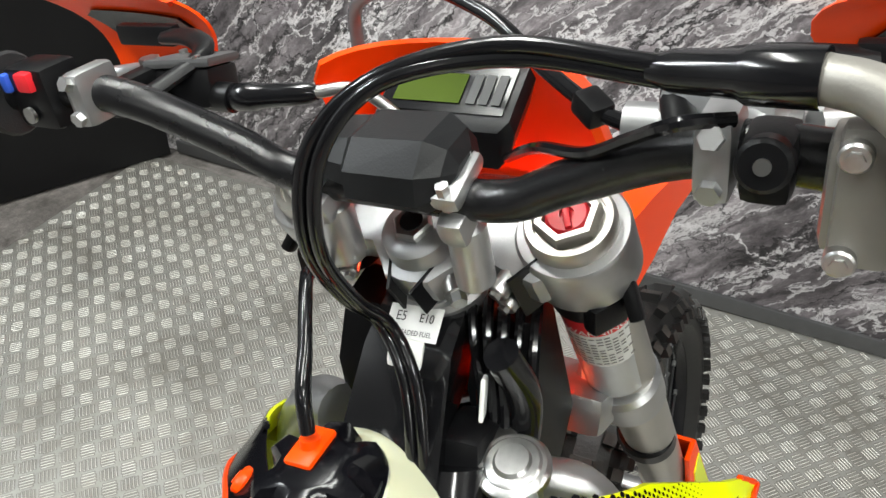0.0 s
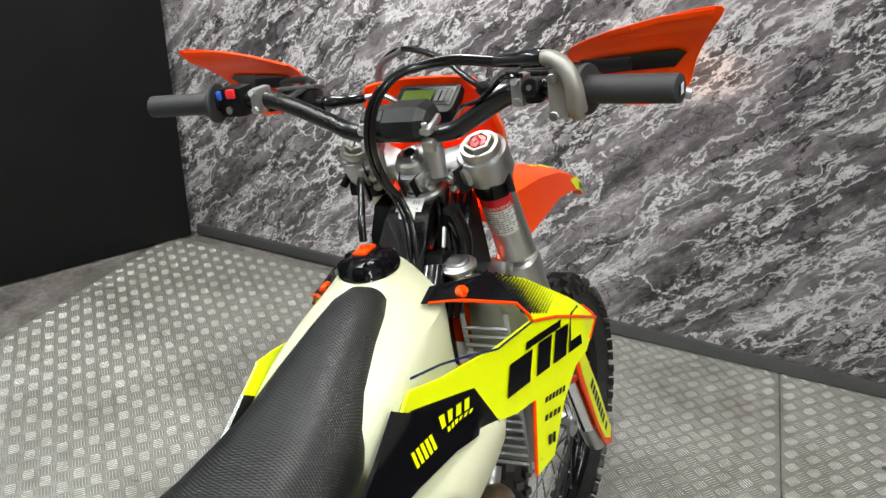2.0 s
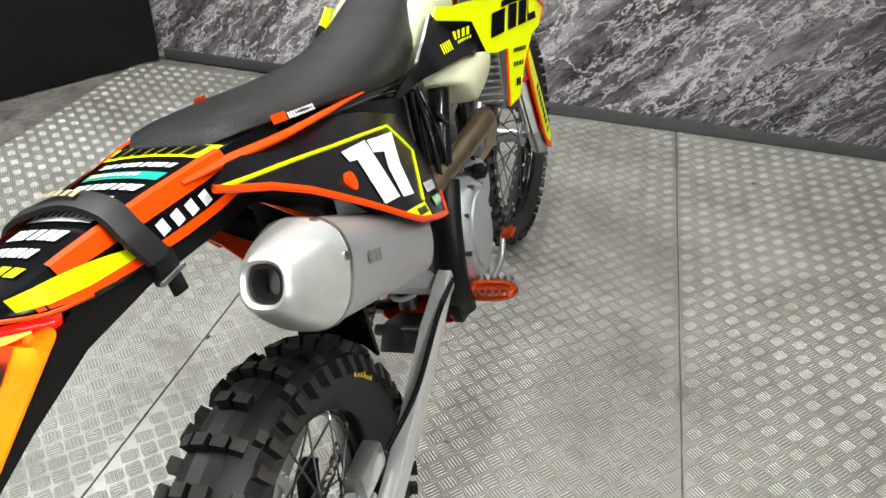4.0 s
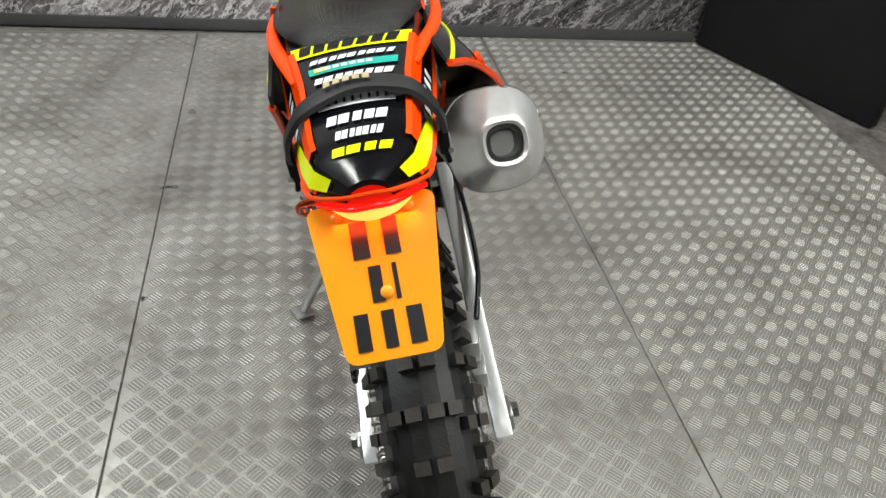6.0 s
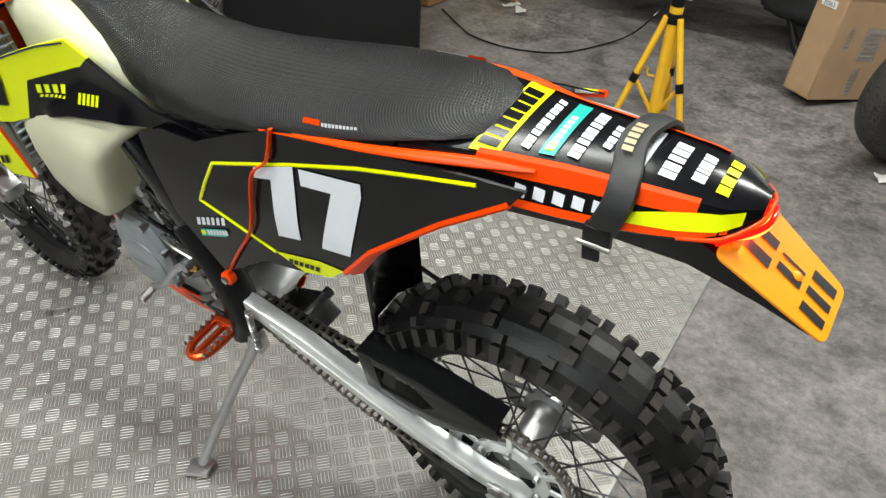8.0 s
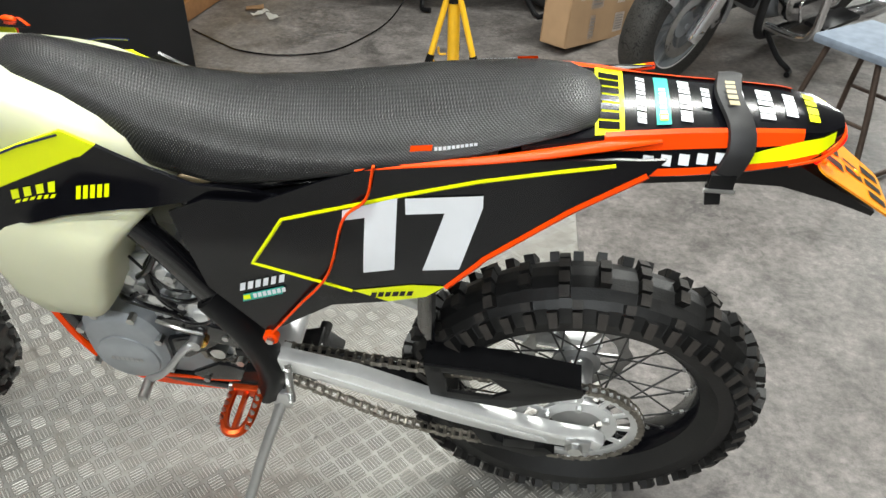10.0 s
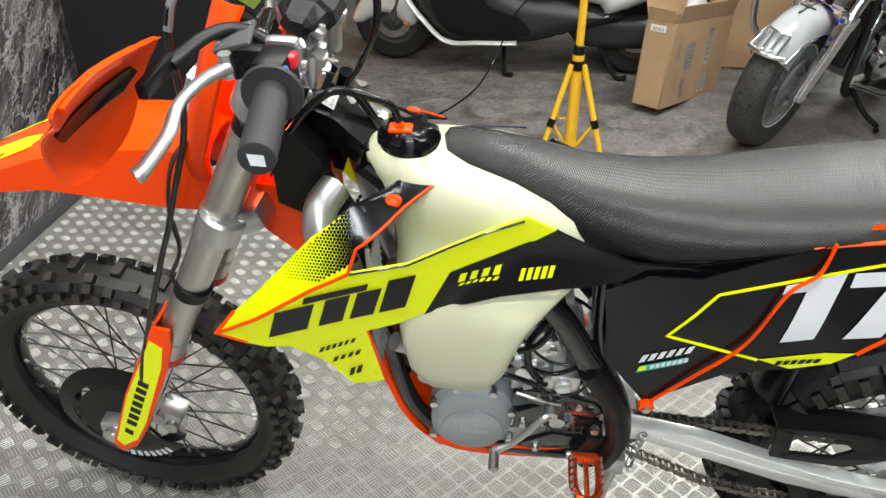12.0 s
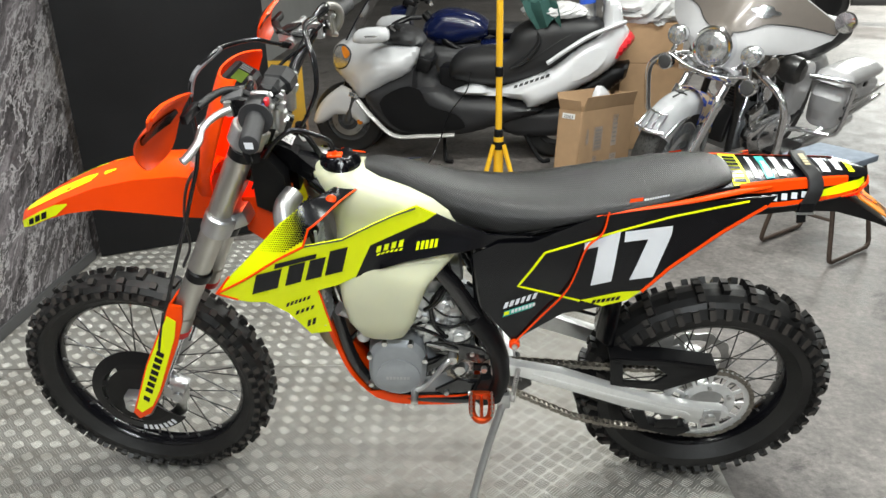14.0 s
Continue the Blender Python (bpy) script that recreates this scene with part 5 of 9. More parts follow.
for s in (1, -1):
    outline = SHROUD if s > 0 else [(x, z - (0.022 if 0.70 < x < 0.82 and z > 0.94 else 0.0)) for x, z in SHROUD]
    bk("radiator_shroud", shell(outline, y_shroud, 0.004, 0.015, s), YELLOW, "fluorescent yellow radiator shroud")
    bk("shroud_band", shell(BAND, y_shroud, 0.006, 0.015, s, 0.0015), GLOSSBLACK, "black graphic band on the shroud")
    bk("shroud_nose", shell(NOSE, y_shroud, 0.006, 0.015, s, 0.0015), GLOSSBLACK, "black graphic corner on the shroud")
    dots = bmesh.new()
    for i in range(26):
        for j in range(26):
            x, z = 0.985 + i * 0.0048 + (j % 2) * 0.0024, 0.885 + j * 0.0040
            f = (x - 0.985) / 0.115
            lim_top = 0.974 - (x - 1.0) * 0.80
            lim_low = 0.79 + (1.2 - x) * 0.55 + 0.004
            if f > 1 or z > lim_top - 0.004 or z < lim_low:
                continue
            r = 0.0027 * (1 - f) + 0.0003
            ring = [dots.verts.new((x + r * math.cos(a), s * (y_shroud(x + r * math.cos(a), z + r * math.sin(a)) + 0.0012), z + r * math.sin(a))) for a in (0, 1.05, 2.09, 3.14, 4.19, 5.24)]
            dots.faces.new(ring)
    bk("halftone", dots, GLOSSBLACK, "black halftone dots fading into yellow", smooth=False)
    bk("shroud_edge", line_on([(1.196, 0.787), (1.12, 0.832), (1.055, 0.868), (0.999, 0.892), (0.986, 0.928), (0.936, 0.959), (0.888, 0.988)], y_shroud, s, 0.0026), ORANGE, "orange edge of the shroud")
    bk("shroud_tip", line_on([(1.152, 0.771), (1.198, 0.786), (1.165, 0.826)], y_shroud, s, 0.003, -0.001), ORANGE, "orange edge of the shroud")
    bk("shroud_flap_edge", line_on([(0.982, 0.766), (0.960, 0.653)], y_shroud, s, 0.003, -0.002), ORANGE)
    bk("band_pinstripe", line_on([(0.998, 0.8915), (0.917, 0.897), (0.809, 0.944), (0.757, 0.960)], y_shroud, s, 0.0016), DARKBLUE)
    run = lambda u, ln, s=s: u if s > 0 else ln - u
    big = lambda u, v, s=s: (1.116 - run(u, 0.196, s), s * (y_shroud(1.116 - run(u, 0.196, s), 0.787 + v + run(u, 0.196, s) * 0.14) + 0.0030), 0.787 + v + run(u, 0.196, s) * 0.14)
    bk("maker_logo", bars([(-0.002, 0, 0.052, 0.048, 0.016), (0.052, 0.052, 0.140, 0.064, 0.004), (0.068, 0.0, 0.102, 0.050, 0.016), (0.112, 0.0, 0.146, 0.050, 0.016), (0.154, 0.0, 0.192, 0.062, 0.018)], big), GLOSSBLACK, "black maker's logo as plain slanted blocks", smooth=False)
    for tx, tz, ln_, hg, n_, mt in ((0.848, 0.853, 0.066, 0.016, 4, YELLOW), (0.848, 0.845, 0.060, 0.005, 6, YELLOW), (0.760, 0.860, 0.052, 0.018, 5, YELLOW), (1.054, 0.738, 0.055, 0.009, 6, GLOSSBLACK), (1.036, 0.714, 0.044, 0.009, 4, GLOSSBLACK), (1.014, 0.678, 0.022, 0.016, 2, GLOSSBLACK)):
        at = lambda u, v, s=s, tx=tx, tz=tz, ln_=ln_: (tx - run(u, ln_, s), s * (y_shroud(tx - run(u, ln_, s), tz + v + run(u, ln_, s) * 0.22) + 0.003), tz + v + run(u, ln_, s) * 0.22)
        bk("sponsor_logo", bars(logo_blocks(n_, ln_, hg, 0.004, 0.32, seed=n_), at), mt, "sponsor lettering as plain blocks", smooth=False)
    sy = y_shroud(0.94, 0.972)
    bk("shroud_screw", joined(cyl((0.94, s * (sy - 0.004), 0.970), (0.94, s * (sy + 0.005), 0.974), 0.0115, n=24, bevel=0.002), cyl((0.94, s * (sy + 0.004), 0.973), (0.94, s * (sy + 0.007), 0.975), 0.006, n=6)), ORANGE, "orange washer with hex screw")
    # radiator
    bk("radiator", rbox(0.030, 0.10, 0.25, 0.006, at=pose(1.010, s * 0.130, 0.785, 0, 12, 0)), ALU, "aluminium radiator core")
    louv = [rbox(0.004, 0.070, 0.006, 0.0, at=pose(0.972, s * 0.124, 0.660 + i * 0.0145, 0, -35, 0)) for i in range(17)]
    bk("radiator_louvres", joined(*louv, rbox(0.006, 0.006, 0.27, 0.001, at=pose(0.974, s * 0.090, 0.78)), rbox(0.006, 0.006, 0.27, 0.001, at=pose(0.974, s * 0.158, 0.78))), GREYCASE, "grey radiator louvres")
bk("radiator_tank", tube([(1.03, -0.145, 0.80), (1.035, -0.143, 0.88), (1.042, -0.115, 0.918), (1.03, -0.075, 0.928)], 0.020, n=16), ALU, "aluminium radiator header tank")
bk("radiator_tank", tube([(1.035, 0.150, 0.80), (1.04, 0.148, 0.90), (1.045, 0.120, 0.945), (1.03, 0.080, 0.960)], 0.024, n=16), ALU, "aluminium radiator header tank")
bk("radiator_cap", joined(cyl((1.003, -0.084, 0.972), (1.003, -0.084, 0.984), 0.027, n=32, bevel=0.003), lathe([(0.001, 0.989), (0.012, 0.989), (0.014, 0.986), (0.019, 0.986), (0.021, 0.984), (0.001, 0.983)], 28, 'Z', (1.003, -0.084, 0)), rbox(0.076, 0.020, 0.005, 0.0024, at=pose(1.003, -0.084, 0.979, 0, 0, 35)), cyl((1.003, -0.084, 0.93), (1.003, -0.084, 0.973), 0.018)), STEEL, "pressed steel radiator cap")


# side panels and number boards
def y_side(x, z):
    return 0.132 - 0.12 * max(0, z - 0.81) - 0.045 * max(0, 0.2 - x)


SIDE_L = [(0.632, 0.851), (0.574, 0.878), (0.499, 0.880), (0.41, 0.922), (0.335, 0.953), (0.16, 0.980), (0.034, 0.994), (-0.025, 0.998), (-0.006, 0.973), (0.080, 0.912), (0.189, 0.819), (0.242, 0.753), (0.327, 0.706), (0.416, 0.685), (0.529, 0.600), (0.609, 0.699)]
SIDE_R = [(0.525, 0.834), (0.345, 0.914), (0.239, 0.953), (0.12, 0.985), (0.030, 1.000), (-0.021, 0.998), (0.046, 0.962), (0.088, 0.932), (0.156, 0.873), (0.218, 0.818), (0.264, 0.782), (0.330, 0.745), (0.420, 0.700), (0.500, 0.658), (0.527, 0.664), (0.524, 0.720), (0.508, 0.790)]
STRIPE_L = [(0.034, 0.986), (0.199, 0.947), (0.469, 0.855), (0.527, 0.764), (0.381, 0.723)]
STRIPE_R = [(-0.010, 0.993), (0.142, 0.948), (0.402, 0.866), (0.444, 0.803), (0.380, 0.788), (0.324, 0.777)]
ONE_R = [(0.206, 0.919), (0.287, 0.896), (0.246, 0.829), (0.190, 0.850), (0.224, 0.898), (0.203, 0.906)]
SEVEN_R = [(0.292, 0.893), (0.401, 0.857), (0.337, 0.833), (0.300, 0.802), (0.255, 0.823), (0.284, 0.853), (0.314, 0.864), (0.280, 0.880)]


def y_side_right(x, z):
    """The right panel stands out over the muffler."""
    x, z = min(x, 0.54), z + 0.010
    return 0.306 - 0.857 * x + 0.628 * z + 0.709 * x * z - 0.062 * x * x - 0.824 * z * z


for s in (1, -1):
    ys = y_side if s > 0 else y_side_right
    SIDE = SIDE_L if s > 0 else SIDE_R
    STRIPE = STRIPE_L if s > 0 else STRIPE_R
    bk("side_panel", shell(SIDE, ys, 0.004, 0.02, s), GLOSSBLACK, "gloss black side number panel")
    bk("panel_stripe", line_on(STRIPE, ys, s, 0.0030, 0.0), YELLOW, "yellow pinstripe on the panel")
    if s > 0:
        bk("panel_corner", shell([(0.381, 0.725), (0.327, 0.708), (0.271, 0.727), (0.243, 0.755), (0.29, 0.750)], ys, 0, 0.02, s, 0.0015), YELLOW, "yellow corner graphic")
    else:
        bk("panel_corner", shell([(0.324, 0.775), (0.316, 0.755), (0.268, 0.783), (0.226, 0.816), (0.278, 0.795)], ys, 0, 0.02, s, 0.0015), YELLOW, "yellow corner graphic")
    bk("panel_edge", line_on([(-0.006, 0.975), (0.080, 0.912), (0.189, 0.819), (0.242, 0.752)] if s > 0 else [(-0.021, 0.996), (0.046, 0.961), (0.088, 0.931)], ys, s, 0.0048, -0.001), ORANGE, "orange lower edge of the panel")
    if s < 0:
        bk("panel_edge", line_on([(0.088, 0.931), (0.156, 0.872), (0.218, 0.817), (0.264, 0.781), (0.330, 0.744), (0.420, 0.699), (0.500, 0.657), (0.527, 0.663), (0.525, 0.685)], ys, s, 0.0048, -0.001), ORANGE, "orange lower edge of the panel")
        bk("panel_plug", cyl((0.165, -(ys(0.165, 0.897) - 0.002), 0.897), (0.166, -(ys(0.165, 0.897) + 0.004), 0.899), 0.0125, n=24), ORANGE, "orange panel plug")
    ONE = [(0.000, 0.095), (0.002, 0.112), (0.078, 0.128), (0.068, 0.0), (0.022, -0.005), (0.032, 0.098)]
    SEVEN = [(0.088, 0.100), (0.088, 0.126), (0.190, 0.126), (0.190, 0.106), (0.160, 0.0), (0.108, -0.002), (0.140, 0.100)]
    for digit in (ONE, SEVEN) if s > 0 else (ONE_R, SEVEN_R):
        pts = [(0.383 - u, 0.779 + v + (u - 0.06) * 0.17) for u, v in digit] if s > 0 else digit
        bk("race_number", shell(pts, ys, 0, 0.02, s, 0.0022), WHITE, "white race number digit")
    for tz, n_, mt in ((0.699, 6, WHITE), (0.674, 1, TEAL)):
        if s > 0:
            at = lambda u, v, tz=tz: (0.558 - u, y_side(0.558 - u, tz + v + u * 0.42) + 0.002, tz + v + u * 0.42)
        else:
            at = lambda u, v, tz=tz: (0.372 + u * 1.15, -(y_side_right(0.372 + u * 1.15, tz + 0.066 + v - u * 0.50) + 0.002), tz + 0.066 + v - u * 0.50)
        bk("sponsor_logo", bars(logo_blocks(n_, 0.078, 0.016, 0.004, 0.3 if n_ > 1 else 0.0, seed=n_), at), mt, "sponsor lettering as plain blocks", smooth=False)
        if mt is TEAL:
            at2 = lambda u, v, at=at: tuple(Vector(at(u, v)) + Vector((0, 0.0008 * s, 0)))
            bk("sponsor_logo", bars([(0.020 + i * 0.008, 0.004, 0.026 + i * 0.008, 0.014) for i in range(7)], at2), WHITE, "sponsor lettering as plain blocks", smooth=False)
            bk("sponsor_badge", bars([(0.003, 0.004, 0.015, 0.014)], at2), YELLOW, "yellow badge", smooth=False)
    at = lambda u, v, s=s, ys=ys: (0.354 - u, ys(0.354 - u, 0.716 + v + u * 0.2) + 0.0035, 0.716 + v + u * 0.2) if s > 0 else (0.262 + u * 0.7, -(ys(0.262 + u * 0.7, 0.788 + v - u * 0.30) + 0.0035), 0.788 + v - u * 0.30)
    bk("sponsor_logo", bars(logo_blocks(6, 0.065, 0.010, 0.003, seed=9), at), GLOSSBLACK, "sponsor lettering as plain blocks", smooth=False)
bk("orange_strap", tube([(0.334, y_side(0.334, 0.956) + 0.002, 0.956), (0.346, y_side(0.346, 0.908) + 0.008, 0.908), (0.379, y_side(0.379, 0.872) + 0.010, 0.872), (0.412, 0.140, 0.764), (0.468, 0.140, 0.682), (0.522, 0.136, 0.603)], 0.0042, n=8, flat=0.5), ORANGE, "orange strap across the side panel")
bk("strap_bolt", joined(cyl((0.524, 0.128, 0.594), (0.524, 0.143, 0.594), 0.013, n=24, bevel=0.002)), ORANGE, "orange washer")
bk("strap_bolt", cyl((0.524, 0.142, 0.594), (0.524, 0.148, 0.594), 0.007, n=6), STEEL)

# tail
TAIL = ((0.15, 0.084, 1.002, 0.965, 0.100), (0.08, 0.078, 1.008, 0.962, 0.094), (0.02, 0.068, 1.013, 0.958, 0.088), (-0.05, 0.058, 1.016, 0.960, 0.080), (-0.12, 0.052, 1.018, 0.966, 0.072), (-0.175, 0.047, 1.018, 0.974, 0.064), (-0.215, 0.040, 1.015, 0.984, 0.054), (-0.246, 0.016, 1.009, 0.994, 0.022))


def tail_at(x):
    for a, b in zip(TAIL, TAIL[1:]):
        if b[0] <= x <= a[0]:
            f = (a[0] - x) / (a[0] - b[0])
            return [p + (q - p) * f for p, q in zip(a, b)]
    return TAIL[0] if x > TAIL[0][0] else TAIL[-1]


def tail_pt(x, v, lift=0.0):
    """v runs across: -1 to 1 on top, out to 2 down each flank."""
    _, w, zt, zb, wb = tail_at(x)
    s, a = math.copysign(1, v), abs(v)
    if a <= 1:
        return (x, s * w * a, zt + lift - 0.005 * a * a)
    f = a - 1
    return (x, s * (w + (wb - w) * f + lift * 0.8), zt - 0.005 + (zb - zt + 0.005) * f + lift * 0.5)


trs = []
for x, *_ in TAIL:
    top = [tail_pt(x, v) for v in (-2, -1.5, -1.02, -1, -0.6, -0.2, 0.2, 0.6, 1, 1.02, 1.5, 2)]
    trs.append(top + [(px_, py_ * 0.94, pz_ - 0.006) for px_, py_, pz_ in reversed(top)])
bk("tail_fender", loft(trs), GLOSSBLACK, "gloss black rear fender with sponsor graphics")


def tail_strip(x0, x1, v0, v1, lift=0.0015, n=12, skew=0.0, wedge=False):
    """A strip on the tail between two lengths and two places across; a wedge opens from its outer edge."""
    bm = bmesh.new()
    rows = []
    for i in range(n + 1):
        x = x0 + (x1 - x0) * i / n
        va = v1 + (v0 - v1) * max(0.04, i / n) ** 0.7 if wedge else v0
        rows.append([bm.verts.new(tail_pt(x, va + (v1 - va) * j / 6 + skew * i / n, lift)) for j in range(7)])
    for a, b in zip(rows, rows[1:]):
        for j in range(6):
            bm.faces.new((a[j], a[j + 1], b[j + 1], b[j]))
    return bm


bk("tail_label", tail_strip(0.062, 0.026, -0.98, 0.98), YELLOW, "yellow sponsor label across the tail")
bk("label_lettering", joined(*[tail_strip(0.058, 0.032, -0.8 + i * 0.24, -0.61 + i * 0.24, 0.0025, 2, 0.06) for i in range(7)]), GLOSSBLACK, "black lettering as plain blocks", smooth=False)
for x0, x1, v0, v1, n_, mt in ((0.010, -0.001, -0.75, 0.75, 9, WHITE), (-0.013, -0.031, -0.8, 0.8, 1, TEAL), (-0.043, -0.057, -0.75, 0.75, 8, WHITE), (-0.071, -0.081, -0.5, 0.3, 4, WHITE), (-0.099, -0.123, -0.75, 0.75, 1, WHITE), (-0.139, -0.157, -0.6, 0.65, 5, WHITE), (-0.171, -0.185, -0.5, 0.5, 7, WHITE), (-0.198, -0.211, -0.7, 0.7, 4, YELLOW)):
    w = (v1 - v0) / n_
    bk("sponsor_logo", joined(*[tail_strip(x0, x1, v0 + i * w, v0 + (i + (0.70 + 0.16 * ((i * 5 + n_) % 3) / 2 if n_ > 1 else 1.0)) * w, 0.002, 2, 0.05 if n_ > 1 else 0.0) for i in range(n_)]), mt, "sponsor lettering as plain blocks", smooth=False)
    if mt is TEAL:
        bk("sponsor_logo", joined(*[tail_strip(x0 - 0.005, x1 + 0.005, -0.35 + i * 0.15, -0.24 + i * 0.15, 0.003, 2) for i in range(7)]), WHITE, "sponsor lettering as plain blocks", smooth=False)
        bk("sponsor_badge", tail_strip(x0 - 0.004, x1 + 0.004, 0.5, 0.7, 0.003, 2), YELLOW, "yellow badge", smooth=False)
    if x0 == -0.099:
        bk("sponsor_logo", joined(*[tail_strip(x0 - 0.006, x1 + 0.006, -0.6 + i * 0.16, -0.55 + i * 0.16, 0.003, 2) for i in range(8)]), GLOSSBLACK, "sponsor lettering as plain blocks", smooth=False)
for s in (1, -1):
    bk("tail_edge", tail_strip(0.05, -0.190, s * 0.94, s * 1.38, 0.003, 20), ORANGE, "orange fender edge")
    bk("tail_edge", tail_strip(0.12, -0.222, s * 1.82, s * 2.0, 0.003, 16), ORANGE, "orange fender edge")
    bk("tail_corner", tail_strip(-0.095, -0.232, s * 1.12, s * 1.82, 0.0035, 14, wedge=True), YELLOW, "yellow fender corner graphic")
    bk("tail_lettering", joined(*[tail_strip(0.0 - i * 0.022, -0.013 - i * 0.022, s * 1.48, s * 1.74, 0.003, 2, s * 0.04) for i in range(6)]), WHITE, "white tyre-maker lettering as plain blocks", smooth=False)
    low = 0.0 if s > 0 else 0.006
    bk("seat_rail", tube([(0.36, s * 0.113, 0.944 - low), (0.22, s * 0.110 - low, 0.972 - low), (0.12, s * 0.098 - low, 0.989 - low), (0.05, s * 0.082 - low * 0.5, 0.997 - low * 0.3), (-0.02, s * 0.068, 1.003)], 0.01, n=12, flat=0.6, radii=[0.0025, 0.0065, 0.009, 0.0095, 0.004]), ORANGE, "orange grab edge under the seat")
bk("tail_rim", tube([(-0.178, 0.065, 0.975), (-0.219, 0.055, 0.984), (-0.246, 0.024, 0.994), (-0.250, 0.0, 0.997), (-0.246, -0.024, 0.994), (-0.219, -0.055, 0.984), (-0.178, -0.065, 0.975)], 0.0022, n=8, k=3), ORANGE, "orange rear rim of the fender")
bk("tail_lamp_lip", tube([(-0.214, 0.051, 0.972), (-0.248, 0.022, 0.983), (-0.254, 0.0, 0.986), (-0.248, -0.022, 0.983), (-0.214, -0.051, 0.972)], 0.0030, n=10, k=4), REDLENS, "lit red lip of the tail lamp")
bk("lamp_bulb", tube([(-0.227, 0.036, 0.971), (-0.243, 0.019, 0.973), (-0.2495, 0.0, 0.975), (-0.243, -0.019, 0.973), (-0.227, -0.036, 0.971)], 0.0055, n=10, k=4, radii=[0.0015, 0.0048, 0.0062, 0.0048, 0.0015]), LAMPGLOW, "glowing bulb strip in the tail lamp")
bk("tail_lamp", loft([[(x, y, z) for y, z in ((-w, zt), (w, zt), (w * 0.8, zb), (-w * 0.8, zb))] for x, w, zt, zb in ((-0.200, 0.050, 0.980, 0.958), (-0.220, 0.046, 0.982, 0.960), (-0.244, 0.020, 0.986, 0.966), (-0.249, 0.006, 0.986, 0.970))]), REDLENS, "lit red tail lamp under the fender")
bk("under_fender", loft([[(x, y, z) for y, z in ((-w, zt), (w, zt), (w * 0.9, zb), (-w * 0.9, zb))] for x, w, zt, zb in ((0.18, 0.080, 0.955, 0.91), (0.02, 0.070, 0.956, 0.922), (-0.10, 0.058, 0.962, 0.930), (-0.19, 0.045, 0.966, 0.920), (-0.27, 0.036, 0.914, 0.892), (-0.325, 0.030, 0.878, 0.868))]), BLACK, "black plastic under-fender and plate hanger")

# number plate, tilted back
PO, PD = Vector((-0.212, 0, 0.960)), Vector((-0.118, 0, -0.084)).normalized()
PN = Vector((PD.z, 0, -PD.x))
PN = PN if PN.z > 0 else -PN


def plate_at(u, v, lift=0.0):
    return tuple(PO + PD * v + Vector((0, 0.003 - u, 0)) + PN * (0.010 + lift))


def plate_outline(n=5):
    corners = [(-0.061, 0.0), (0.061, 0.0), (0.043, 0.150), (-0.043, 0.150)]
    out = []
    for i, (u, v) in enumerate(corners):
        a, b = Vector(corners[i - 1]), Vector(corners[(i + 1) % 4])
        c = Vector((u, v))
        p, q = c + (a - c).normalized() * 0.012, c + (b - c).normalized() * 0.012
        out += [p.lerp(c, t).lerp(c.lerp(q, t), t) for t in (k / n for k in range(n + 1))]
    return out


pl = bmesh.new()
face = pl.faces.new([pl.verts.new(plate_at(p.x, p.y)) for p in plate_outline()])
ex = bmesh.ops.extrude_face_region(pl, geom=[face])
bmesh.ops.translate(pl, verts=[g for g in ex["geom"] if isinstance(g, bmesh.types.BMVert)], vec=PN * 0.003)
plate = bk("number_plate", pl, PLATEYELLOW, "yellow rear number plate with black characters as bars")
for u0, v0, w, h in ((-0.026, 0.020, 0.022, 0.036), (0.004, 0.020, 0.020, 0.036), (-0.014, 0.064, 0.016, 0.034), (0.009, 0.064, 0.006, 0.034), (-0.034, 0.106, 0.018, 0.034), (-0.009, 0.106, 0.016, 0.034), (0.013, 0.106, 0.020, 0.034)):
    part("plate_character", fitted(bars([(u0 + w * 0.14, v0, u0 + w * 0.86, v0 + h)], lambda u, v: plate_at(u, v, 0.0042))), PLATEBLACK, plate, "", None, False)
for u, v in ((-0.032, 0.012), (0.034, 0.012), (0.002, 0.090)):
    part("plate_screw", lathe([(0.0001, 0.004), (0.004, 0.0036), (0.006, 0.002), (0.006, 0.0)], 16, "Z"), PLATEYELLOW, plate, "", Matrix.Translation(Vector(plate_at(u, v, 0.003)) - Vector((0.012, 0, 0))) @ PN.to_track_quat("Z", "Y").to_matrix().to_4x4())

# grab strap round the tail
sx = -0.105
strap_pts = [(sx + 0.002, 0.080, 0.962), (sx - 0.004, 0.079, 0.980), (sx - 0.010, 0.071, 1.000), (sx - 0.008, 0.050, 1.020), (sx + 0.004, 0.0, 1.030), (sx - 0.004, -0.050, 1.024), (sx - 0.010, -0.072, 1.004), (sx - 0.006, -0.080, 0.984), (sx + 0.002, -0.082, 0.966)]
line = spline(strap_pts, 6)
srg = []
for i, p in enumerate(line):
    d = (line[min(i + 1, len(line) - 1)] - line[max(i - 1, 0)]).normalized()
    nrm = d.cross(Vector((1, 0, 0))).normalized()
    srg.append([tuple(p + Vector((w, 0, 0)) + nrm * t) for w, t in ((-0.017, -0.002), (-0.015, 0.003), (0, 0.005), (0.015, 0.003), (0.017, -0.002), (0.0, -0.003))])
bk("grab_strap", loft(srg), VINYLBLACK, "black padded grab strap round the tail")
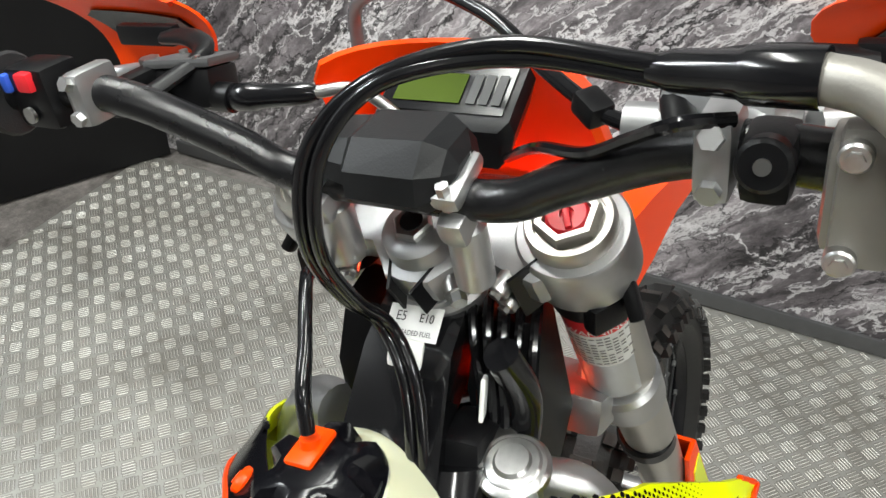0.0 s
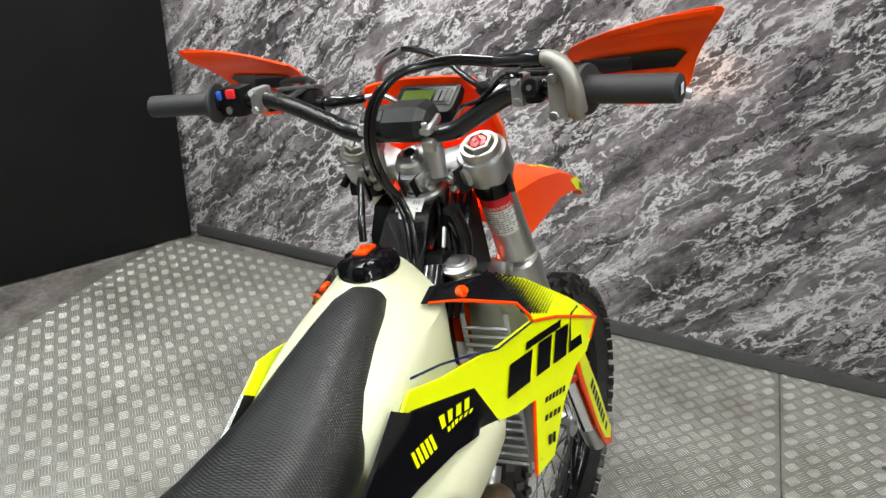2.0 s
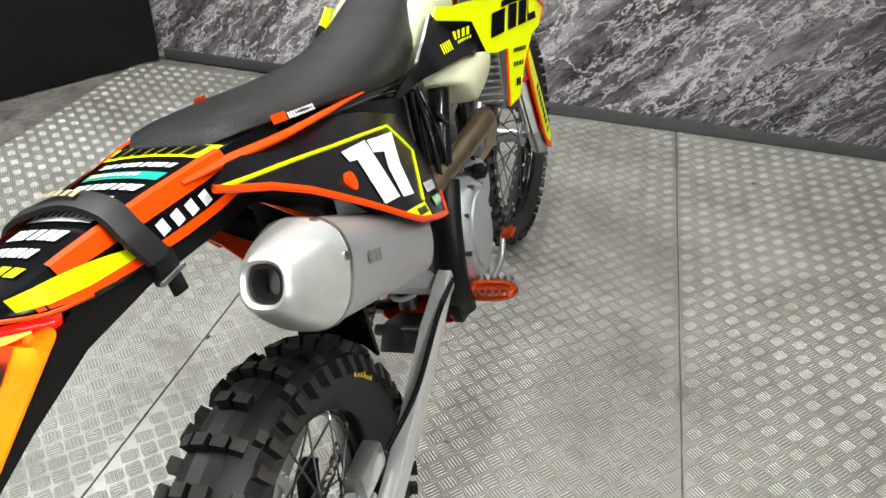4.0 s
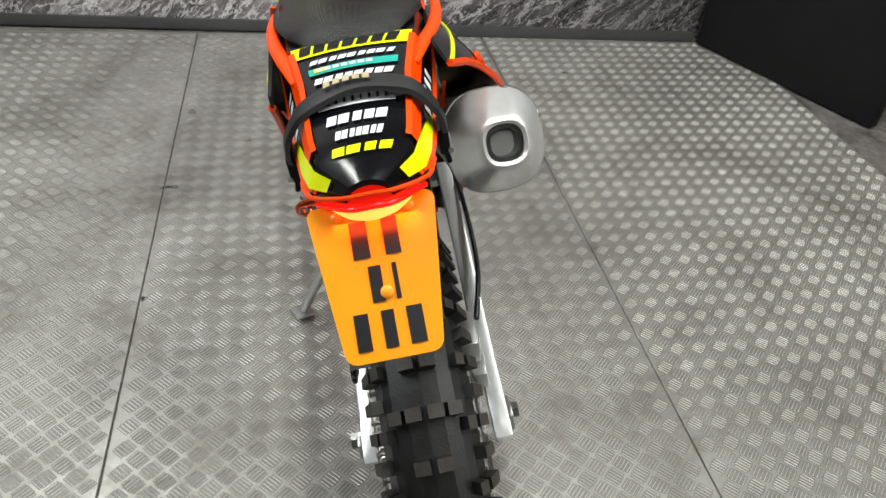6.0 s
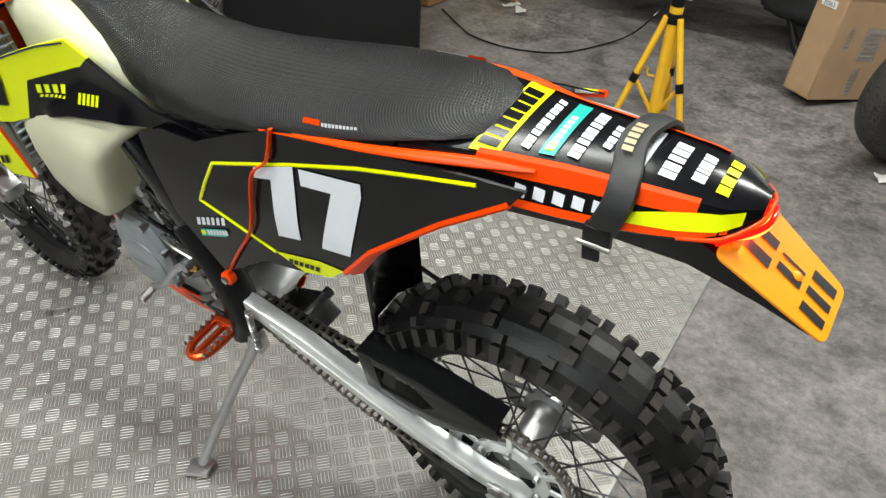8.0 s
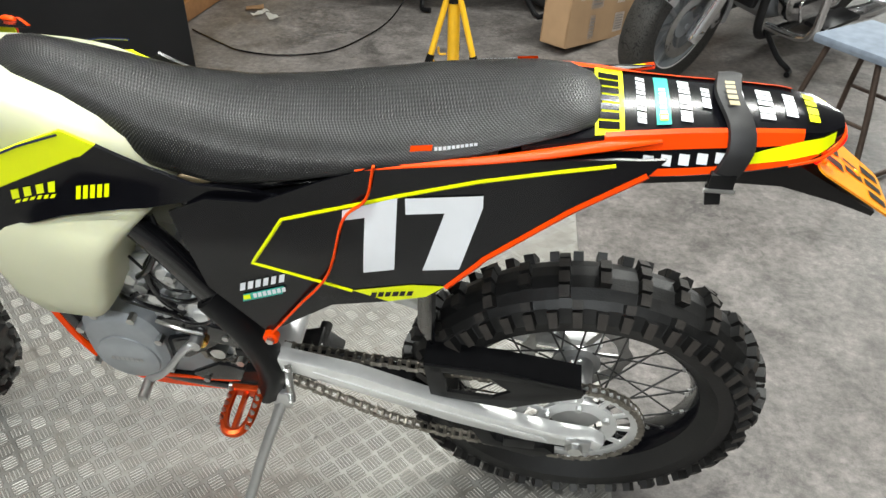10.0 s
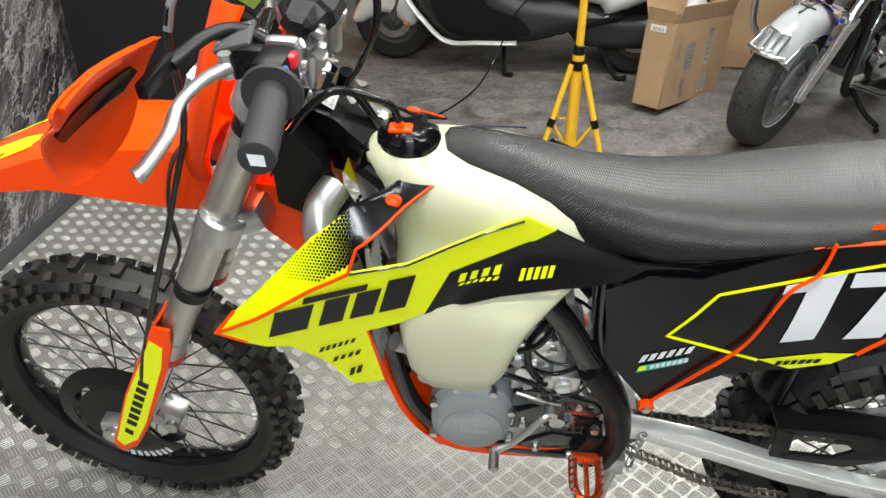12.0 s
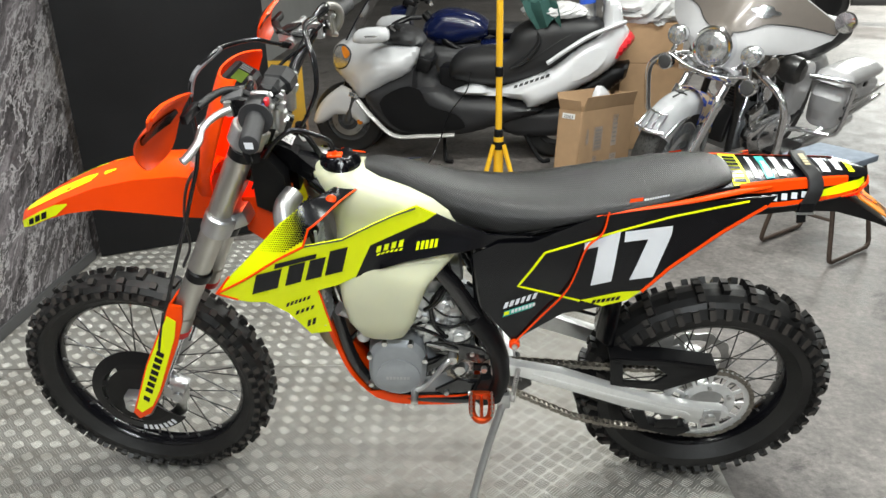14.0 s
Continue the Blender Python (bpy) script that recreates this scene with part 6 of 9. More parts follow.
for s in (1, -1):
    bk("strap_buckle", joined(rbox(0.032, 0.012, 0.030, 0.003, at=(sx + 0.004, s * 0.080, 0.954)), rbox(0.020, 0.006, 0.030, 0.002, at=pose(sx + 0.010, s * 0.081, 0.934, 12 * s, 8, 0))), BLACK, "black strap end and buckle")
    bk("buckle_pin", cyl((sx - 0.014, s * 0.086, 0.944), (sx + 0.024, s * 0.086, 0.944), 0.003, n=8), STEEL)
bk("strap_lettering", bars([(-0.030 + i * 0.010, -0.006, -0.023 + i * 0.010, 0.006) for i in range(5)], lambda u, v: (sx + 0.004 - v - 3 * u * u, -u, 1.0386 - 3.5 * u * u)), mat("faded_gold_print", (0.45, 0.38, 0.22), 0.5), "faded gold lettering as plain bars", smooth=False)

for s in (1, -1):
    bk("inner_panel", shell([(0.30, 0.712), (0.235, 0.775), (0.150, 0.860), (0.055, 0.935), (0.128, 0.868), (0.205, 0.778), (0.245, 0.715), (0.27, 0.694)], lambda x, z: 0.104 - 0.10 * max(0, 0.80 - z), 0.004, 0.02, s), ORANGE, "orange inner panel below the number board")

# frame
for s in (1, -1):
    bk("frame_spar", tube([(0.99, 0.045 * s, 0.985), (0.90, 0.062 * s, 0.91), (0.80, 0.085 * s, 0.845), (0.71, 0.100 * s, 0.785), (0.635, 0.106 * s, 0.675), (0.572, 0.110 * s, 0.575), (0.548, 0.110 * s, 0.475), (0.568, 0.108 * s, 0.385)], 0.022, n=14), FRAMEBLK, "gloss black frame spar")
    bk("frame_cover", tube([(0.625, 0.107 * s, 0.655), (0.572, 0.112 * s, 0.575), (0.548, 0.113 * s, 0.475), (0.565, 0.112 * s, 0.40)], 0.034, n=14, flat=0.70), BLACK, "matt black frame protector")
    bk("frame_cradle", tube([(1.085, 0.0, 0.945), (1.03, 0.025 * s, 0.80), (0.975, 0.050 * s, 0.62), (0.935, 0.060 * s, 0.47), (0.87, 0.066 * s, 0.372), (0.78, 0.070 * s, 0.352), (0.64, 0.078 * s, 0.352), (0.57, 0.095 * s, 0.39)], 0.016, n=12), FRAMEBLK, "gloss black cradle tube")
    bk("subframe_tube", tube([(0.66, 0.085 * s, 0.835), (0.45, 0.092 * s, 0.905), (0.22, 0.090 * s, 0.955)], 0.011, n=10), FRAMEBLK)
    bk("subframe_tube", tube([(0.605, 0.090 * s, 0.62), (0.62, 0.085 * s, 0.74), (0.625, 0.080 * s, 0.85)], 0.013, n=10), FRAMEBLK)
    bk("peg_bracket", prism([(0.60, 0.46), (0.55, 0.47), (0.53, 0.42), (0.545, 0.375), (0.60, 0.365), (0.625, 0.40)], 0.100 * s, 0.122 * s, 0.004), BLACK)
    # foot peg: a toothed frame sticking outwards
    px0, pz0 = 0.598, 0.420
    peg = bk("foot_peg", joined(tube([(px0 - 0.024, s * 0.132, pz0), (px0 - 0.024, s * 0.185, pz0), (px0 - 0.016, s * 0.212, pz0), (px0, s * 0.221, pz0), (px0 + 0.016, s * 0.212, pz0), (px0 + 0.024, s * 0.185, pz0), (px0 + 0.024, s * 0.132, pz0)], 0.0085, n=8, k=4), rbox(0.056, 0.014, 0.022, 0.004, at=(px0, s * 0.134, pz0)), rbox(0.009, 0.080, 0.014, 0.003, at=(px0, s * 0.176, pz0 - 0.002))), ORANGE_ANOD, "orange anodised foot peg")
    for i in range(6):
        for dx in (-0.026, 0.026):
            part("tooth", cyl((px0 + dx, s * (0.140 + i * 0.0145), pz0 + 0.009), (px0 + dx, s * (0.140 + i * 0.0145), pz0 + 0.019), 0.005, 0.0015, n=6), STEEL, peg)
    bk("peg_pin", cyl((px0 - 0.035, s * 0.128, pz0), (px0 + 0.035, s * 0.128, pz0), 0.007, n=12), STEEL)
bk("steering_head", cyl(tuple(HEAD - AX * 0.085), tuple(HEAD + AX * 0.025), 0.034, n=28), FRAMEBLK)
bk("frame_spine", loft([[(x, y * w, z + dz) for y, dz in ((-1, 0), (1, 0), (0.8, -0.06), (-0.8, -0.06))] for x, z, w in ((1.085, 1.068, 0.034), (1.03, 1.045, 0.036), (0.97, 1.0, 0.042), (0.90, 0.93, 0.05))]), FRAMEBLK, "gloss black frame backbone")
lab = lambda u, v, k=0.0: (1.044 + v, -0.003 - u, 1.0545 + v * 0.62 + 0.0025 + k)
bk("fuel_label", bars([(-0.024, -0.011, 0.020, 0.011)], lab), LABELWHITE, "white fuel grade label", smooth=False)
bk("label_text", joined(words("E5", 0.009, lambda u, v: lab(u - 0.013, v + 0.003, 0.0006)), words("E10", 0.008, lambda u, v: lab(u + 0.008, v + 0.003, 0.0006)), words("UNLEADED FUEL", 0.0045, lambda u, v: lab(u - 0.002, v - 0.007, 0.0006))), PLATEBLACK, "black fuel grade lettering", smooth=False)
bk("airbox", loft([[(x, y * w, z) for y, z in ((-1, z0), (1, z0), (1, z1), (-1, z1))] for x, w, z0, z1 in ((0.60, 0.075, 0.66, 0.84), (0.48, 0.095, 0.64, 0.88), (0.34, 0.098, 0.74, 0.93), (0.22, 0.085, 0.86, 0.955))]), BLACK, "black plastic airbox")
bk("shock_spring", tube([(0.565 + 0.030 * math.cos(a) + 0.03 * (a / 50), 0.030 * math.sin(a), 0.42 + 0.26 * a / 50) for a in [i * 0.5 for i in range(101)]], 0.006, n=6, k=1), WHITE, "white rear shock spring")
bk("shock_body", cyl((0.56, 0, 0.40), (0.61, 0, 0.74), 0.020), DARKSTEEL)

# engine
bk("crankcase", loft([[(x, y * w, z) for x, z in oval(0.755, 0.465, rx, rz, 28, 3.2)] for y, w, rx, rz in ((-1, 0.098, 0.130, 0.105), (-0.8, 0.098, 0.140, 0.118), (0.55, 0.098, 0.140, 0.118), (0.75, 0.098, 0.118, 0.098))]), GREYCASE, "grey cast crankcase")
bk("ignition_cover", loft([[(x, y, z) for x, z in oval(0.815, 0.490, r * 0.88, r * 1.04, 36, 2.8)] for y, r in ((0.070, 0.086), (0.108, 0.084), (0.118, 0.074), (0.122, 0.068))]), GREYCASE, "grey ignition cover")
bk("cover_disc", lathe([(0.0001, 0.1275), (0.048, 0.1275), (0.052, 0.125), (0.056, 0.125), (0.058, 0.120)], 40, at=(0.812, 0, 0.470)), GREYCASE, "round raised disc on the cover")
bk("cover_lettering", bars(logo_blocks(7, 0.062, 0.009, 0.0, seed=4), lambda u, v: (0.843 - u, 0.1285, 0.467 + v)), ALU, "raised maker lettering as plain blocks", smooth=False)
for x, z in ((0.884, 0.53), (0.845, 0.572), (0.780, 0.570), (0.744, 0.52), (0.742, 0.44), (0.884, 0.44)):
    bk("cover_bolt", cyl((x, 0.105, z), (x, 0.122, z), 0.0075, n=6), STEEL)
bk("engine_mount", joined(prism([(0.745, 0.560), (0.71, 0.575), (0.60, 0.545), (0.575, 0.52), (0.60, 0.50), (0.72, 0.535)], 0.090, 0.104, 0.004), prism([(0.745, 0.500), (0.66, 0.535), (0.635, 0.525), (0.65, 0.50), (0.71, 0.455), (0.745, 0.45)], 0.088, 0.100, 0.004), prism([(0.66, 0.44), (0.58, 0.43), (0.57, 0.40), (0.70, 0.385), (0.72, 0.40)], 0.088, 0.100, 0.004)), FRAMEBLK, "gloss black sprocket guard and engine mount")
bk("pivot_bolt", joined(cyl((0.672, 0.10, 0.520), (0.672, 0.114, 0.520), 0.013, n=24, bevel=0.002), cyl((0.672, 0.112, 0.520), (0.672, 0.118, 0.520), 0.007, n=6)), mat("gold_bolt", (0.7, 0.45, 0.10), 0.25, metal=1.0), "gold pivot bolt")
front_sprocket = sprocket(13, 0.030, 0.082)
front_sprocket.transform(Matrix.Translation((0.655, 0, 0.468)))
bk("drive_sprocket", front_sprocket, STEEL, "steel drive sprocket")
bk("front_sprocket", cyl((0.655, 0.070, 0.468), (0.655, 0.096, 0.468), 0.014, n=20), STEEL)
bk("clutch_cover", loft([[(x, y, z) for x, z in oval(0.700, 0.500, r, r * 1.15, 36, 2.3)] for y, r in ((-0.095, 0.098), (-0.120, 0.096), (-0.138, 0.086), (-0.142, 0.078))]), GREYCASE, "grey cast clutch cover")
bk("clutch_disc", loft([[(x, y, z) for x, z in oval(0.700, 0.505, r, r * 1.15, 36, 2.2)] for y, r in ((-0.140, 0.070), (-0.146, 0.068), (-0.148, 0.062))]), GREYCASE, "raised clutch cover plate")
bk("water_pump", loft([[(x, y, z) for x, z in oval(0.800, 0.555, r, r, 28, 2.2)] for y, r in ((-0.095, 0.052), (-0.125, 0.050), (-0.134, 0.040))]), GREYCASE, "grey water pump cover")
for a in range(0, 360, 45):
    x, z = 0.700 + 0.088 * math.cos(radians(a)), 0.50 + 0.100 * math.sin(radians(a))
    bk("cover_bolt", cyl((x, -0.125, z), (x, -0.143, z), 0.006, n=6), STEEL)
bk("oil_filler", joined(cyl((0.765, -0.125, 0.60), (0.768, -0.15, 0.602), 0.016, n=16, bevel=0.003), rbox(0.026, 0.008, 0.006, 0.002, at=(0.768, -0.153, 0.602))), BLACK, "black oil filler cap")
bk("cylinder", loft([[(x, y, z) for x, y in oval(cx, 0, 0.075, 0.070, 28, 3.5)] for z, cx in ((0.55, 0.815), (0.60, 0.825), (0.69, 0.840))]), ALU, "cast cylinder")
bk("cylinder_head", loft([[(x, y, z) for x, y in oval(cx, 0, 0.085, 0.078, 28, 4.0)] for z, cx in ((0.69, 0.840), (0.72, 0.845), (0.78, 0.852))]), ALU, "cast cylinder head")
bk("cam_cover", loft([[(x, y, z) for x, y in oval(0.855, 0, rx, ry, 28, 3.5)] for z, rx, ry in ((0.78, 0.080, 0.074), (0.81, 0.078, 0.072), (0.822, 0.065, 0.060))]), BLACK, "black cam cover")
bk("throttle_body", joined(cyl((0.66, 0, 0.725), (0.78, 0, 0.70), 0.034, n=24), rbox(0.06, 0.11, 0.05, 0.01, at=(0.715, 0.01, 0.70))), ALU, "throttle body")
for pts, r, mt, lb in (([(0.70, 0.075, 0.72), (0.73, 0.095, 0.68), (0.72, 0.10, 0.62), (0.69, 0.095, 0.58)], 0.010, HOSE, "black breather hose"), ([(0.78, 0.09, 0.60), (0.74, 0.10, 0.63), (0.68, 0.10, 0.615), (0.62, 0.09, 0.64)], 0.007, HOSE, "black wire loom"),
                       ([(0.955, 0.10, 0.66), (0.925, 0.085, 0.635), (0.90, 0.06, 0.60)], 0.016, ALU, "silver coolant pipe"), ([(0.96, -0.10, 0.66), (0.93, -0.10, 0.63), (0.86, -0.11, 0.60)], 0.016, ALU, "silver coolant pipe"),
                       ([(0.63, -0.085, 0.86), (0.60, -0.112, 0.76), (0.585, -0.118, 0.66), (0.57, -0.115, 0.58)], 0.010, HOSE, "black hose"), ([(0.66, -0.08, 0.84), (0.63, -0.118, 0.74), (0.62, -0.122, 0.62)], 0.006, HOSE, "black cable"),
                       ([(0.69, 0.088, 0.80), (0.66, 0.118, 0.71), (0.60, 0.128, 0.60), (0.575, 0.12, 0.54)], 0.006, HOSE, "black cable")):
    bk("hose", tube(pts, r * (0.62 if mt is HOSE else 1.0), n=10), mt, lb)
for x, y, z, r in ((0.745, 0.098, 0.640, 0.020), (0.705, 0.092, 0.655, 0.014), (0.765, 0.086, 0.610, 0.012), (0.690, 0.094, 0.600, 0.012), (0.905, 0.07, 0.61, 0.018)):
    bk("engine_fitting", joined(cyl((x, y - 0.03, z), (x, y, z), r, n=18, bevel=0.003), cyl((x, y, z), (x, y + 0.008, z), r * 0.55, n=6)), ALU)
bk("starter_motor", cyl((0.905, -0.03, 0.60), (0.905, 0.075, 0.60), 0.026, n=24, bevel=0.004), GREYCASE, "starter motor")
bk("breather_cap", lathe([(0.001, 0.022), (0.013, 0.022), (0.017, 0.018), (0.017, 0.004), (0.012, 0.0)], 24, "Y", at=(0.900, 0.080, 0.575)), ALU)

# skid plate
spts = [(0.985, 0.575), (0.955, 0.49), (0.918, 0.405), (0.870, 0.345), (0.815, 0.322), (0.700, 0.320), (0.600, 0.330)]
srr = []
for i, p in enumerate(spline([(x, 0, z) for x, z in spts], 4)):
    a, b = (p, p)
    w = 0.055 + 0.030 * min(1, i / 10)
    n = Vector((0.6, 0, 0.8)) if p.x > 0.87 else Vector((0, 0, 1))
    srr.append([tuple(p + Vector((0, w * t, 0)) + n * lift) for t, lift in ((-1, 0.045), (-1, 0.012), (-0.85, 0), (0.85, 0), (1, 0.012), (1, 0.045), (0.96, 0.045), (0.96, 0.014), (0.84, 0.004), (-0.84, 0.004), (-0.96, 0.014), (-0.96, 0.045))])
bk("skid_plate", loft(srr), ORANGE, "orange plastic skid plate")

# controls low down
bk("shift_lever", joined(tube([(0.675, 0.118, 0.530), (0.695, 0.132, 0.520), (0.735, 0.145, 0.470), (0.768, 0.152, 0.452)], 0.0065, n=10, radii=[0.010, 0.007, 0.006, 0.008]), cyl((0.675, 0.10, 0.530), (0.675, 0.128, 0.530), 0.012, n=18)), ALU, "aluminium gear lever")
bk("shift_tip", cyl((0.768, 0.148, 0.450), (0.768, 0.188, 0.444), 0.0095, n=18, bevel=0.002), STEEL, "knurled gear lever tip")
bk("brake_pedal", tube([(0.60, -0.125, 0.405), (0.66, -0.150, 0.392), (0.74, -0.158, 0.395), (0.80, -0.155, 0.42)], 0.007, n=10), ALU, "aluminium rear brake pedal")
bk("brake_pedal_tip", joined(rbox(0.035, 0.030, 0.006, 0.002, at=(0.81, -0.165, 0.43)), *[cyl((0.797 + 0.009 * i, -0.172, 0.432), (0.797 + 0.009 * i, -0.172, 0.440), 0.003, n=6) for i in range(4)]), ORANGE_ANOD, "orange toothed brake pedal tip")
bk("side_stand", joined(tube([(0.540, 0.122, 0.385), (0.585, 0.190, 0.265), (0.640, 0.290, 0.092)], 0.0105, n=14, k=3), rbox(0.05, 0.045, 0.008, 0.003, at=pose(0.645, 0.300, 0.079, 13.5, 0, 25)), rbox(0.035, 0.03, 0.05, 0.006, at=(0.54, 0.118, 0.392))), ALU, "aluminium side stand, folded out")
bk("stand_spring", tube([(0.508 + 0.0055 * math.cos(a) + 0.0001 * a, 0.134 + 0.0055 * math.sin(a), 0.512 - 0.115 * a / 100) for a in [i * 0.55 for i in range(182)]], 0.0016, n=5, k=1), STEEL, "steel stand return spring")

# exhaust
bk("header_pipe", tube([(0.90, -0.025, 0.725), (0.965, -0.035, 0.700), (1.010, 0.000, 0.620), (1.000, 0.040, 0.545), (0.965, 0.000, 0.490), (0.945, -0.100, 0.580), (0.890, -0.130, 0.655), (0.800, -0.128, 0.665), (0.700, -0.118, 0.668), (0.58, -0.108, 0.672), (0.44, -0.120, 0.676), (0.33, -0.134, 0.708)], 0.020, n=16, radii=[0.018, 0.020, 0.021, 0.024, 0.024, 0.024, 0.026, 0.024, 0.022, 0.021, 0.021, 0.021]), HEADER, "bronze-tinted exhaust header pipe")
M0, M1 = Vector((0.315, -0.138, 0.706)), Vector((0.018, -0.150, 0.863))
MD = (M1 - M0).normalized()
MS = Vector((0, 1, 0))
MU = MD.cross(MS).normalized()


def muffler_ring(p, ry, rz):
    return [tuple(p + MS * c + MU * s_) for c, s_ in oval(0, 0, ry, rz, 32, 2.6)]


muf = bk("muffler", loft([muffler_ring(M0 + MD * d, ry, rz) for d, ry, rz in ((-0.012, 0.034, 0.034), (-0.004, 0.050, 0.050), (0.0, 0.053, 0.053), ((M1 - M0).length, 0.061, 0.063))]), MUFFLER, "satin aluminium muffler")
part("end_cap", fitted(loft([muffler_ring(M1 + MD * d, ry, rz) for d, ry, rz in ((0.0, 0.0620, 0.0640), (0.008, 0.0615, 0.0635), (0.048, 0.048, 0.049), (0.080, 0.034, 0.034), (0.088, 0.029, 0.029), (0.090, 0.026, 0.026), (0.086, 0.022, 0.022), (0.050, 0.021, 0.021))])), ALU_MATT, muf, "brushed steel muffler end cap")
part("tail_pipe", fitted(loft([muffler_ring(M1 + MD * d, r, r) for d, r in ((0.040, 0.0208), (0.082, 0.0208), (0.082, 0.0165), (0.042, 0.0165))])), DARKSTEEL, muf, "dark outlet pipe")
part("seam_band", fitted(loft([muffler_ring(M1 + MD * d, 0.0630, 0.0650) for d in (-0.004, 0.004)])), STEEL, muf)
for a in (200, 250, 150):
    q = M1 + MS * (0.0605 * math.cos(radians(a))) + MU * (0.0625 * math.sin(radians(a))) + MD * 0.008
    out = (MS * math.cos(radians(a)) + MU * math.sin(radians(a))).normalized()
    part("rivet", fitted(cyl(q - out * 0.002, q + out * 0.004, 0.005, n=12)), STEEL, muf)
part("maker_mark", fitted(bars(logo_blocks(3, 0.045, 0.016, 0.005, seed=7), lambda u, v: tuple(M1 - MD * (0.10 - u) + MS * -0.0610 + MU * (-0.004 - v)))), ALU, muf, "embossed maker mark as plain blocks", None, False)

# rear brake caliper, hose and lower links on the right
bk("rear_caliper", joined(rbox(0.085, 0.035, 0.050, 0.010, at=(0.105, -0.082, 0.425)), rbox(0.05, 0.03, 0.035, 0.006, at=(0.06, -0.088, 0.385))), ALU, "cast rear brake caliper")
bk("brake_hose", tube([(0.14, -0.105, 0.43), (0.25, -0.128, 0.46), (0.40, -0.130, 0.50), (0.52, -0.125, 0.50)], 0.005, n=8), HOSE, "black rear brake hose")
bk("inner_fairing", loft([[(x, y * w, z) for y, z in ((-1, z0), (1, z0), (1, z1), (-1, z1))] for x, w, z0, z1 in ((1.16, 0.050, 0.84, 0.93), (1.11, 0.072, 0.82, 0.945), (1.06, 0.080, 0.81, 0.92))]), ORANGE, "orange inner fairing between the radiators")
reg = bk("regulator", rbox(0.055, 0.030, 0.070, 0.005, at=pose(1.085, 0.050, 0.985, 0, -24, 0)), BLACK, "black finned voltage regulator")
for i in range(6):
    part("fin", fitted(rbox(0.004, 0.016, 0.066, 0.001, at=pose(1.062 + 0.0095 * i, 0.068, 0.977 + 0.004 * i, 0, -24, 0))), BLACK, reg)
bk("wire_loom", tube([(1.03, -0.075, 1.055), (1.045, -0.080, 1.00), (1.035, -0.072, 0.95), (1.01, -0.062, 0.93), (0.985, -0.052, 0.96)], 0.013, n=12), HOSE, "black sleeved wiring loom")
bk("loom_bracket", rbox(0.05, 0.035, 0.07, 0.006, at=pose(1.01, -0.045, 0.96, 0, 20, 0)), BLACK)
# black filler blocks, added to darken the pale gap beside the head
bk("filler_block", loft([[(x, y, z) for y, z in ((-0.088, z0), (-0.034, z0), (-0.034, z1), (-0.080, z1 + 0.006))] for x, z0, z1 in ((1.115, 0.93, 1.045), (1.075, 0.91, 1.04), (1.045, 0.90, 1.00))]), BLACK, "black filler block added beside the steering head")
bk("filler_block", loft([[(x, y, z) for y, z in ((0.088, z0), (0.034, z0), (0.034, z1), (0.080, z1 + 0.006))] for x, z0, z1 in ((1.115, 0.93, 1.045), (1.075, 0.91, 1.04), (1.045, 0.90, 1.00))]), BLACK, "black filler block added beside the steering head")
for k in range(5):
    bk("wire", tube([(1.10, -0.030 - 0.012 * k, 1.075 - 0.004 * k), (1.06, -0.040 - 0.011 * k, 1.05 - 0.006 * k), (1.035, -0.050 - 0.008 * k, 1.00 - 0.01 * k), (1.01, -0.046 - 0.009 * k, 0.94), (0.985, -0.040 - 0.010 * k, 0.90)], 0.0038 + 0.0006 * (k % 3), n=8), HOSE, "black wire bundle")
bk("spoke_tie", rbox(0.02, 0.004, 0.030, 0.002, at=pose(1.03, -0.055, 1.01, 10, 30, 20)), LABELWHITE, "small white tag")

# brackets, hoses and fasteners between tank and engine
for pts, r, mt, lb in (([(0.80, 0.085, 0.60), (0.775, 0.115, 0.625), (0.735, 0.118, 0.615), (0.70, 0.105, 0.585)], 0.008, HOSE, "black breather hose"), ([(0.745, 0.10, 0.665), (0.715, 0.112, 0.70), (0.69, 0.10, 0.745)], 0.009, HOSE, "black hose"),
                       ([(0.72, 0.105, 0.60), (0.68, 0.112, 0.575), (0.635, 0.115, 0.59), (0.61, 0.11, 0.64)], 0.005, HOSE, "black wire loom"), ([(0.755, 0.09, 0.70), (0.70, 0.108, 0.66), (0.655, 0.112, 0.655)], 0.004, HOSE, "black wire"),
                       ([(0.88, 0.05, 0.57), (0.915, 0.055, 0.56), (0.94, 0.05, 0.53)], 0.010, HOSE, "black hose"), ([(0.64, -0.10, 0.60), (0.60, -0.125, 0.55), (0.56, -0.128, 0.50)], 0.006, HOSE, "black brake hose"),
                       ([(0.76, -0.10, 0.70), (0.70, -0.12, 0.73), (0.64, -0.115, 0.79)], 0.008, HOSE, "black hose"), ([(0.84, -0.09, 0.62), (0.80, -0.12, 0.60), (0.74, -0.118, 0.62)], 0.007, HOSE, "black hose")):
    bk("hose", tube(pts, r * (0.62 if mt is HOSE else 1.0), n=10), mt, lb)
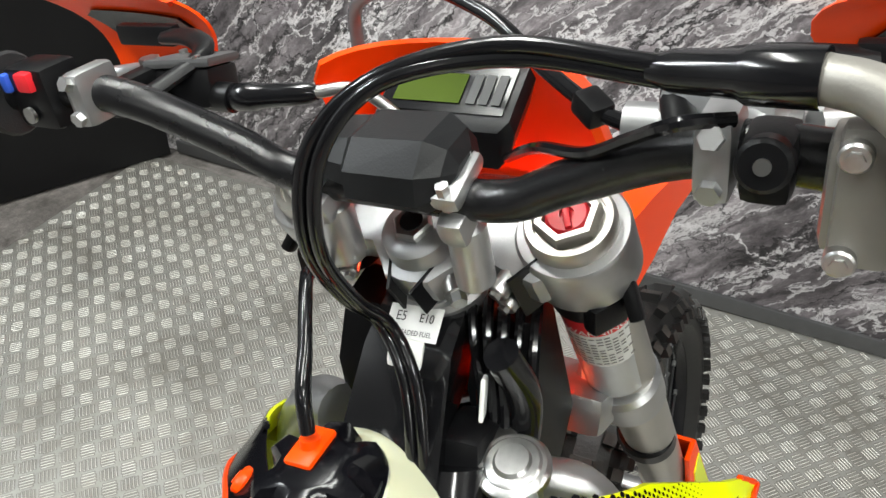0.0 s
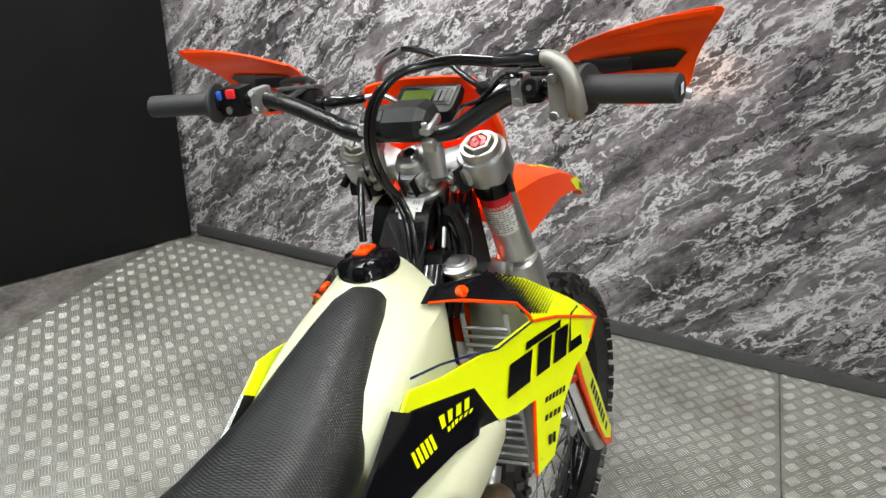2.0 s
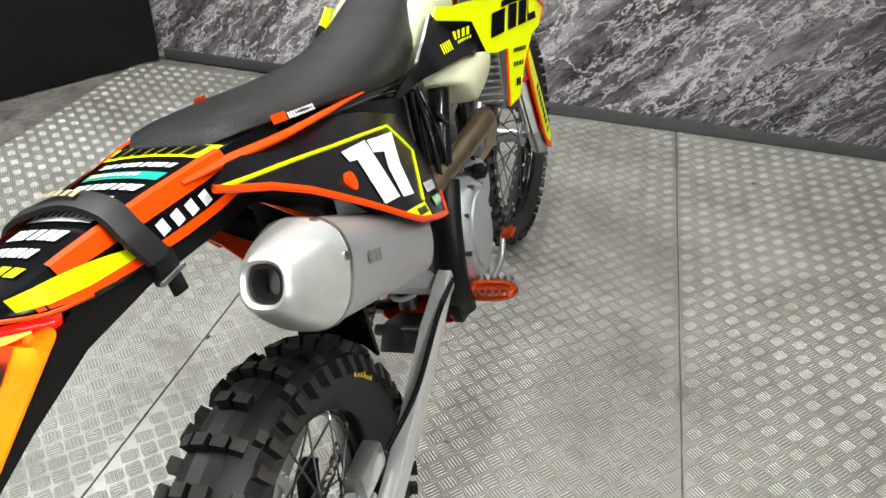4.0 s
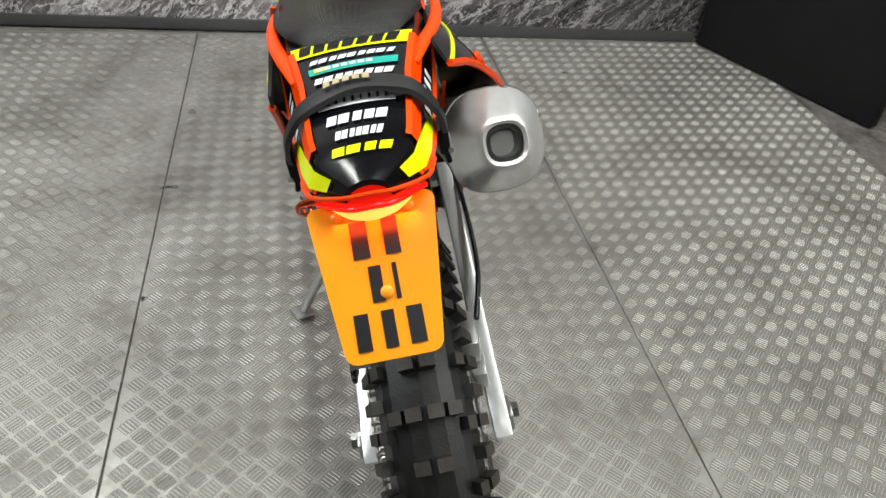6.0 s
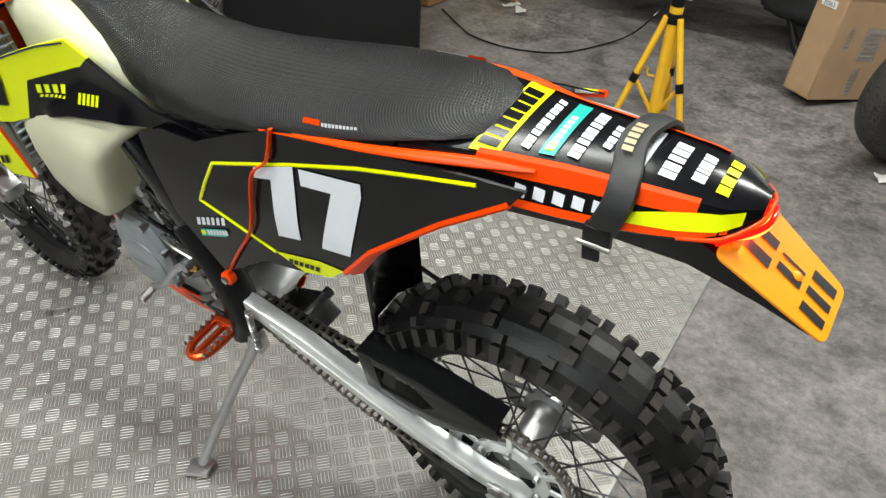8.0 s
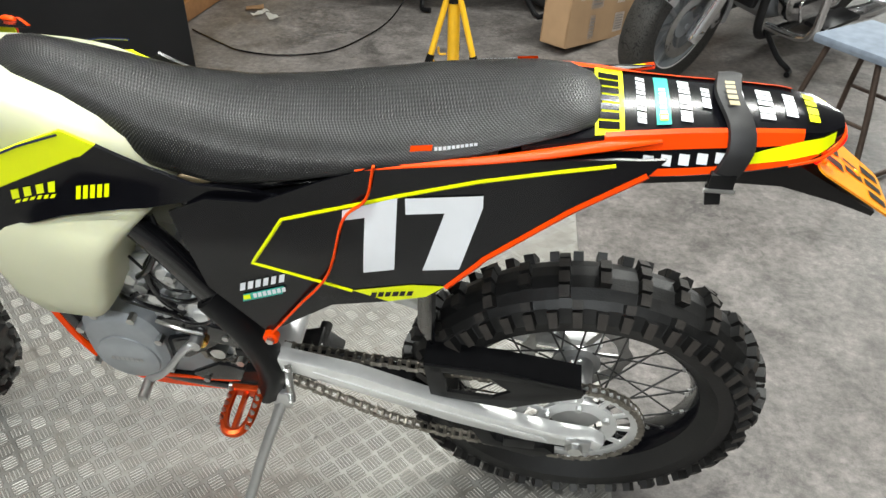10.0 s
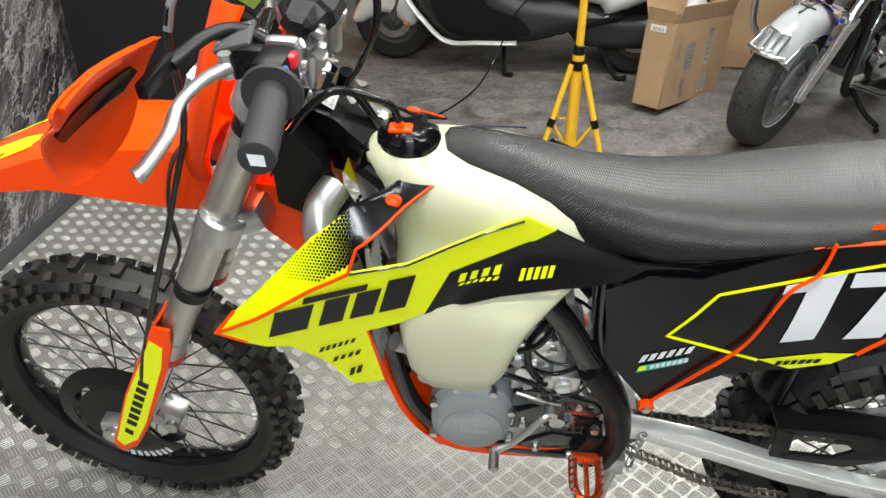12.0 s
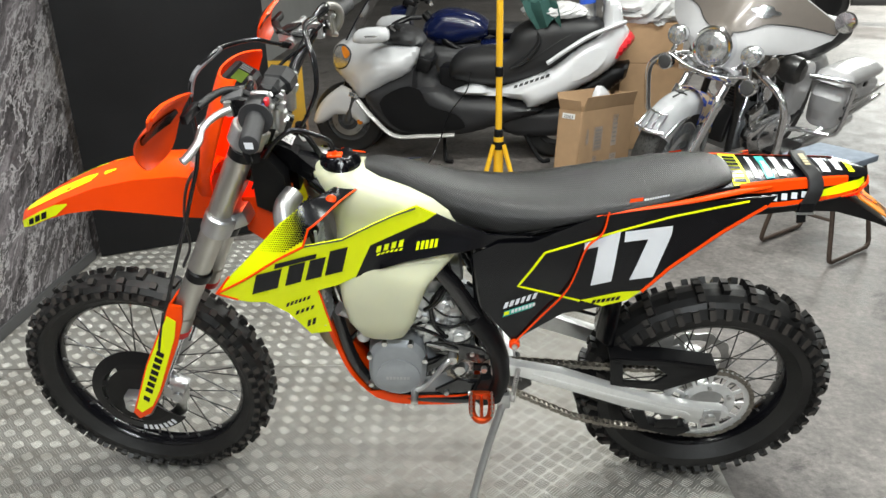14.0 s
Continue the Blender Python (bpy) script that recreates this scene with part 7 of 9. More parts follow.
for x, y, z, sx, sy, sz, rot in ((0.770, 0.080, 0.635, 0.050, 0.030, 0.040, 10), (0.715, 0.078, 0.625, 0.035, 0.026, 0.050, -15), (0.69, 0.085, 0.675, 0.030, 0.020, 0.030, 20), (0.735, 0.075, 0.585, 0.060, 0.03, 0.02, 5), (0.775, -0.085, 0.63, 0.05, 0.03, 0.04, 12)):
    bk("engine_casting", joined(rbox(sx, sy, sz, 0.006, at=pose(x, y, z, 0, rot, 0)), cyl((x, y, z), (x, y + math.copysign(0.022, y), z), 0.008, n=6)), ALU, "cast engine fitting")
for x, z in ((0.70, 0.552), (0.625, 0.532), (0.72, 0.47), (0.60, 0.415), (0.69, 0.395)):
    bk("mount_bolt", cyl((x, 0.098, z), (x, 0.108, z), 0.0065, n=6), STEEL)
for x, z in ((0.594, 0.505), (0.56, 0.44), (0.575, 0.40)):
    bk("frame_bolt", cyl((x, 0.124, z), (x, 0.136, z), 0.008, n=6), STEEL)
bk("shock_reservoir", joined(cyl((0.50, 0.045, 0.60), (0.60, 0.06, 0.63), 0.026, n=24, bevel=0.004), cyl((0.49, 0.044, 0.597), (0.50, 0.045, 0.60), 0.012, n=8)), ALU, "aluminium shock reservoir")
bk("linkage", joined(prism([(0.50, 0.40), (0.46, 0.36), (0.52, 0.31), (0.60, 0.33), (0.58, 0.37)], -0.04, 0.04, 0.006), cyl((0.50, -0.055, 0.385), (0.50, 0.055, 0.385), 0.012)), DARKSTEEL, "dark shock linkage")

# silver castings seen between tank, frame and engine cover
bk("intake_casting", joined(rbox(0.13, 0.075, 0.12, 0.018, at=pose(0.725, 0.030, 0.640, 0, 8, 0)), rbox(0.08, 0.022, 0.09, 0.010, at=pose(0.735, 0.078, 0.650, 0, 10, 0)), cyl((0.70, 0.07, 0.672), (0.70, 0.098, 0.672), 0.019, n=20, bevel=0.003), cyl((0.765, 0.07, 0.655), (0.765, 0.102, 0.655), 0.013, n=6), cyl((0.735, 0.07, 0.61), (0.735, 0.100, 0.61), 0.011, n=6)), ALU_MATT, "silver cast intake and starter housing")
bk("gear_case", joined(rbox(0.12, 0.03, 0.06, 0.012, at=pose(0.69, 0.080, 0.575, 0, -6, 0)), cyl((0.66, 0.08, 0.58), (0.66, 0.104, 0.58), 0.016, n=20, bevel=0.003), cyl((0.72, 0.08, 0.572), (0.72, 0.102, 0.572), 0.009, n=6)), ALU_MATT, "silver cast gear case")
bk("pipe_clip", tube([(0.74, 0.108, 0.565), (0.70, 0.116, 0.562), (0.66, 0.112, 0.548)], 0.0035, n=8), STEEL)

# handlebar controls
def st(name, bm, material, label="", smooth=True):
    return bk(name, bm, material, label, steer=True, smooth=smooth)


st("dash_housing", loft([[(x, -0.003 + y * w, z + dz) for y, dz in ((-1, -0.002), (-0.93, 0.006), (0.93, 0.006), (1, -0.002), (0.9, -0.020), (-0.9, -0.020))] for x, w, z in ((1.108, 0.050, 1.176), (1.114, 0.057, 1.182), (1.152, 0.057, 1.205), (1.160, 0.048, 1.206))]), BLACK, "black instrument housing")
face = lambda u, v, k=0.0: (1.133 + v * 0.855 - 0.52 * k, -0.001 - u, 1.1998 + v * 0.52 + 0.855 * k)
st("dash_bezel", bars([(-0.049, -0.019, 0.049, 0.019)], lambda u, v: face(u, v, 0.0010)), GLOSSBLACK, "glossy display surround")
st("display", bars([(-0.040, -0.012, 0.014, 0.012)], lambda u, v: face(u, v, 0.0020)), LCD, "green liquid crystal display")
for i in range(3):
    st("dash_button", bars([(0.019 + i * 0.0095, -0.012, 0.026 + i * 0.0095, 0.012)], lambda u, v: face(u, v, 0.0022)), SKIRT, "grey rubber button")
PADGREY = mat("charcoal_moulded_plastic", (0.011, 0.0115, 0.0125), 0.42, var=0.2, bump=0.08, bscale=700, spec=0.25)
pad = []
for y, xa, xb, z0, z1, nose in ((0.066, 1.046, 1.074, 1.182, 1.196, 0.004), (0.060, 1.036, 1.082, 1.174, 1.202, 0.010), (0.022, 1.030, 1.084, 1.170, 1.205, 0.014), (0.016, 1.022, 1.086, 1.166, 1.208, 0.018), (-0.036, 1.022, 1.086, 1.166, 1.210, 0.018), (-0.050, 1.030, 1.080, 1.172, 1.204, 0.014), (-0.056, 1.040, 1.072, 1.180, 1.194, 0.006)):
    pad.append([(xa, y, z0 + 0.006), (xa + 0.002, y, z0 + (z1 - z0) * 0.55), (xa + nose, y, z1 - 0.003), (xb - 0.010, y, z1), (xb, y, z1 - 0.012), (xb - 0.006, y, z0), (xa + 0.012, y, z0 - 0.004)])
st("bar_pad", loft(pad), PADGREY, "charcoal faceted pad over the bar clamps", smooth=False)

# left side: switch block, clutch master cylinder, lever
st("switch_block", joined(rbox(0.034, 0.046, 0.046, 0.007, at=(1.010, 0.262, 1.232))), BLACK, "black switch block")
st("kill_button", rbox(0.010, 0.016, 0.014, 0.003, at=(0.993, 0.256, 1.246)), RED, "red kill switch button")
st("map_button", rbox(0.010, 0.009, 0.014, 0.003, at=(0.994, 0.280, 1.244)), BLUE, "blue map switch button")
st("horn_button", cyl((0.991, 0.262, 1.222), (0.988, 0.262, 1.222), 0.006, n=12), STEEL)
st("clutch_clamp", joined(rbox(0.036, 0.018, 0.040, 0.007, at=(1.016, 0.218, 1.231)), cyl((1.000, 0.218, 1.243), (0.994, 0.218, 1.246), 0.0055, n=6), cyl((1.000, 0.218, 1.220), (0.994, 0.218, 1.219), 0.0055, n=6)), ALU, "aluminium clutch perch clamp")
st("clutch_master", joined(rbox(0.040, 0.056, 0.030, 0.006, at=pose(1.078, 0.188, 1.214, 0, 12, 12)), cyl((1.072, 0.225, 1.212), (1.074, 0.145, 1.208), 0.011, n=18), rbox(0.05, 0.02, 0.026, 0.006, at=(1.045, 0.212, 1.222))), BLACK, "black clutch master cylinder")
st("reservoir_lid", rbox(0.042, 0.058, 0.007, 0.003, at=pose(1.082, 0.188, 1.232, 0, 12, 12)), SKIRT, "dark reservoir lid")
for dx, dy in ((0.012, 0.020), (-0.012, -0.020)):
    st("lid_screw", cyl((1.082 + dx, 0.188 + dy, 1.234 - dx * 0.2), (1.082 + dx, 0.188 + dy, 1.2375 - dx * 0.2), 0.0035, n=10), STEEL)
st("clutch_boot", turned((1.074, 0.150, 1.208), (1.085, 0.075, 1.212), [(0, 0.007), (0.05, 0.010), (0.3, 0.0105), (0.35, 0.009), (0.6, 0.0085), (0.9, 0.0075), (1.0, 0.005)], 18), HOSE, "black rubber hose boot")
st("clutch_hose", tube([(1.085, 0.078, 1.212), (1.095, 0.050, 1.212), (1.100, 0.025, 1.195), (1.11, -0.01, 1.15)], 0.0045, n=10), STEEL, "braided steel clutch hose")
st("clutch_lever", tube([(1.076, 0.232, 1.220), (1.096, 0.262, 1.216), (1.106, 0.300, 1.210), (1.098, 0.345, 1.205), (1.104, 0.392, 1.196), (1.108, 0.400, 1.194)], 0.006, n=12, radii=[0.010, 0.008, 0.007, 0.008, 0.009, 0.010], flat=0.75), ALU, "polished clutch lever")
st("lever_pivot", cyl((1.078, 0.230, 1.206), (1.078, 0.230, 1.234), 0.008, n=6), STEEL)

ARC = [(1.07, -0.130, 1.222), (1.085, -0.095, 1.238), (1.11, -0.048, 1.260), (1.15, 0.037, 1.270), (1.185, 0.104, 1.242), (1.20, 0.122, 1.200)]

# right side: throttle tube, cables, brake master cylinder, lever
THROTTLE = mat("matt_cast_grey", (0.30, 0.285, 0.26), 0.42, metal=0.45, var=0.12, scale=70, bump=0.08, bscale=500)
st("throttle_case", joined(cyl((1.008, -0.258, 1.231), (1.006, -0.292, 1.231), 0.0215, n=28, bevel=0.004), rbox(0.026, 0.020, 0.050, 0.006, at=(1.000, -0.262, 1.228)), rbox(0.014, 0.024, 0.060, 0.005, at=(0.990, -0.268, 1.230))), THROTTLE, "cast throttle housing")
for z in (1.205, 1.250):
    st("case_bolt", joined(cyl((0.992, -0.262, z), (0.978, -0.262, z), 0.0062, n=18, bevel=0.001), cyl((0.978, -0.262, z), (0.9765, -0.262, z), 0.0035, n=6)), STEEL)
st("throttle_collar", cyl((1.006, -0.290, 1.231), (1.005, -0.297, 1.231), 0.020, n=28), LABELWHITE, "white plastic throttle collar")
st("throttle_elbow", tube([(1.002, -0.286, 1.205), (0.984, -0.290, 1.218), (0.974, -0.291, 1.240), (0.975, -0.284, 1.260), (0.985, -0.266, 1.272), (0.995, -0.246, 1.273)], 0.0105, n=18, radii=[0.0125, 0.0120, 0.0110, 0.0100, 0.0095, 0.0095]), THROTTLE, "cast throttle cable elbow")
st("cable_boot", turned((0.995, -0.248, 1.273), (1.004, -0.180, 1.270), [(0, 0.012), (0.4, 0.012), (0.45, 0.010), (0.85, 0.009), (1.0, 0.006)], 18), HOSE, "black rubber cable boot")
for k in (-1, 1):
    st("throttle_cable", tube([(1.002, -0.185, 1.270 + 0.003 * k), (1.008, -0.11 + 0.003 * k, 1.274 + 0.003 * k), (0.990, -0.045 + 0.004 * k, 1.262), (0.972, -0.012 + 0.005 * k, 1.228), (0.972, 0.004 + 0.005 * k, 1.170), (0.998, 0.010 + 0.005 * k, 1.115), (1.022, 0.004 + 0.005 * k, 1.075), (1.008, -0.018 + 0.005 * k, 1.040), (0.984, -0.030 + 0.005 * k, 0.985), (0.965, -0.034 + 0.005 * k, 0.92)], 0.0044, n=10), HOSE, "black throttle cable")
bk("cable_tag", rbox(0.010, 0.026, 0.015, 0.003, at=pose(1.014, -0.010, 1.060, 20, 30, 20)), LABELWHITE, "white paper tag round the cables")
st("brake_clamp", joined(rbox(0.036, 0.018, 0.040, 0.007, at=(1.016, -0.208, 1.231)), cyl((1.000, -0.208, 1.243), (0.994, -0.208, 1.246), 0.0055, n=6), cyl((1.000, -0.208, 1.220), (0.994, -0.208, 1.219), 0.0055, n=6)), ALU, "aluminium brake perch clamp")
st("mode_switch", joined(cyl((1.000, -0.230, 1.236), (0.987, -0.230, 1.239), 0.0115, n=24, bevel=0.002), rbox(0.03, 0.022, 0.030, 0.006, at=(1.010, -0.230, 1.231))), BLACK, "black rotary mode switch")
st("switch_cap", cyl((0.988, -0.230, 1.2388), (0.9855, -0.230, 1.2394), 0.0035, n=18), STEEL, "pale centre of the switch")
st("brake_master", joined(rbox(0.040, 0.060, 0.032, 0.006, at=pose(1.072, -0.200, 1.220, 0, 12, -12)), cyl((1.068, -0.235, 1.216), (1.066, -0.150, 1.216), 0.012, n=18), rbox(0.05, 0.02, 0.026, 0.006, at=(1.045, -0.212, 1.222))), ALU, "cast front brake master cylinder")
st("reservoir_lid", rbox(0.042, 0.060, 0.007, 0.003, at=pose(1.076, -0.200, 1.2385, 0, 12, -12)), BLACK, "black reservoir lid")
st("brake_lever", tube([(1.072, -0.240, 1.220), (1.092, -0.270, 1.216), (1.100, -0.310, 1.212), (1.094, -0.355, 1.206), (1.098, -0.402, 1.200)], 0.006, n=12, radii=[0.009, 0.007, 0.006, 0.006, 0.008]), ALU, "polished front brake lever")
st("wiring", tube([(1.005, -0.215, 1.250), (0.992, -0.195, 1.252), (1.01, -0.170, 1.235), (1.03, -0.14, 1.215), (1.06, -0.10, 1.20), (1.10, -0.06, 1.17)], 0.0035, n=8), HOSE)
st("brake_line", tube([(1.064, -0.152, 1.216)] + ARC + [(1.206, 0.122, 1.15), (1.215, 0.125, 1.06), (1.250, 0.135, 0.95), (1.300, 0.138, 0.80), (1.345, 0.138, 0.66), (1.375, 0.140, 0.55), (1.380, 0.125, 0.47), (1.395, 0.095, 0.40)], 0.0048, n=10, k=8), HOSE, "black front brake hose looping over the lamp")
st("line_sleeve", tube(ARC[3:], 0.0058, n=10), mat("clear_hose_sleeve", (0.16, 0.16, 0.17), 0.18, var=0.2), "clear sleeve on the brake hose")
st("line_clip", rbox(0.016, 0.020, 0.014, 0.003, at=pose(ARC[0][0], ARC[0][1], ARC[0][2], 20, 0, -35)), BLACK, "black hose clip")
st("fender_strap", tube([(1.235, 0.080, 1.02), (1.265, 0.092, 0.98), (1.285, 0.094, 0.90), (1.282, 0.090, 0.82), (1.300, 0.10, 0.77)], 0.011, n=10, flat=0.3), VINYLBLACK, "black strap hanging by the fender")
for s in (1, -1):
    st("strap_buckle", joined(rbox(0.03, 0.014, 0.022, 0.004, at=pose(fork_x(1.068) - 0.030, s * 0.128, 1.066, 0, 0, 30 * s)), rbox(0.012, 0.01, 0.05, 0.003, at=pose(fork_x(1.068) - 0.02, s * 0.140, 1.085, 25 * s, 30, 0))), BLACK, "black strap buckle")
rl = lambda z: Vector((fork_x(z), -0.105, z))


def on_fork(u, v, lift=0.0004):
    """Lettering wrapped round the rear of the right fork tube."""
    up = Vector((-0.447, 0, 1)).normalized()
    fx = up.cross(Vector((0, 1, 0))).normalized()
    back = -fx if fx.x > 0 else fx
    side = Vector((0, -1, 0))
    d = back * math.cos(u / 0.028) + side * math.sin(u / 0.028)
    return tuple(rl(1.02) + up * v + d * (0.02855 + lift))


st("label_text", joined(words("WARNING", 0.010, lambda u, v: on_fork(u + 0.010, v + 0.0215))), LABELWHITE, "white warning heading")
st("label_text", bars([(-0.026 + j * 0.0056, 0.011 - i * 0.0048, -0.0218 + j * 0.0056, 0.0128 - i * 0.0048) for i in range(10) for j in range(10 - (i % 3)) if (i * 3 + j) % 7], lambda u, v: on_fork(u + 0.006, v)), mat("grey_small_print", (0.16, 0.155, 0.155), 0.6), "small print as plain bars")

# lit lamps, with one added red fill behind the headlight mask
hl = bpy.data.lights.new("headlight_bulb", "SPOT")
hl.energy, hl.color, hl.spot_size, hl.spot_blend, hl.shadow_soft_size = 54, (1.0, 0.62, 0.42), radians(34), 0.8, 0.02
hob = new("headlight_bulb", hl)
hob.matrix_world = look(tuple(bike.matrix_world @ STEER @ Vector((1.30, 0, 1.075))), (2.56, 0.14, 0.985)) @ Matrix.Diagonal((1, 0.30, 1, 1))
# added fill for the red glow behind the mask, no bulb of its own
pl = bpy.data.lights.new("mask_glow_fill", "POINT")
pl.energy, pl.color, pl.shadow_soft_size = 0.4, (1.0, 0.14, 0.05), 0.012
new("mask_glow_fill", pl).matrix_world = bike.matrix_world @ STEER @ Matrix.Translation((1.19, -0.02, 1.07))
tl = bpy.data.lights.new("tail_bulb", "AREA")
tl.shape, tl.size, tl.size_y, tl.energy, tl.color = "RECTANGLE", 0.08, 0.02, 0.14, (1.0, 0.06, 0.01)
new("tail_bulb", tl).matrix_world = bike.matrix_world @ look((-0.255, 0.0, 0.962), (-0.275, 0.0, 0.90))


# ---- vehicles and clutter behind the stand ----
def edge_gap(ring, x, z):
    best = 9.0
    for i, (ax, az) in enumerate(ring):
        bx, bz = ring[i - 1]
        dx, dz = bx - ax, bz - az
        q = dx * dx + dz * dz
        f = 0.0 if q < 1e-12 else max(0.0, min(1.0, ((x - ax) * dx + (z - az) * dz) / q))
        best = min(best, math.hypot(x - ax - f * dx, z - az - f * dz))
    return best


def pillow(ring, half, soft, yc=0.0, step=0.024, tuck=None):
    """A rounded body: an (x, z) outline swelling to half its width on both sides of yc."""
    def h(x, z):
        d = min(1.0, edge_gap(ring, x, z) / soft)
        k = tuck(x, z) if tuck else 1.0
        return k * (half * 0.45 + half * 0.55 * math.sqrt(max(0.0, 1 - (1 - d) ** 2)))
    bm = shell(ring, h, 0, step, 1.0)
    rim = [e for e in bm.edges if e.is_boundary]
    ext = bmesh.ops.extrude_edge_only(bm, edges=rim)
    for g in ext["geom"]:
        if isinstance(g, bmesh.types.BMVert):
            g.co.y = -g.co.y
    back = shell(ring, h, 0, step, -1.0)
    out = joined(bm, back)
    bmesh.ops.remove_doubles(out, verts=out.verts[:], dist=1e-5)
    out.transform(Matrix.Translation((0, yc, 0)))
    return out


def skin(ring, half, soft, yc=0.0, lift=0.004, step=0.03, side=1.0, thick=0.004, body=None):
    """A thin panel that lies on the swell of a body's outline."""
    ref = body or ring

    def h(x, z):
        d = min(1.0, edge_gap(ref, x, z) / soft)
        return half * 0.45 + half * 0.55 * math.sqrt(max(0.0, 1 - (1 - d) ** 2)) + lift
    bm = shell(ring, h, thick, step, side)
    bm.transform(Matrix.Translation((0, yc, 0)))
    return bm


def road_tyre(r, w, rim_r, at, n=56):
    pr = []
    for i in range(15):
        a = radians(-110 + 220 * i / 14)
        pr.append((rim_r + (r - rim_r) * (0.42 + 0.58 * math.cos(a * 0.8) ** 0.7 if abs(a * 0.8) < 1.57 else 0.42), w / 2 * math.sin(a) * (1.0 if abs(a) < 1.6 else 0.98)))
    return lathe([(rim_r, pr[0][1])] + pr + [(rim_r, pr[-1][1])], n, "Y", at, closed=True)


# white maxi scooter, left side towards the stand
GREYTRIM = mat("dark_grey_trim_plastic", (0.018, 0.018, 0.020), 0.5, var=0.2, bump=0.1, bscale=500)
SMOKE = mat("smoked_screen", (0.02, 0.02, 0.024), 0.12, var=0.1, coat=0.5)
sc = thing("scooter", "pearl white maxi scooter with black seat on its stand", "scooter", pose(0.142, -3.31, 0, 0, 0, -5.5))
for nm, x, r in (("front_wheel", 1.41, 0.255), ("rear_wheel", -0.06, 0.25)):
    w = part(nm, lathe([(0.03, -0.05), (r * 0.66, -0.045), (r * 0.68, 0), (r * 0.66, 0.045), (r * 0.5, 0.03), (0.05, 0.05), (0.03, 0.05)], 36, "Y", (x, 0, r)), SKIRT, sc, "dark cast wheel")
    part("tyre", road_tyre(r, 0.13, r * 0.62, (x, 0, r)), RUBBER, w, "black road tyre")
    part("hub", joined(*[rbox(r * 0.55, 0.03, 0.03, 0.006, at=pose(x, 0.035, r) @ Matrix.Rotation(radians(120 * k + 20), 4, "Y") @ Matrix.Translation((r * 0.32, 0, 0))) for k in range(3)], cyl((x, 0.02, r), (x, 0.075, r), 0.05, n=24, bevel=0.008)), SKIRT, w)
    part("brake_disc", lathe([(0.075, 0.07), (0.115, 0.07), (0.115, 0.074), (0.075, 0.074)], 32, "Y", (x, 0, r), closed=True), STEEL, w)
FAIR = [(1.49, 0.67), (1.47, 0.76), (1.37, 0.82), (1.20, 0.82), (1.00, 0.78), (0.87, 0.77), (0.93, 0.60), (1.10, 0.51), (1.29, 0.41), (1.36, 0.48), (1.47, 0.60)]
FAIRS = smooth_outline(FAIR, 3)
part("front_fairing", pillow(FAIRS, 0.27, 0.16, tuck=lambda x, z: 1 - 0.45 * max(0, (x - 1.15) / 0.34)), SCOOTWHITE, sc, "pearl white front fairing")
for s in (1, -1):
    lens = lambda ring, lift, s=s: shell(smooth_outline(ring, 3), lambda x, z: 0.27 * (1 - 0.45 * max(0, (x - 1.15) / 0.34)) * (0.45 + 0.55 * math.sqrt(max(0.0, 1 - (1 - min(1.0, edge_gap(FAIRS, x, z) / 0.16)) ** 2))) + lift, 0.006, 0.016, s)
    lamp = part("headlight", lens([(1.452, 0.630), (1.468, 0.700), (1.440, 0.765), (1.375, 0.775), (1.330, 0.730), (1.370, 0.650)], 0.006), GLASS, sc, "clear headlight lens")
    part("indicator_lens", lens([(1.372, 0.700), (1.400, 0.765), (1.372, 0.772), (1.335, 0.732)], 0.010), AMBER, lamp, "amber indicator lens")
    part("headlight_rim", lens([(1.456, 0.622), (1.474, 0.702), (1.444, 0.773), (1.373, 0.783), (1.322, 0.730), (1.366, 0.642)], 0.003), GREYTRIM, lamp, "dark headlight surround")
    part("mirror", pillow(smooth_outline([(1.26, 0.83), (1.22, 0.91), (1.05, 0.92), (1.03, 0.85), (1.10, 0.825)], 3), 0.045, 0.05, s * 0.36), SCOOTWHITE, sc, "white mirror housing")
    part("mirror_lamp", skin(smooth_outline([(1.20, 0.84), (1.19, 0.885), (1.09, 0.885), (1.08, 0.85)], 3), 0.040, 0.05, s * 0.365, 0.008, side=s), GLASS, sc, "clear mirror indicator")
    part("mirror_arm", tube([(1.14, s * 0.33, 0.85), (1.10, s * 0.26, 0.83), (1.06, s * 0.18, 0.81)], 0.018, n=12), GREYTRIM, sc)
    part("marker_lamp", rbox(0.06, 0.02, 0.03, 0.008, at=pose(1.33, s * 0.20, 0.455, 0, -15, 0)), GLASS, sc)
SHIELD = [(1.27, 0.43), (1.12, 0.55), (0.93, 0.63), (0.89, 0.76), (0.80, 0.74), (0.79, 0.58), (0.64, 0.47), (0.41, 0.45), (0.10, 0.40), (0.04, 0.34), (0.29, 0.26), (0.61, 0.17), (1.06, 0.17)]
part("leg_shield", pillow(smooth_outline(SHIELD, 3), 0.235, 0.10, tuck=lambda x, z: 1.0 if z < 0.5 or x > 0.9 else 0.7), GREYTRIM, sc, "dark grey leg shield and footboards")
part("foot_well", skin(smooth_outline([(1.14, 0.41), (0.98, 0.52), (0.86, 0.50), (0.80, 0.40), (0.62, 0.34), (0.56, 0.25), (0.72, 0.22), (1.00, 0.22)], 3), 0.235, 0.10, 0, 0.012, body=smooth_outline(SHIELD, 3)), BLACK, sc, "black ribbed foot well")
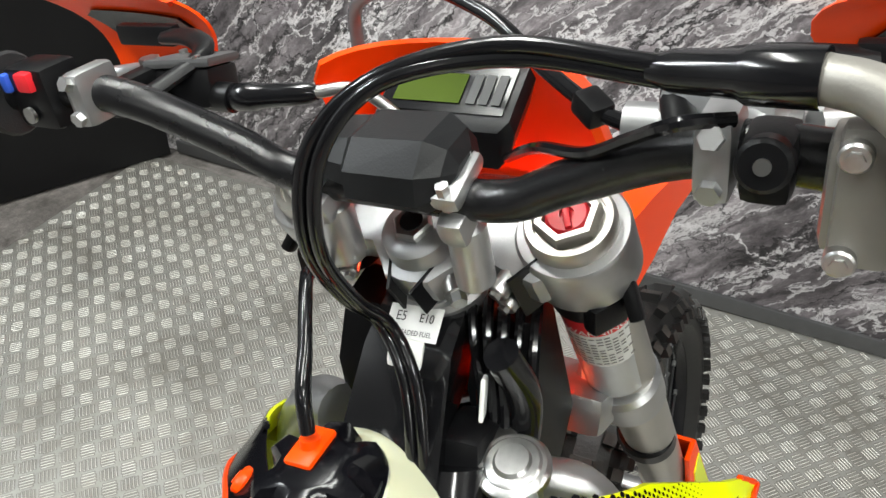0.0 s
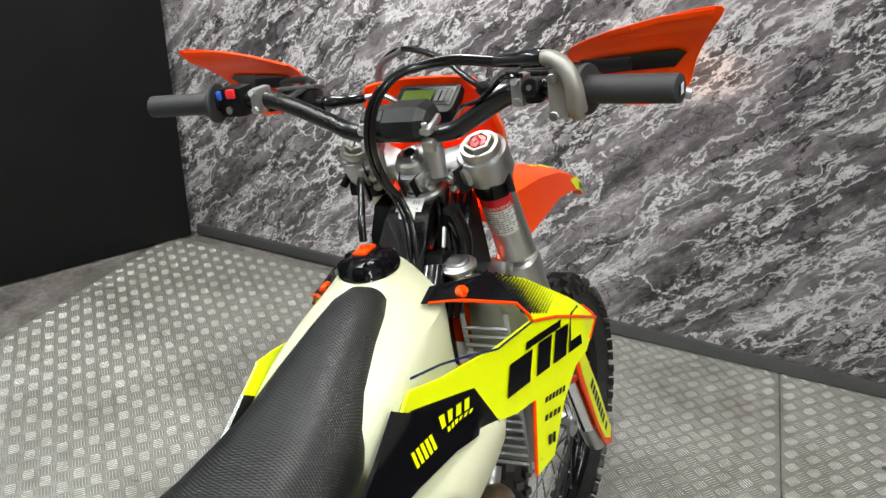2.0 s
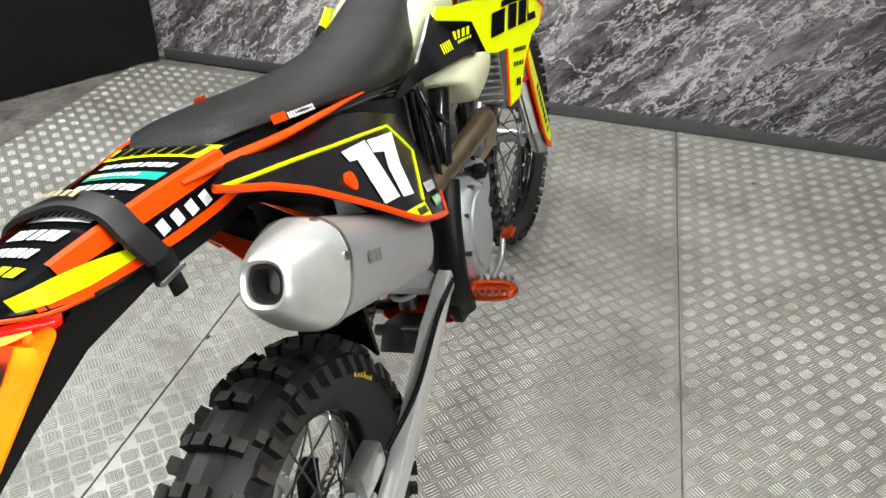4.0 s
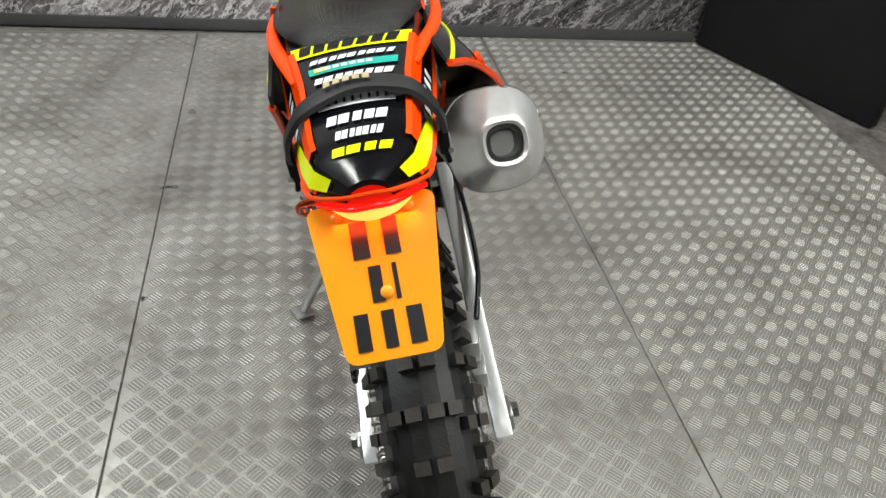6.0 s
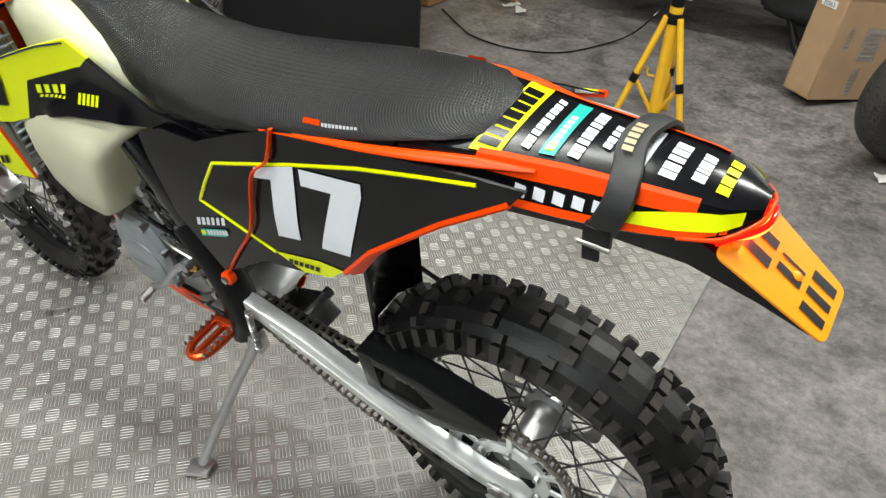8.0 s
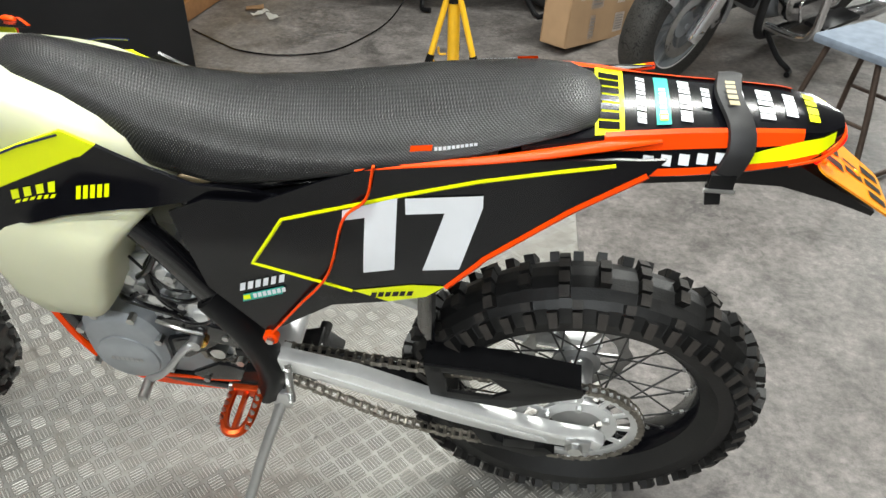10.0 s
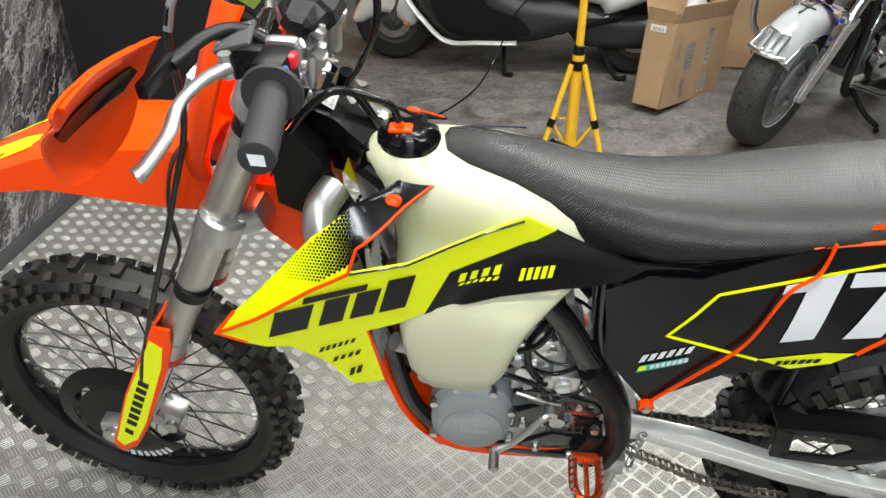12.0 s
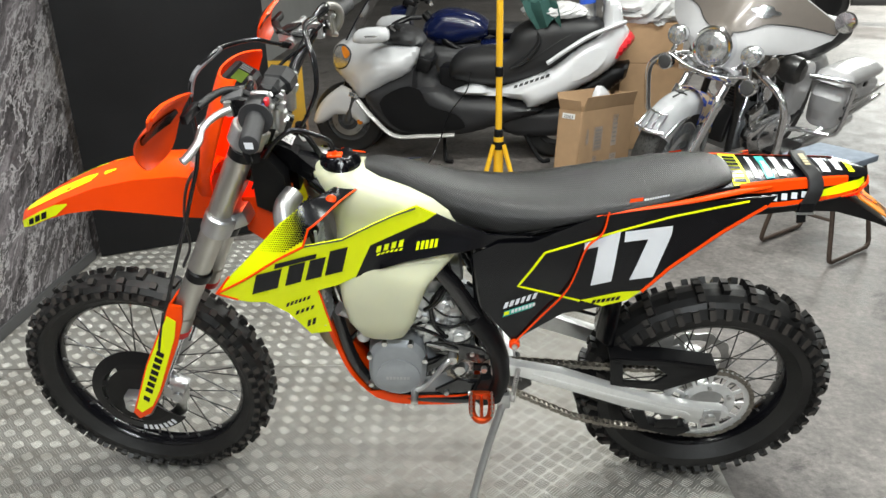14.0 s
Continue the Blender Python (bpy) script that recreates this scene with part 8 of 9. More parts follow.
part("sill_trim", tube([(1.30, 0.20, 0.42), (1.20, 0.225, 0.31), (1.05, 0.235, 0.185), (0.85, 0.238, 0.185), (0.63, 0.235, 0.195)], 0.024, n=12, k=8, flat=0.5), BIKEGREY, sc, "silver-grey lower edge of the fairing")
part("sill_trim", tube([(0.50, 0.21, 0.31), (0.30, 0.215, 0.325), (0.12, 0.20, 0.37)], 0.010, n=10, flat=0.5), BIKEGREY, sc, "silver footboard edge")
part("dashboard", pillow(smooth_outline([(1.16, 0.80), (1.12, 0.88), (0.98, 0.89), (0.88, 0.84), (0.86, 0.76), (1.0, 0.77)], 3), 0.20, 0.06), GREYTRIM, sc, "dark dashboard cowl")
part("windscreen", loft([[(x + 0.010 * k, y, z) for y in (-w, -w * 0.6, 0, w * 0.6, w) for k in (0,)] + [(x - 0.012, y, z) for y in (w, w * 0.6, 0, -w * 0.6, -w)] for x, z, w in ((1.36, 0.82, 0.20), (1.28, 0.95, 0.21), (1.18, 1.10, 0.19), (1.10, 1.24, 0.14))]), SMOKE, sc, "smoked plastic windscreen")
part("front_fender", pillow(smooth_outline([(1.67, 0.23), (1.63, 0.34), (1.55, 0.43), (1.43, 0.50), (1.34, 0.46), (1.28, 0.34), (1.26, 0.24), (1.32, 0.21), (1.40, 0.27), (1.50, 0.28), (1.60, 0.22)], 4), 0.105, 0.07, step=0.014), SCOOTWHITE, sc, "white front fender")
part("reflector", cyl((1.32, 0.06, 0.245), (1.32, 0.098, 0.245), 0.022, n=18, bevel=0.004), AMBER, sc, "amber side reflector")
SEATB = [(0.68, 0.56), (0.66, 0.68), (0.54, 0.745), (0.31, 0.765), (0.25, 0.86), (0.13, 0.925), (-0.10, 0.955), (-0.30, 0.945), (-0.34, 0.84), (-0.06, 0.64), (0.22, 0.53), (0.45, 0.51), (0.60, 0.54)]
part("seat", pillow(smooth_outline(SEATB, 3), 0.19, 0.10), VINYLBLACK, sc, "black stepped vinyl seat")
part("seat_bolster", tube([(0.26, 0.185, 0.64), (0.16, 0.19, 0.70), (0.08, 0.185, 0.80), (0.10, 0.15, 0.88)], 0.05, n=12, radii=[0.03, 0.05, 0.04, 0.02], flat=0.4), VINYLBLACK, sc)
part("seat_seam", tube([(0.20, 0.196, 0.64), (0.05, 0.198, 0.745), (-0.10, 0.190, 0.84), (-0.24, 0.170, 0.90)], 0.003, n=6), GREYTRIM, sc)
TAILW = [(0.66, 0.46), (0.49, 0.53), (0.38, 0.49), (0.20, 0.55), (-0.01, 0.645), (-0.17, 0.79), (-0.31, 0.87), (-0.33, 1.02), (-0.30, 1.09), (-0.42, 1.05), (-0.46, 0.92), (-0.50, 0.84), (-0.42, 0.65), (-0.16, 0.48), (0.14, 0.355), (0.18, 0.41), (0.37, 0.44)]
part("tail_fairing", pillow(smooth_outline(TAILW, 3), 0.245, 0.08, tuck=lambda x, z: 1 - 0.35 * max(0, -x / 0.5)), SCOOTWHITE, sc, "pearl white tail fairing")
part("side_cover", skin(smooth_outline([(-0.14, 0.56), (-0.10, 0.66), (-0.28, 0.76), (-0.36, 0.75), (-0.30, 0.64)], 3), 0.215, 0.08, 0, 0.006, body=smooth_outline(TAILW, 3)), SCOOTWHITE, sc, "white fuel filler flap")
part("grab_rail", tube([(0.02, 0.215, 0.675), (-0.10, 0.225, 0.76), (-0.24, 0.215, 0.845), (-0.38, 0.19, 0.90), (-0.46, 0.12, 0.92)], 0.026, n=12, flat=0.6), SCOOTWHITE, sc, "white passenger grab rail")
part("maker_lettering", bars([(i * 0.034, -0.008, i * 0.034 + 0.024, 0.010, 0.006) for i in range(7)], lambda u, v: (0.235 - u, 0.2475 - 0.03 * max(0, u - 0.12), 0.525 + v + u * 0.34)), SKIRT, sc, "model name as plain slanted blocks", None, False)
part("tail_lamp", pillow(smooth_outline([(-0.40, 0.655), (-0.415, 0.77), (-0.50, 0.85), (-0.53, 0.80)], 3), 0.19, 0.05), RED, sc, "red tail lamp")
part("tail_lamp_lens", skin(smooth_outline([(-0.425, 0.70), (-0.435, 0.77), (-0.485, 0.81), (-0.495, 0.78)], 2), 0.19, 0.05, 0, 0.004), GLASS, sc, "clear lamp insert")
part("engine_case", pillow(smooth_outline([(0.38, 0.42), (0.10, 0.36), (-0.16, 0.36), (-0.22, 0.22), (-0.05, 0.16), (0.30, 0.18)], 3), 0.15, 0.06), GREYTRIM, sc, "dark engine and drive casing")
part("under_tail", pillow([(-0.10, 0.46), (-0.40, 0.64), (-0.52, 0.66), (-0.50, 0.56), (-0.30, 0.38)], 0.11, 0.05), BLACK, sc)
part("inner_body", rbox(0.9, 0.24, 0.30, 0.03, at=(0.30, -0.02, 0.48)), BLACK, sc)
part("headstock", rbox(0.30, 0.16, 0.40, 0.03, at=pose(1.27, 0, 0.50, 0, -20, 0)), BLACK, sc)
for s in (1, -1):
    part("fork_leg", cyl((1.41, s * 0.085, 0.25), (1.30, s * 0.085, 0.60), 0.022), SKIRT, sc)
part("side_stand", tube([(0.72, 0.10, 0.20), (0.70, 0.20, 0.06), (0.69, 0.235, 0.014), (0.64, 0.250, 0.014)], 0.014, n=8, k=3), BLACK, sc, "black side stand")
for s in (1, -1):
    part("stand_leg", tube([(0.18, s * 0.10, 0.22), (0.05, s * 0.17, 0.02), (-0.02, s * 0.18, 0.02)], 0.015, n=8, k=3), BLACK, sc)
for s in (1, -1):
    part("handle_grip", cyl((1.00, s * 0.22, 0.915), (0.94, s * 0.36, 0.905), 0.018, n=16, bevel=0.003), GRIP, sc, "black rubber grip")
part("handlebar", tube([(1.00, 0.22, 0.915), (1.05, 0.08, 0.90), (1.05, -0.08, 0.90), (1.00, -0.22, 0.915)], 0.02), BLACK, sc)
part("brake_lever", tube([(1.02, 0.20, 0.915), (1.03, 0.28, 0.912), (0.99, 0.36, 0.90)], 0.007), ALU, sc)
part("inner_glovebox", rbox(0.10, 0.30, 0.09, 0.02, at=pose(0.84, 0.04, 0.655, 0, -18, 0)), BLACK, sc, "black glove box lid")

# things left on the scooter seat
def rag(pts, size, seed, fold):
    """A crumpled soft lump."""
    rnd = random.Random(seed)
    bm = bmesh.new()
    bmesh.ops.create_icosphere(bm, subdivisions=4, radius=1.0)
    ph = [(rnd.uniform(4, 9), rnd.uniform(4, 9), rnd.uniform(4, 9), rnd.uniform(0, 6)) for _ in range(5)]
    for v in bm.verts:
        k = 1 + fold * sum(abs(math.sin(a * v.co.x + b * v.co.y + c * v.co.z + d)) - 0.6 for a, b, c, d in ph) / 3
        v.co = Vector((v.co.x * size[0], v.co.y * size[1], max(-0.6, v.co.z) * size[2])) * k + Vector(pts)
    return bm


ON_SEAT = pose(0.142, -3.31, 0, 0, 0, -5.5) @ pose(0, 3.36, 0)
PLASTICBAG = mat("thin_white_polythene", (0.72, 0.72, 0.72), 0.32, var=0.1, scale=30, bump=0.6, bscale=45)
tagged(part("plastic_bag", rag((-0.02, -3.30, 0.985), (0.20, 0.13, 0.058), 4, 0.28), PLASTICBAG), "crumpled white plastic bag on the scooter seat", "bag").matrix_world = ON_SEAT
cloth_rows = []
for i in range(15):
    f = i / 14
    row = []
    for j in range(9):
        g = j / 8 - 0.5
        y = -3.28 + 0.19 * f if f < 0.5 else -3.185 + 0.030 * (f - 0.5)
        z = 1.058 - 0.01 * f if f < 0.45 else 1.053 - 0.26 * (f - 0.45) - 0.03 * math.sin(7 * g)
        row.append((0.10 + g * (0.17 + 0.05 * math.sin(3 * f)) - 0.10 * f + 0.03, y + 0.016 * math.sin(12 * g + 2 * f), z + 0.010 * math.sin(15 * g + 5 * f)))
    cloth_rows.append(row)
cb = loft(cloth_rows, False, False)
bmesh.ops.solidify(cb, geom=cb.faces[:], thickness=0.006)
tagged(part("green_cloth", cb, GREENCLOTH), "faded green cloth hung over the plastic bag", "cloth").matrix_world = ON_SEAT
tin = thing("tin_can", "open tin can with blue rim on the scooter seat", "can", ON_SEAT @ pose(-0.235, -3.33, 0.945, 0, 6, 0))
part("body", lathe([(0.0, 0.0), (0.052, 0.0), (0.054, 0.005), (0.052, 0.01), (0.052, 0.115), (0.054, 0.12), (0.050, 0.118), (0.049, 0.01), (0.0, 0.008)], 32, "Z"), STEEL, tin)
part("paper_band", lathe([(0.0525, 0.085), (0.0532, 0.09), (0.0532, 0.112), (0.0525, 0.116)], 32, "Z"), BLUE, tin, "blue printed band")

# dark blue motorcycle behind the scooter
db = thing("roadster_motorcycle", "dark blue naked motorcycle parked behind the scooter", "motorcycle", pose(0.60, -3.865, 0, 0, 0, -3))
for nm, x in (("front_wheel", 0.78), ("rear_wheel", -0.62)):
    w = part(nm, lathe([(0.04, -0.04), (0.20, -0.05), (0.21, 0), (0.20, 0.05), (0.04, 0.04)], 36, "Y", (x, 0, 0.30)), BLACK, db, "black cast wheel")
    part("tyre", road_tyre(0.30, 0.14, 0.20, (x, 0, 0.30)), RUBBER, w)
part("tank", pillow(smooth_outline([(0.42, 0.76), (0.40, 0.88), (0.26, 0.955), (0.04, 0.92), (-0.08, 0.82), (0.0, 0.74), (0.25, 0.70)], 3), 0.16, 0.10), DARKBLUE, db, "glossy dark blue tank")
part("seat", pillow(smooth_outline([(0.02, 0.80), (-0.06, 0.86), (-0.30, 0.85), (-0.60, 0.93), (-0.70, 0.90), (-0.60, 0.80), (-0.25, 0.74)], 3), 0.14, 0.06), VINYLBLACK, db, "black seat")
part("headlight", cyl((0.52, 0, 0.90), (0.66, 0, 0.88), 0.095, 0.085, n=28, bevel=0.012), DARKBLUE, db, "dark blue headlight shell")
part("instruments", rbox(0.10, 0.20, 0.07, 0.02, at=pose(0.52, 0, 1.00, 0, -30, 0)), BLACK, db)
part("engine", pillow([(0.36, 0.70), (0.34, 0.30), (-0.30, 0.28), (-0.34, 0.56), (-0.10, 0.72)], 0.20, 0.07), SKIRT, db, "dark engine")
part("side_cover", pillow(smooth_outline([(0.0, 0.74), (-0.30, 0.72), (-0.28, 0.58), (-0.05, 0.60)], 3), 0.16, 0.05), DARKBLUE, db)
part("handlebar", tube([(0.36, 0.38, 1.03), (0.40, 0.24, 1.05), (0.46, 0.10, 1.03), (0.46, -0.10, 1.03), (0.40, -0.24, 1.05), (0.36, -0.38, 1.03)], 0.012), BLACK, db)
for s in (1, -1):
    g = part("handle_grip", cyl((0.372, s * 0.26, 1.045), (0.335, s * 0.395, 1.026), 0.018, n=16, bevel=0.003), GRIP, db)
    part("bar_end", cyl((0.335, s * 0.395, 1.026), (0.328, s * 0.42, 1.022), 0.016, n=16, bevel=0.003), CHROME, g, "chrome bar end")
    part("switch_block", rbox(0.05, 0.06, 0.05, 0.012, at=(0.40, s * 0.225, 1.05)), BLACK, db)
    part("fork_leg", cyl((0.78, s * 0.10, 0.30), (0.50, s * 0.10, 0.98), 0.026), SKIRT, db)
    part("lever", tube([(0.42, s * 0.25, 1.05), (0.44, s * 0.33, 1.04), (0.42, s * 0.40, 1.03)], 0.006), BLACK, db)
part("mirror_stem", tube([(0.42, 0.22, 1.06), (0.40, 0.26, 1.18), (0.37, 0.32, 1.25)], 0.007), BLACK, db)
part("frame", joined(tube([(0.42, 0.06, 0.92), (0.2, 0.14, 0.70), (-0.2, 0.15, 0.60)], 0.025), tube([(0.42, -0.06, 0.92), (0.2, -0.14, 0.70), (-0.2, -0.15, 0.60)], 0.025), tube([(-0.2, 0, 0.45), (-0.62, 0.1, 0.30)], 0.03, k=1)), BLACK, db)

# cardboard boxes
LABELINK = mat("grey_print", (0.30, 0.26, 0.23), 0.7, var=0.1)
TAPE = mat("brown_packing_tape", (0.36, 0.22, 0.12), 0.25, var=0.15, scale=60, bump=0.3, bscale=90)


def open_box(name, label, at, sx, sy, h, flaps):
    """A carton with wall thickness and open flaps: sx along x, sy along y."""
    b = thing(name, label, "box", at)
    t = 0.005
    for nm, bx, by, px_, py_ in (("side", sx, t, 0, sy / 2), ("side", sx, t, 0, -sy / 2), ("side", t, sy - 2 * t, sx / 2 - t / 2, 0), ("side", t, sy - 2 * t, -sx / 2 + t / 2, 0)):
        part(nm, rbox(bx, by, h, 0.0015, at=(px_, py_, h / 2), seg=1), CARD, b)
    part("base", rbox(sx, sy, t, 0, at=(0, 0, t)), CARD, b)
    for px_, py_, rz, width, length, tilt in flaps:
        part("flap", rbox(width, t, length, 0.0015, at=pose(px_, py_, h, 0, 0, rz) @ pose(0, 0, 0, tilt, 0, 0) @ Matrix.Translation((0, 0, length / 2)), seg=1), CARD, b, "open cardboard flap")
    return b


box = open_box("cardboard_box", "tall open brown cardboard box with taped edges and paper labels", pose(-0.106, -2.88, 0, 0, 0, 53) @ pose(0, 0, 0, 0, -6, 0), 0.70, 0.158, 0.435,
               ((0.0, -0.079, 0, 0.68, 0.10, 18), (0.0, 0.079, 0, 0.68, 0.09, -12), (0.348, 0, 90, 0.15, 0.07, 20), (-0.348, 0, 90, 0.15, 0.07, -10)))
part("label", rbox(0.002, 0.085, 0.032, 0, at=(0.352, -0.01, 0.40)), LABELWHITE, box, "white paper label with a printed number")
part("label_number", words("20363", 0.026, lambda u, v: (0.3545, -0.01 + u, 0.397 + v)), PLATEBLACK, box, "black printed number 20363", None, False)
for u, z, w, h in ((0.10, 0.30, 0.11, 0.15), (-0.12, 0.34, 0.07, 0.20), (-0.13, 0.10, 0.09, 0.10), (0.12, 0.10, 0.05, 0.12), (0.24, 0.33, 0.03, 0.10)):
    lb = part("label", rbox(w, 0.002, h, 0, at=(u + 0.02, 0.0805, z * 0.84)), mat("pale_worn_print", (0.66, 0.58, 0.52), 0.7, var=0.2, scale=60), box, "pale worn printed label")
    part("label_print", joined(*[rbox(w * 0.7, 0.001, h * 0.05, 0, at=(u + 0.02, 0.0822, z * 0.84 - h * 0.35 + h * 0.14 * k)) for k in range(6)]), LABELINK, lb, "small print as plain bars")
part("tape", rbox(0.70, 0.001, 0.05, 0, at=(0, 0.0798, 0.17)), TAPE, box, "brown packing tape")
part("tape", rbox(0.70, 0.001, 0.04, 0, at=(0, 0.0798, 0.412)), TAPE, box, "brown packing tape")
tagged(part("fairing_part", pillow(smooth_outline([(-0.18, 0.0), (0.16, 0.0), (0.10, 0.26), (0.02, 0.36), (-0.04, 0.33), (-0.12, 0.20)], 3), 0.035, 0.05), SCOOTWHITE, None, "", pose(-0.195, -2.985, 0.22, 0, 18, 53)), "white plastic fairing part sticking out of the box", "motorcycle part")
tagged(open_box("cardboard_box", "closed brown cardboard box standing on the floor", pose(-0.583, -3.66, 0, 0, 0, 4), 0.48, 0.40, 0.61, ()), "large closed brown cardboard box on the floor", "box")
lid = open_box("cardboard_box", "brown cardboard box wrapped in clear film on another box", pose(-0.543, -3.66, 0.613, 0, 0, -1), 0.46, 0.42, 0.26, ())
part("top", rbox(0.46, 0.42, 0.006, 0.001, at=(0, 0, 0.262)), CARD, lid)
part("film_wrap", rag((0, 0, 0.33), (0.27, 0.25, 0.12), 11, 0.35), PLASTICFILM, lid, "crumpled clear plastic film")
top2 = bpy.data.objects["cardboard_box.001"]
part("top", rbox(0.478, 0.398, 0.006, 0.001, at=(0, 0, 0.606)), CARD, top2)

# touring cruiser
cr = thing("touring_motorcycle", "silver-grey touring cruiser with chrome crash bars on its side stand", "motorcycle", pose(-0.374, -2.285, 0, 0, 0, 48.0) @ pose(0, 0, 0, -10.8, 0, 0))
SILVER = mat("silver_white_paint", (0.56, 0.56, 0.57), 0.24, var=0.03, coat=0.5)
TAUPE = mat("pewter_grey_paint", (0.21, 0.185, 0.165), 0.24, metal=0.2, var=0.05, coat=0.5)
ENGBLACK = mat("black_wrinkle_enamel", (0.012, 0.012, 0.013), 0.4, var=0.3)


def cpart(name, bm, material, label="", parent=None, smooth=True):
    return part(name, bm, material, parent or cr, label, None, smooth)


def grooved_tread():
    m, nt, b = node_mat("grooved_road_tyre")
    vec = mapped(nt, (1, 1.6, 1))
    g = tex_noise(nt, vec, 14, 1, 0.3, 2.2)
    wv = nt.nodes.new("ShaderNodeMath")
    wv.operation = "PINGPONG"
    wv.inputs[1].default_value = 0.06
    nt.links.new(g, wv.inputs[0])
    col = tex_ramp(nt, wv.outputs[0], [(0.010, (0.006, 0.006, 0.006)), (0.02, (0.05, 0.048, 0.045))])
    nt.links.new(col, b.inputs["Base Color"])
    b.inputs["Roughness"].default_value = 0.6
    return m


for nm, x, r in (("front_wheel", 0.0, 0.315), ("rear_wheel", -1.62, 0.315)):
    w = cpart(nm, lathe([(0.02, -0.04), (0.06, -0.05), (0.06, -0.02), (0.19, -0.018), (0.205, -0.05), (0.215, -0.05), (0.215, 0.05), (0.205, 0.05), (0.19, 0.018), (0.06, 0.02), (0.06, 0.05), (0.02, 0.04)], 48, "Y", (x, 0, r)), GREYCASE, "cast aluminium wheel")
    part("tyre", road_tyre(r, 0.135, 0.205, (x, 0, r), 72), grooved_tread(), w, "black grooved road tyre")
    part("rim_stripe", lathe([(0.200, 0.056), (0.222, 0.060), (0.222, 0.062), (0.200, 0.059)], 48, "Y", (x, 0, r), closed=True), LABELWHITE, w, "white rim stripe")
    part("spokes", joined(*[rbox(0.135, 0.018, 0.020, 0.005, at=pose(x, 0.024, r) @ Matrix.Rotation(2 * math.pi * k / 10, 4, "Y") @ Matrix.Translation((0.128, 0, 0))) for k in range(10)]), ALU, w, "cast wheel spokes")
    part("brake_disc", lathe([(0.10, 0.066), (0.146, 0.066), (0.146, 0.071), (0.10, 0.071)], 40, "Y", (x, 0, r), closed=True), STEEL, w, "steel brake disc")
    part("axle_nut", cyl((x, 0.06, r), (x, 0.15, r), 0.016, n=12, bevel=0.003), CHROME, w)
for s in (1, -1):
    leg = cpart("fork_leg", turned((0.02, s * 0.115, 0.27), (-0.40, s * 0.115, 0.98), [(0, 0.026), (0.04, 0.034), (0.45, 0.033), (0.46, 0.038), (0.52, 0.038), (0.53, 0.024), (1, 0.024)], 24), CHROME, "chrome fork leg")
    part("fork_cover", turned((-0.245, s * 0.115, 0.72), (-0.40, s * 0.115, 0.98), [(0, 0.036), (1, 0.036)], 24), CHROME, leg)
cpart("brake_caliper", rbox(0.06, 0.05, 0.11, 0.014, at=pose(-0.115, 0.10, 0.36, 0, 30, 0)), CHROME, "chrome brake caliper")
frings = []
for i in range(27):
    a = radians(34 + 153 * i / 26)
    ring = []
    R = 0.350 + (0.016 * math.sin(i / 26 * math.pi))
    for j in range(13):
        q = radians(-100 + 200 * j / 12)
        rr, yy = R - 0.075 + 0.075 * math.cos(q), 0.088 * math.sin(q)
        if abs(q) > 1.5:
            rr, yy = R - 0.105, math.copysign(0.090, q)
        ring.append((rr * math.cos(a), yy, 0.315 + rr * math.sin(a)))
    frings.append(ring)
fb = loft(frings, False, False)
bmesh.ops.solidify(fb, geom=fb.faces[:], thickness=0.003)
fen = cpart("front_fender", fb, SCOOTWHITE, "white valanced front fender")
fender_pt = lambda a, y, lift: ((0.366 + lift - 3.2 * y * y) * math.cos(radians(a)), y, 0.315 + (0.366 + lift - 3.2 * y * y) * math.sin(radians(a)))
part("fender_tip", joined(tube([fender_pt(36, -0.082, 0.006), fender_pt(34, -0.05, 0.006), fender_pt(33, 0, 0.006), fender_pt(34, 0.05, 0.006), fender_pt(36, 0.082, 0.006)], 0.011, n=10), tube([fender_pt(52, -0.05, 0.005), fender_pt(50, 0, 0.007), fender_pt(52, 0.05, 0.005)], 0.007), *[tube([fender_pt(35, y, 0.007), fender_pt(51, y, 0.005)], 0.005) for y in (-0.05, -0.017, 0.017, 0.05)]), CHROME, fen, "chrome fender tip rail")
part("fender_badge", joined(cyl(fender_pt(84, 0, -0.002), fender_pt(84, 0, 0.006), 0.016, n=20), tube([fender_pt(72, 0, 0.003), fender_pt(98, 0, 0.003)], 0.005), tube([fender_pt(84, -0.035, 0.003), fender_pt(84, 0.035, 0.003)], 0.004)), SKIRT, fen, "dark emblem on the fender")
for s in (1, -1):
    part("side_trim", tube([(0.27, s * 0.090, 0.50), (0.16, s * 0.093, 0.560), (0.06, s * 0.094, 0.575)], 0.007), CHROME, fen, "chrome fender trim")


def check_cloth():
    m, nt, b = node_mat("blue_and_cream_check_cloth")
    ck = nt.nodes.new("ShaderNodeTexChecker")
    ck.inputs["Scale"].default_value = 17.0
    ck.inputs["Color1"].default_value, ck.inputs["Color2"].default_value = (0.04, 0.09, 0.42, 1), (0.62, 0.50, 0.34, 1)
    nt.links.new(mapped(nt, (1, 1, 1), (20, 35, 15)), ck.inputs["Vector"])
    nt.links.new(ck.outputs[0], b.inputs["Base Color"])
    b.inputs["Roughness"].default_value = 0.9
    return m


crow = []
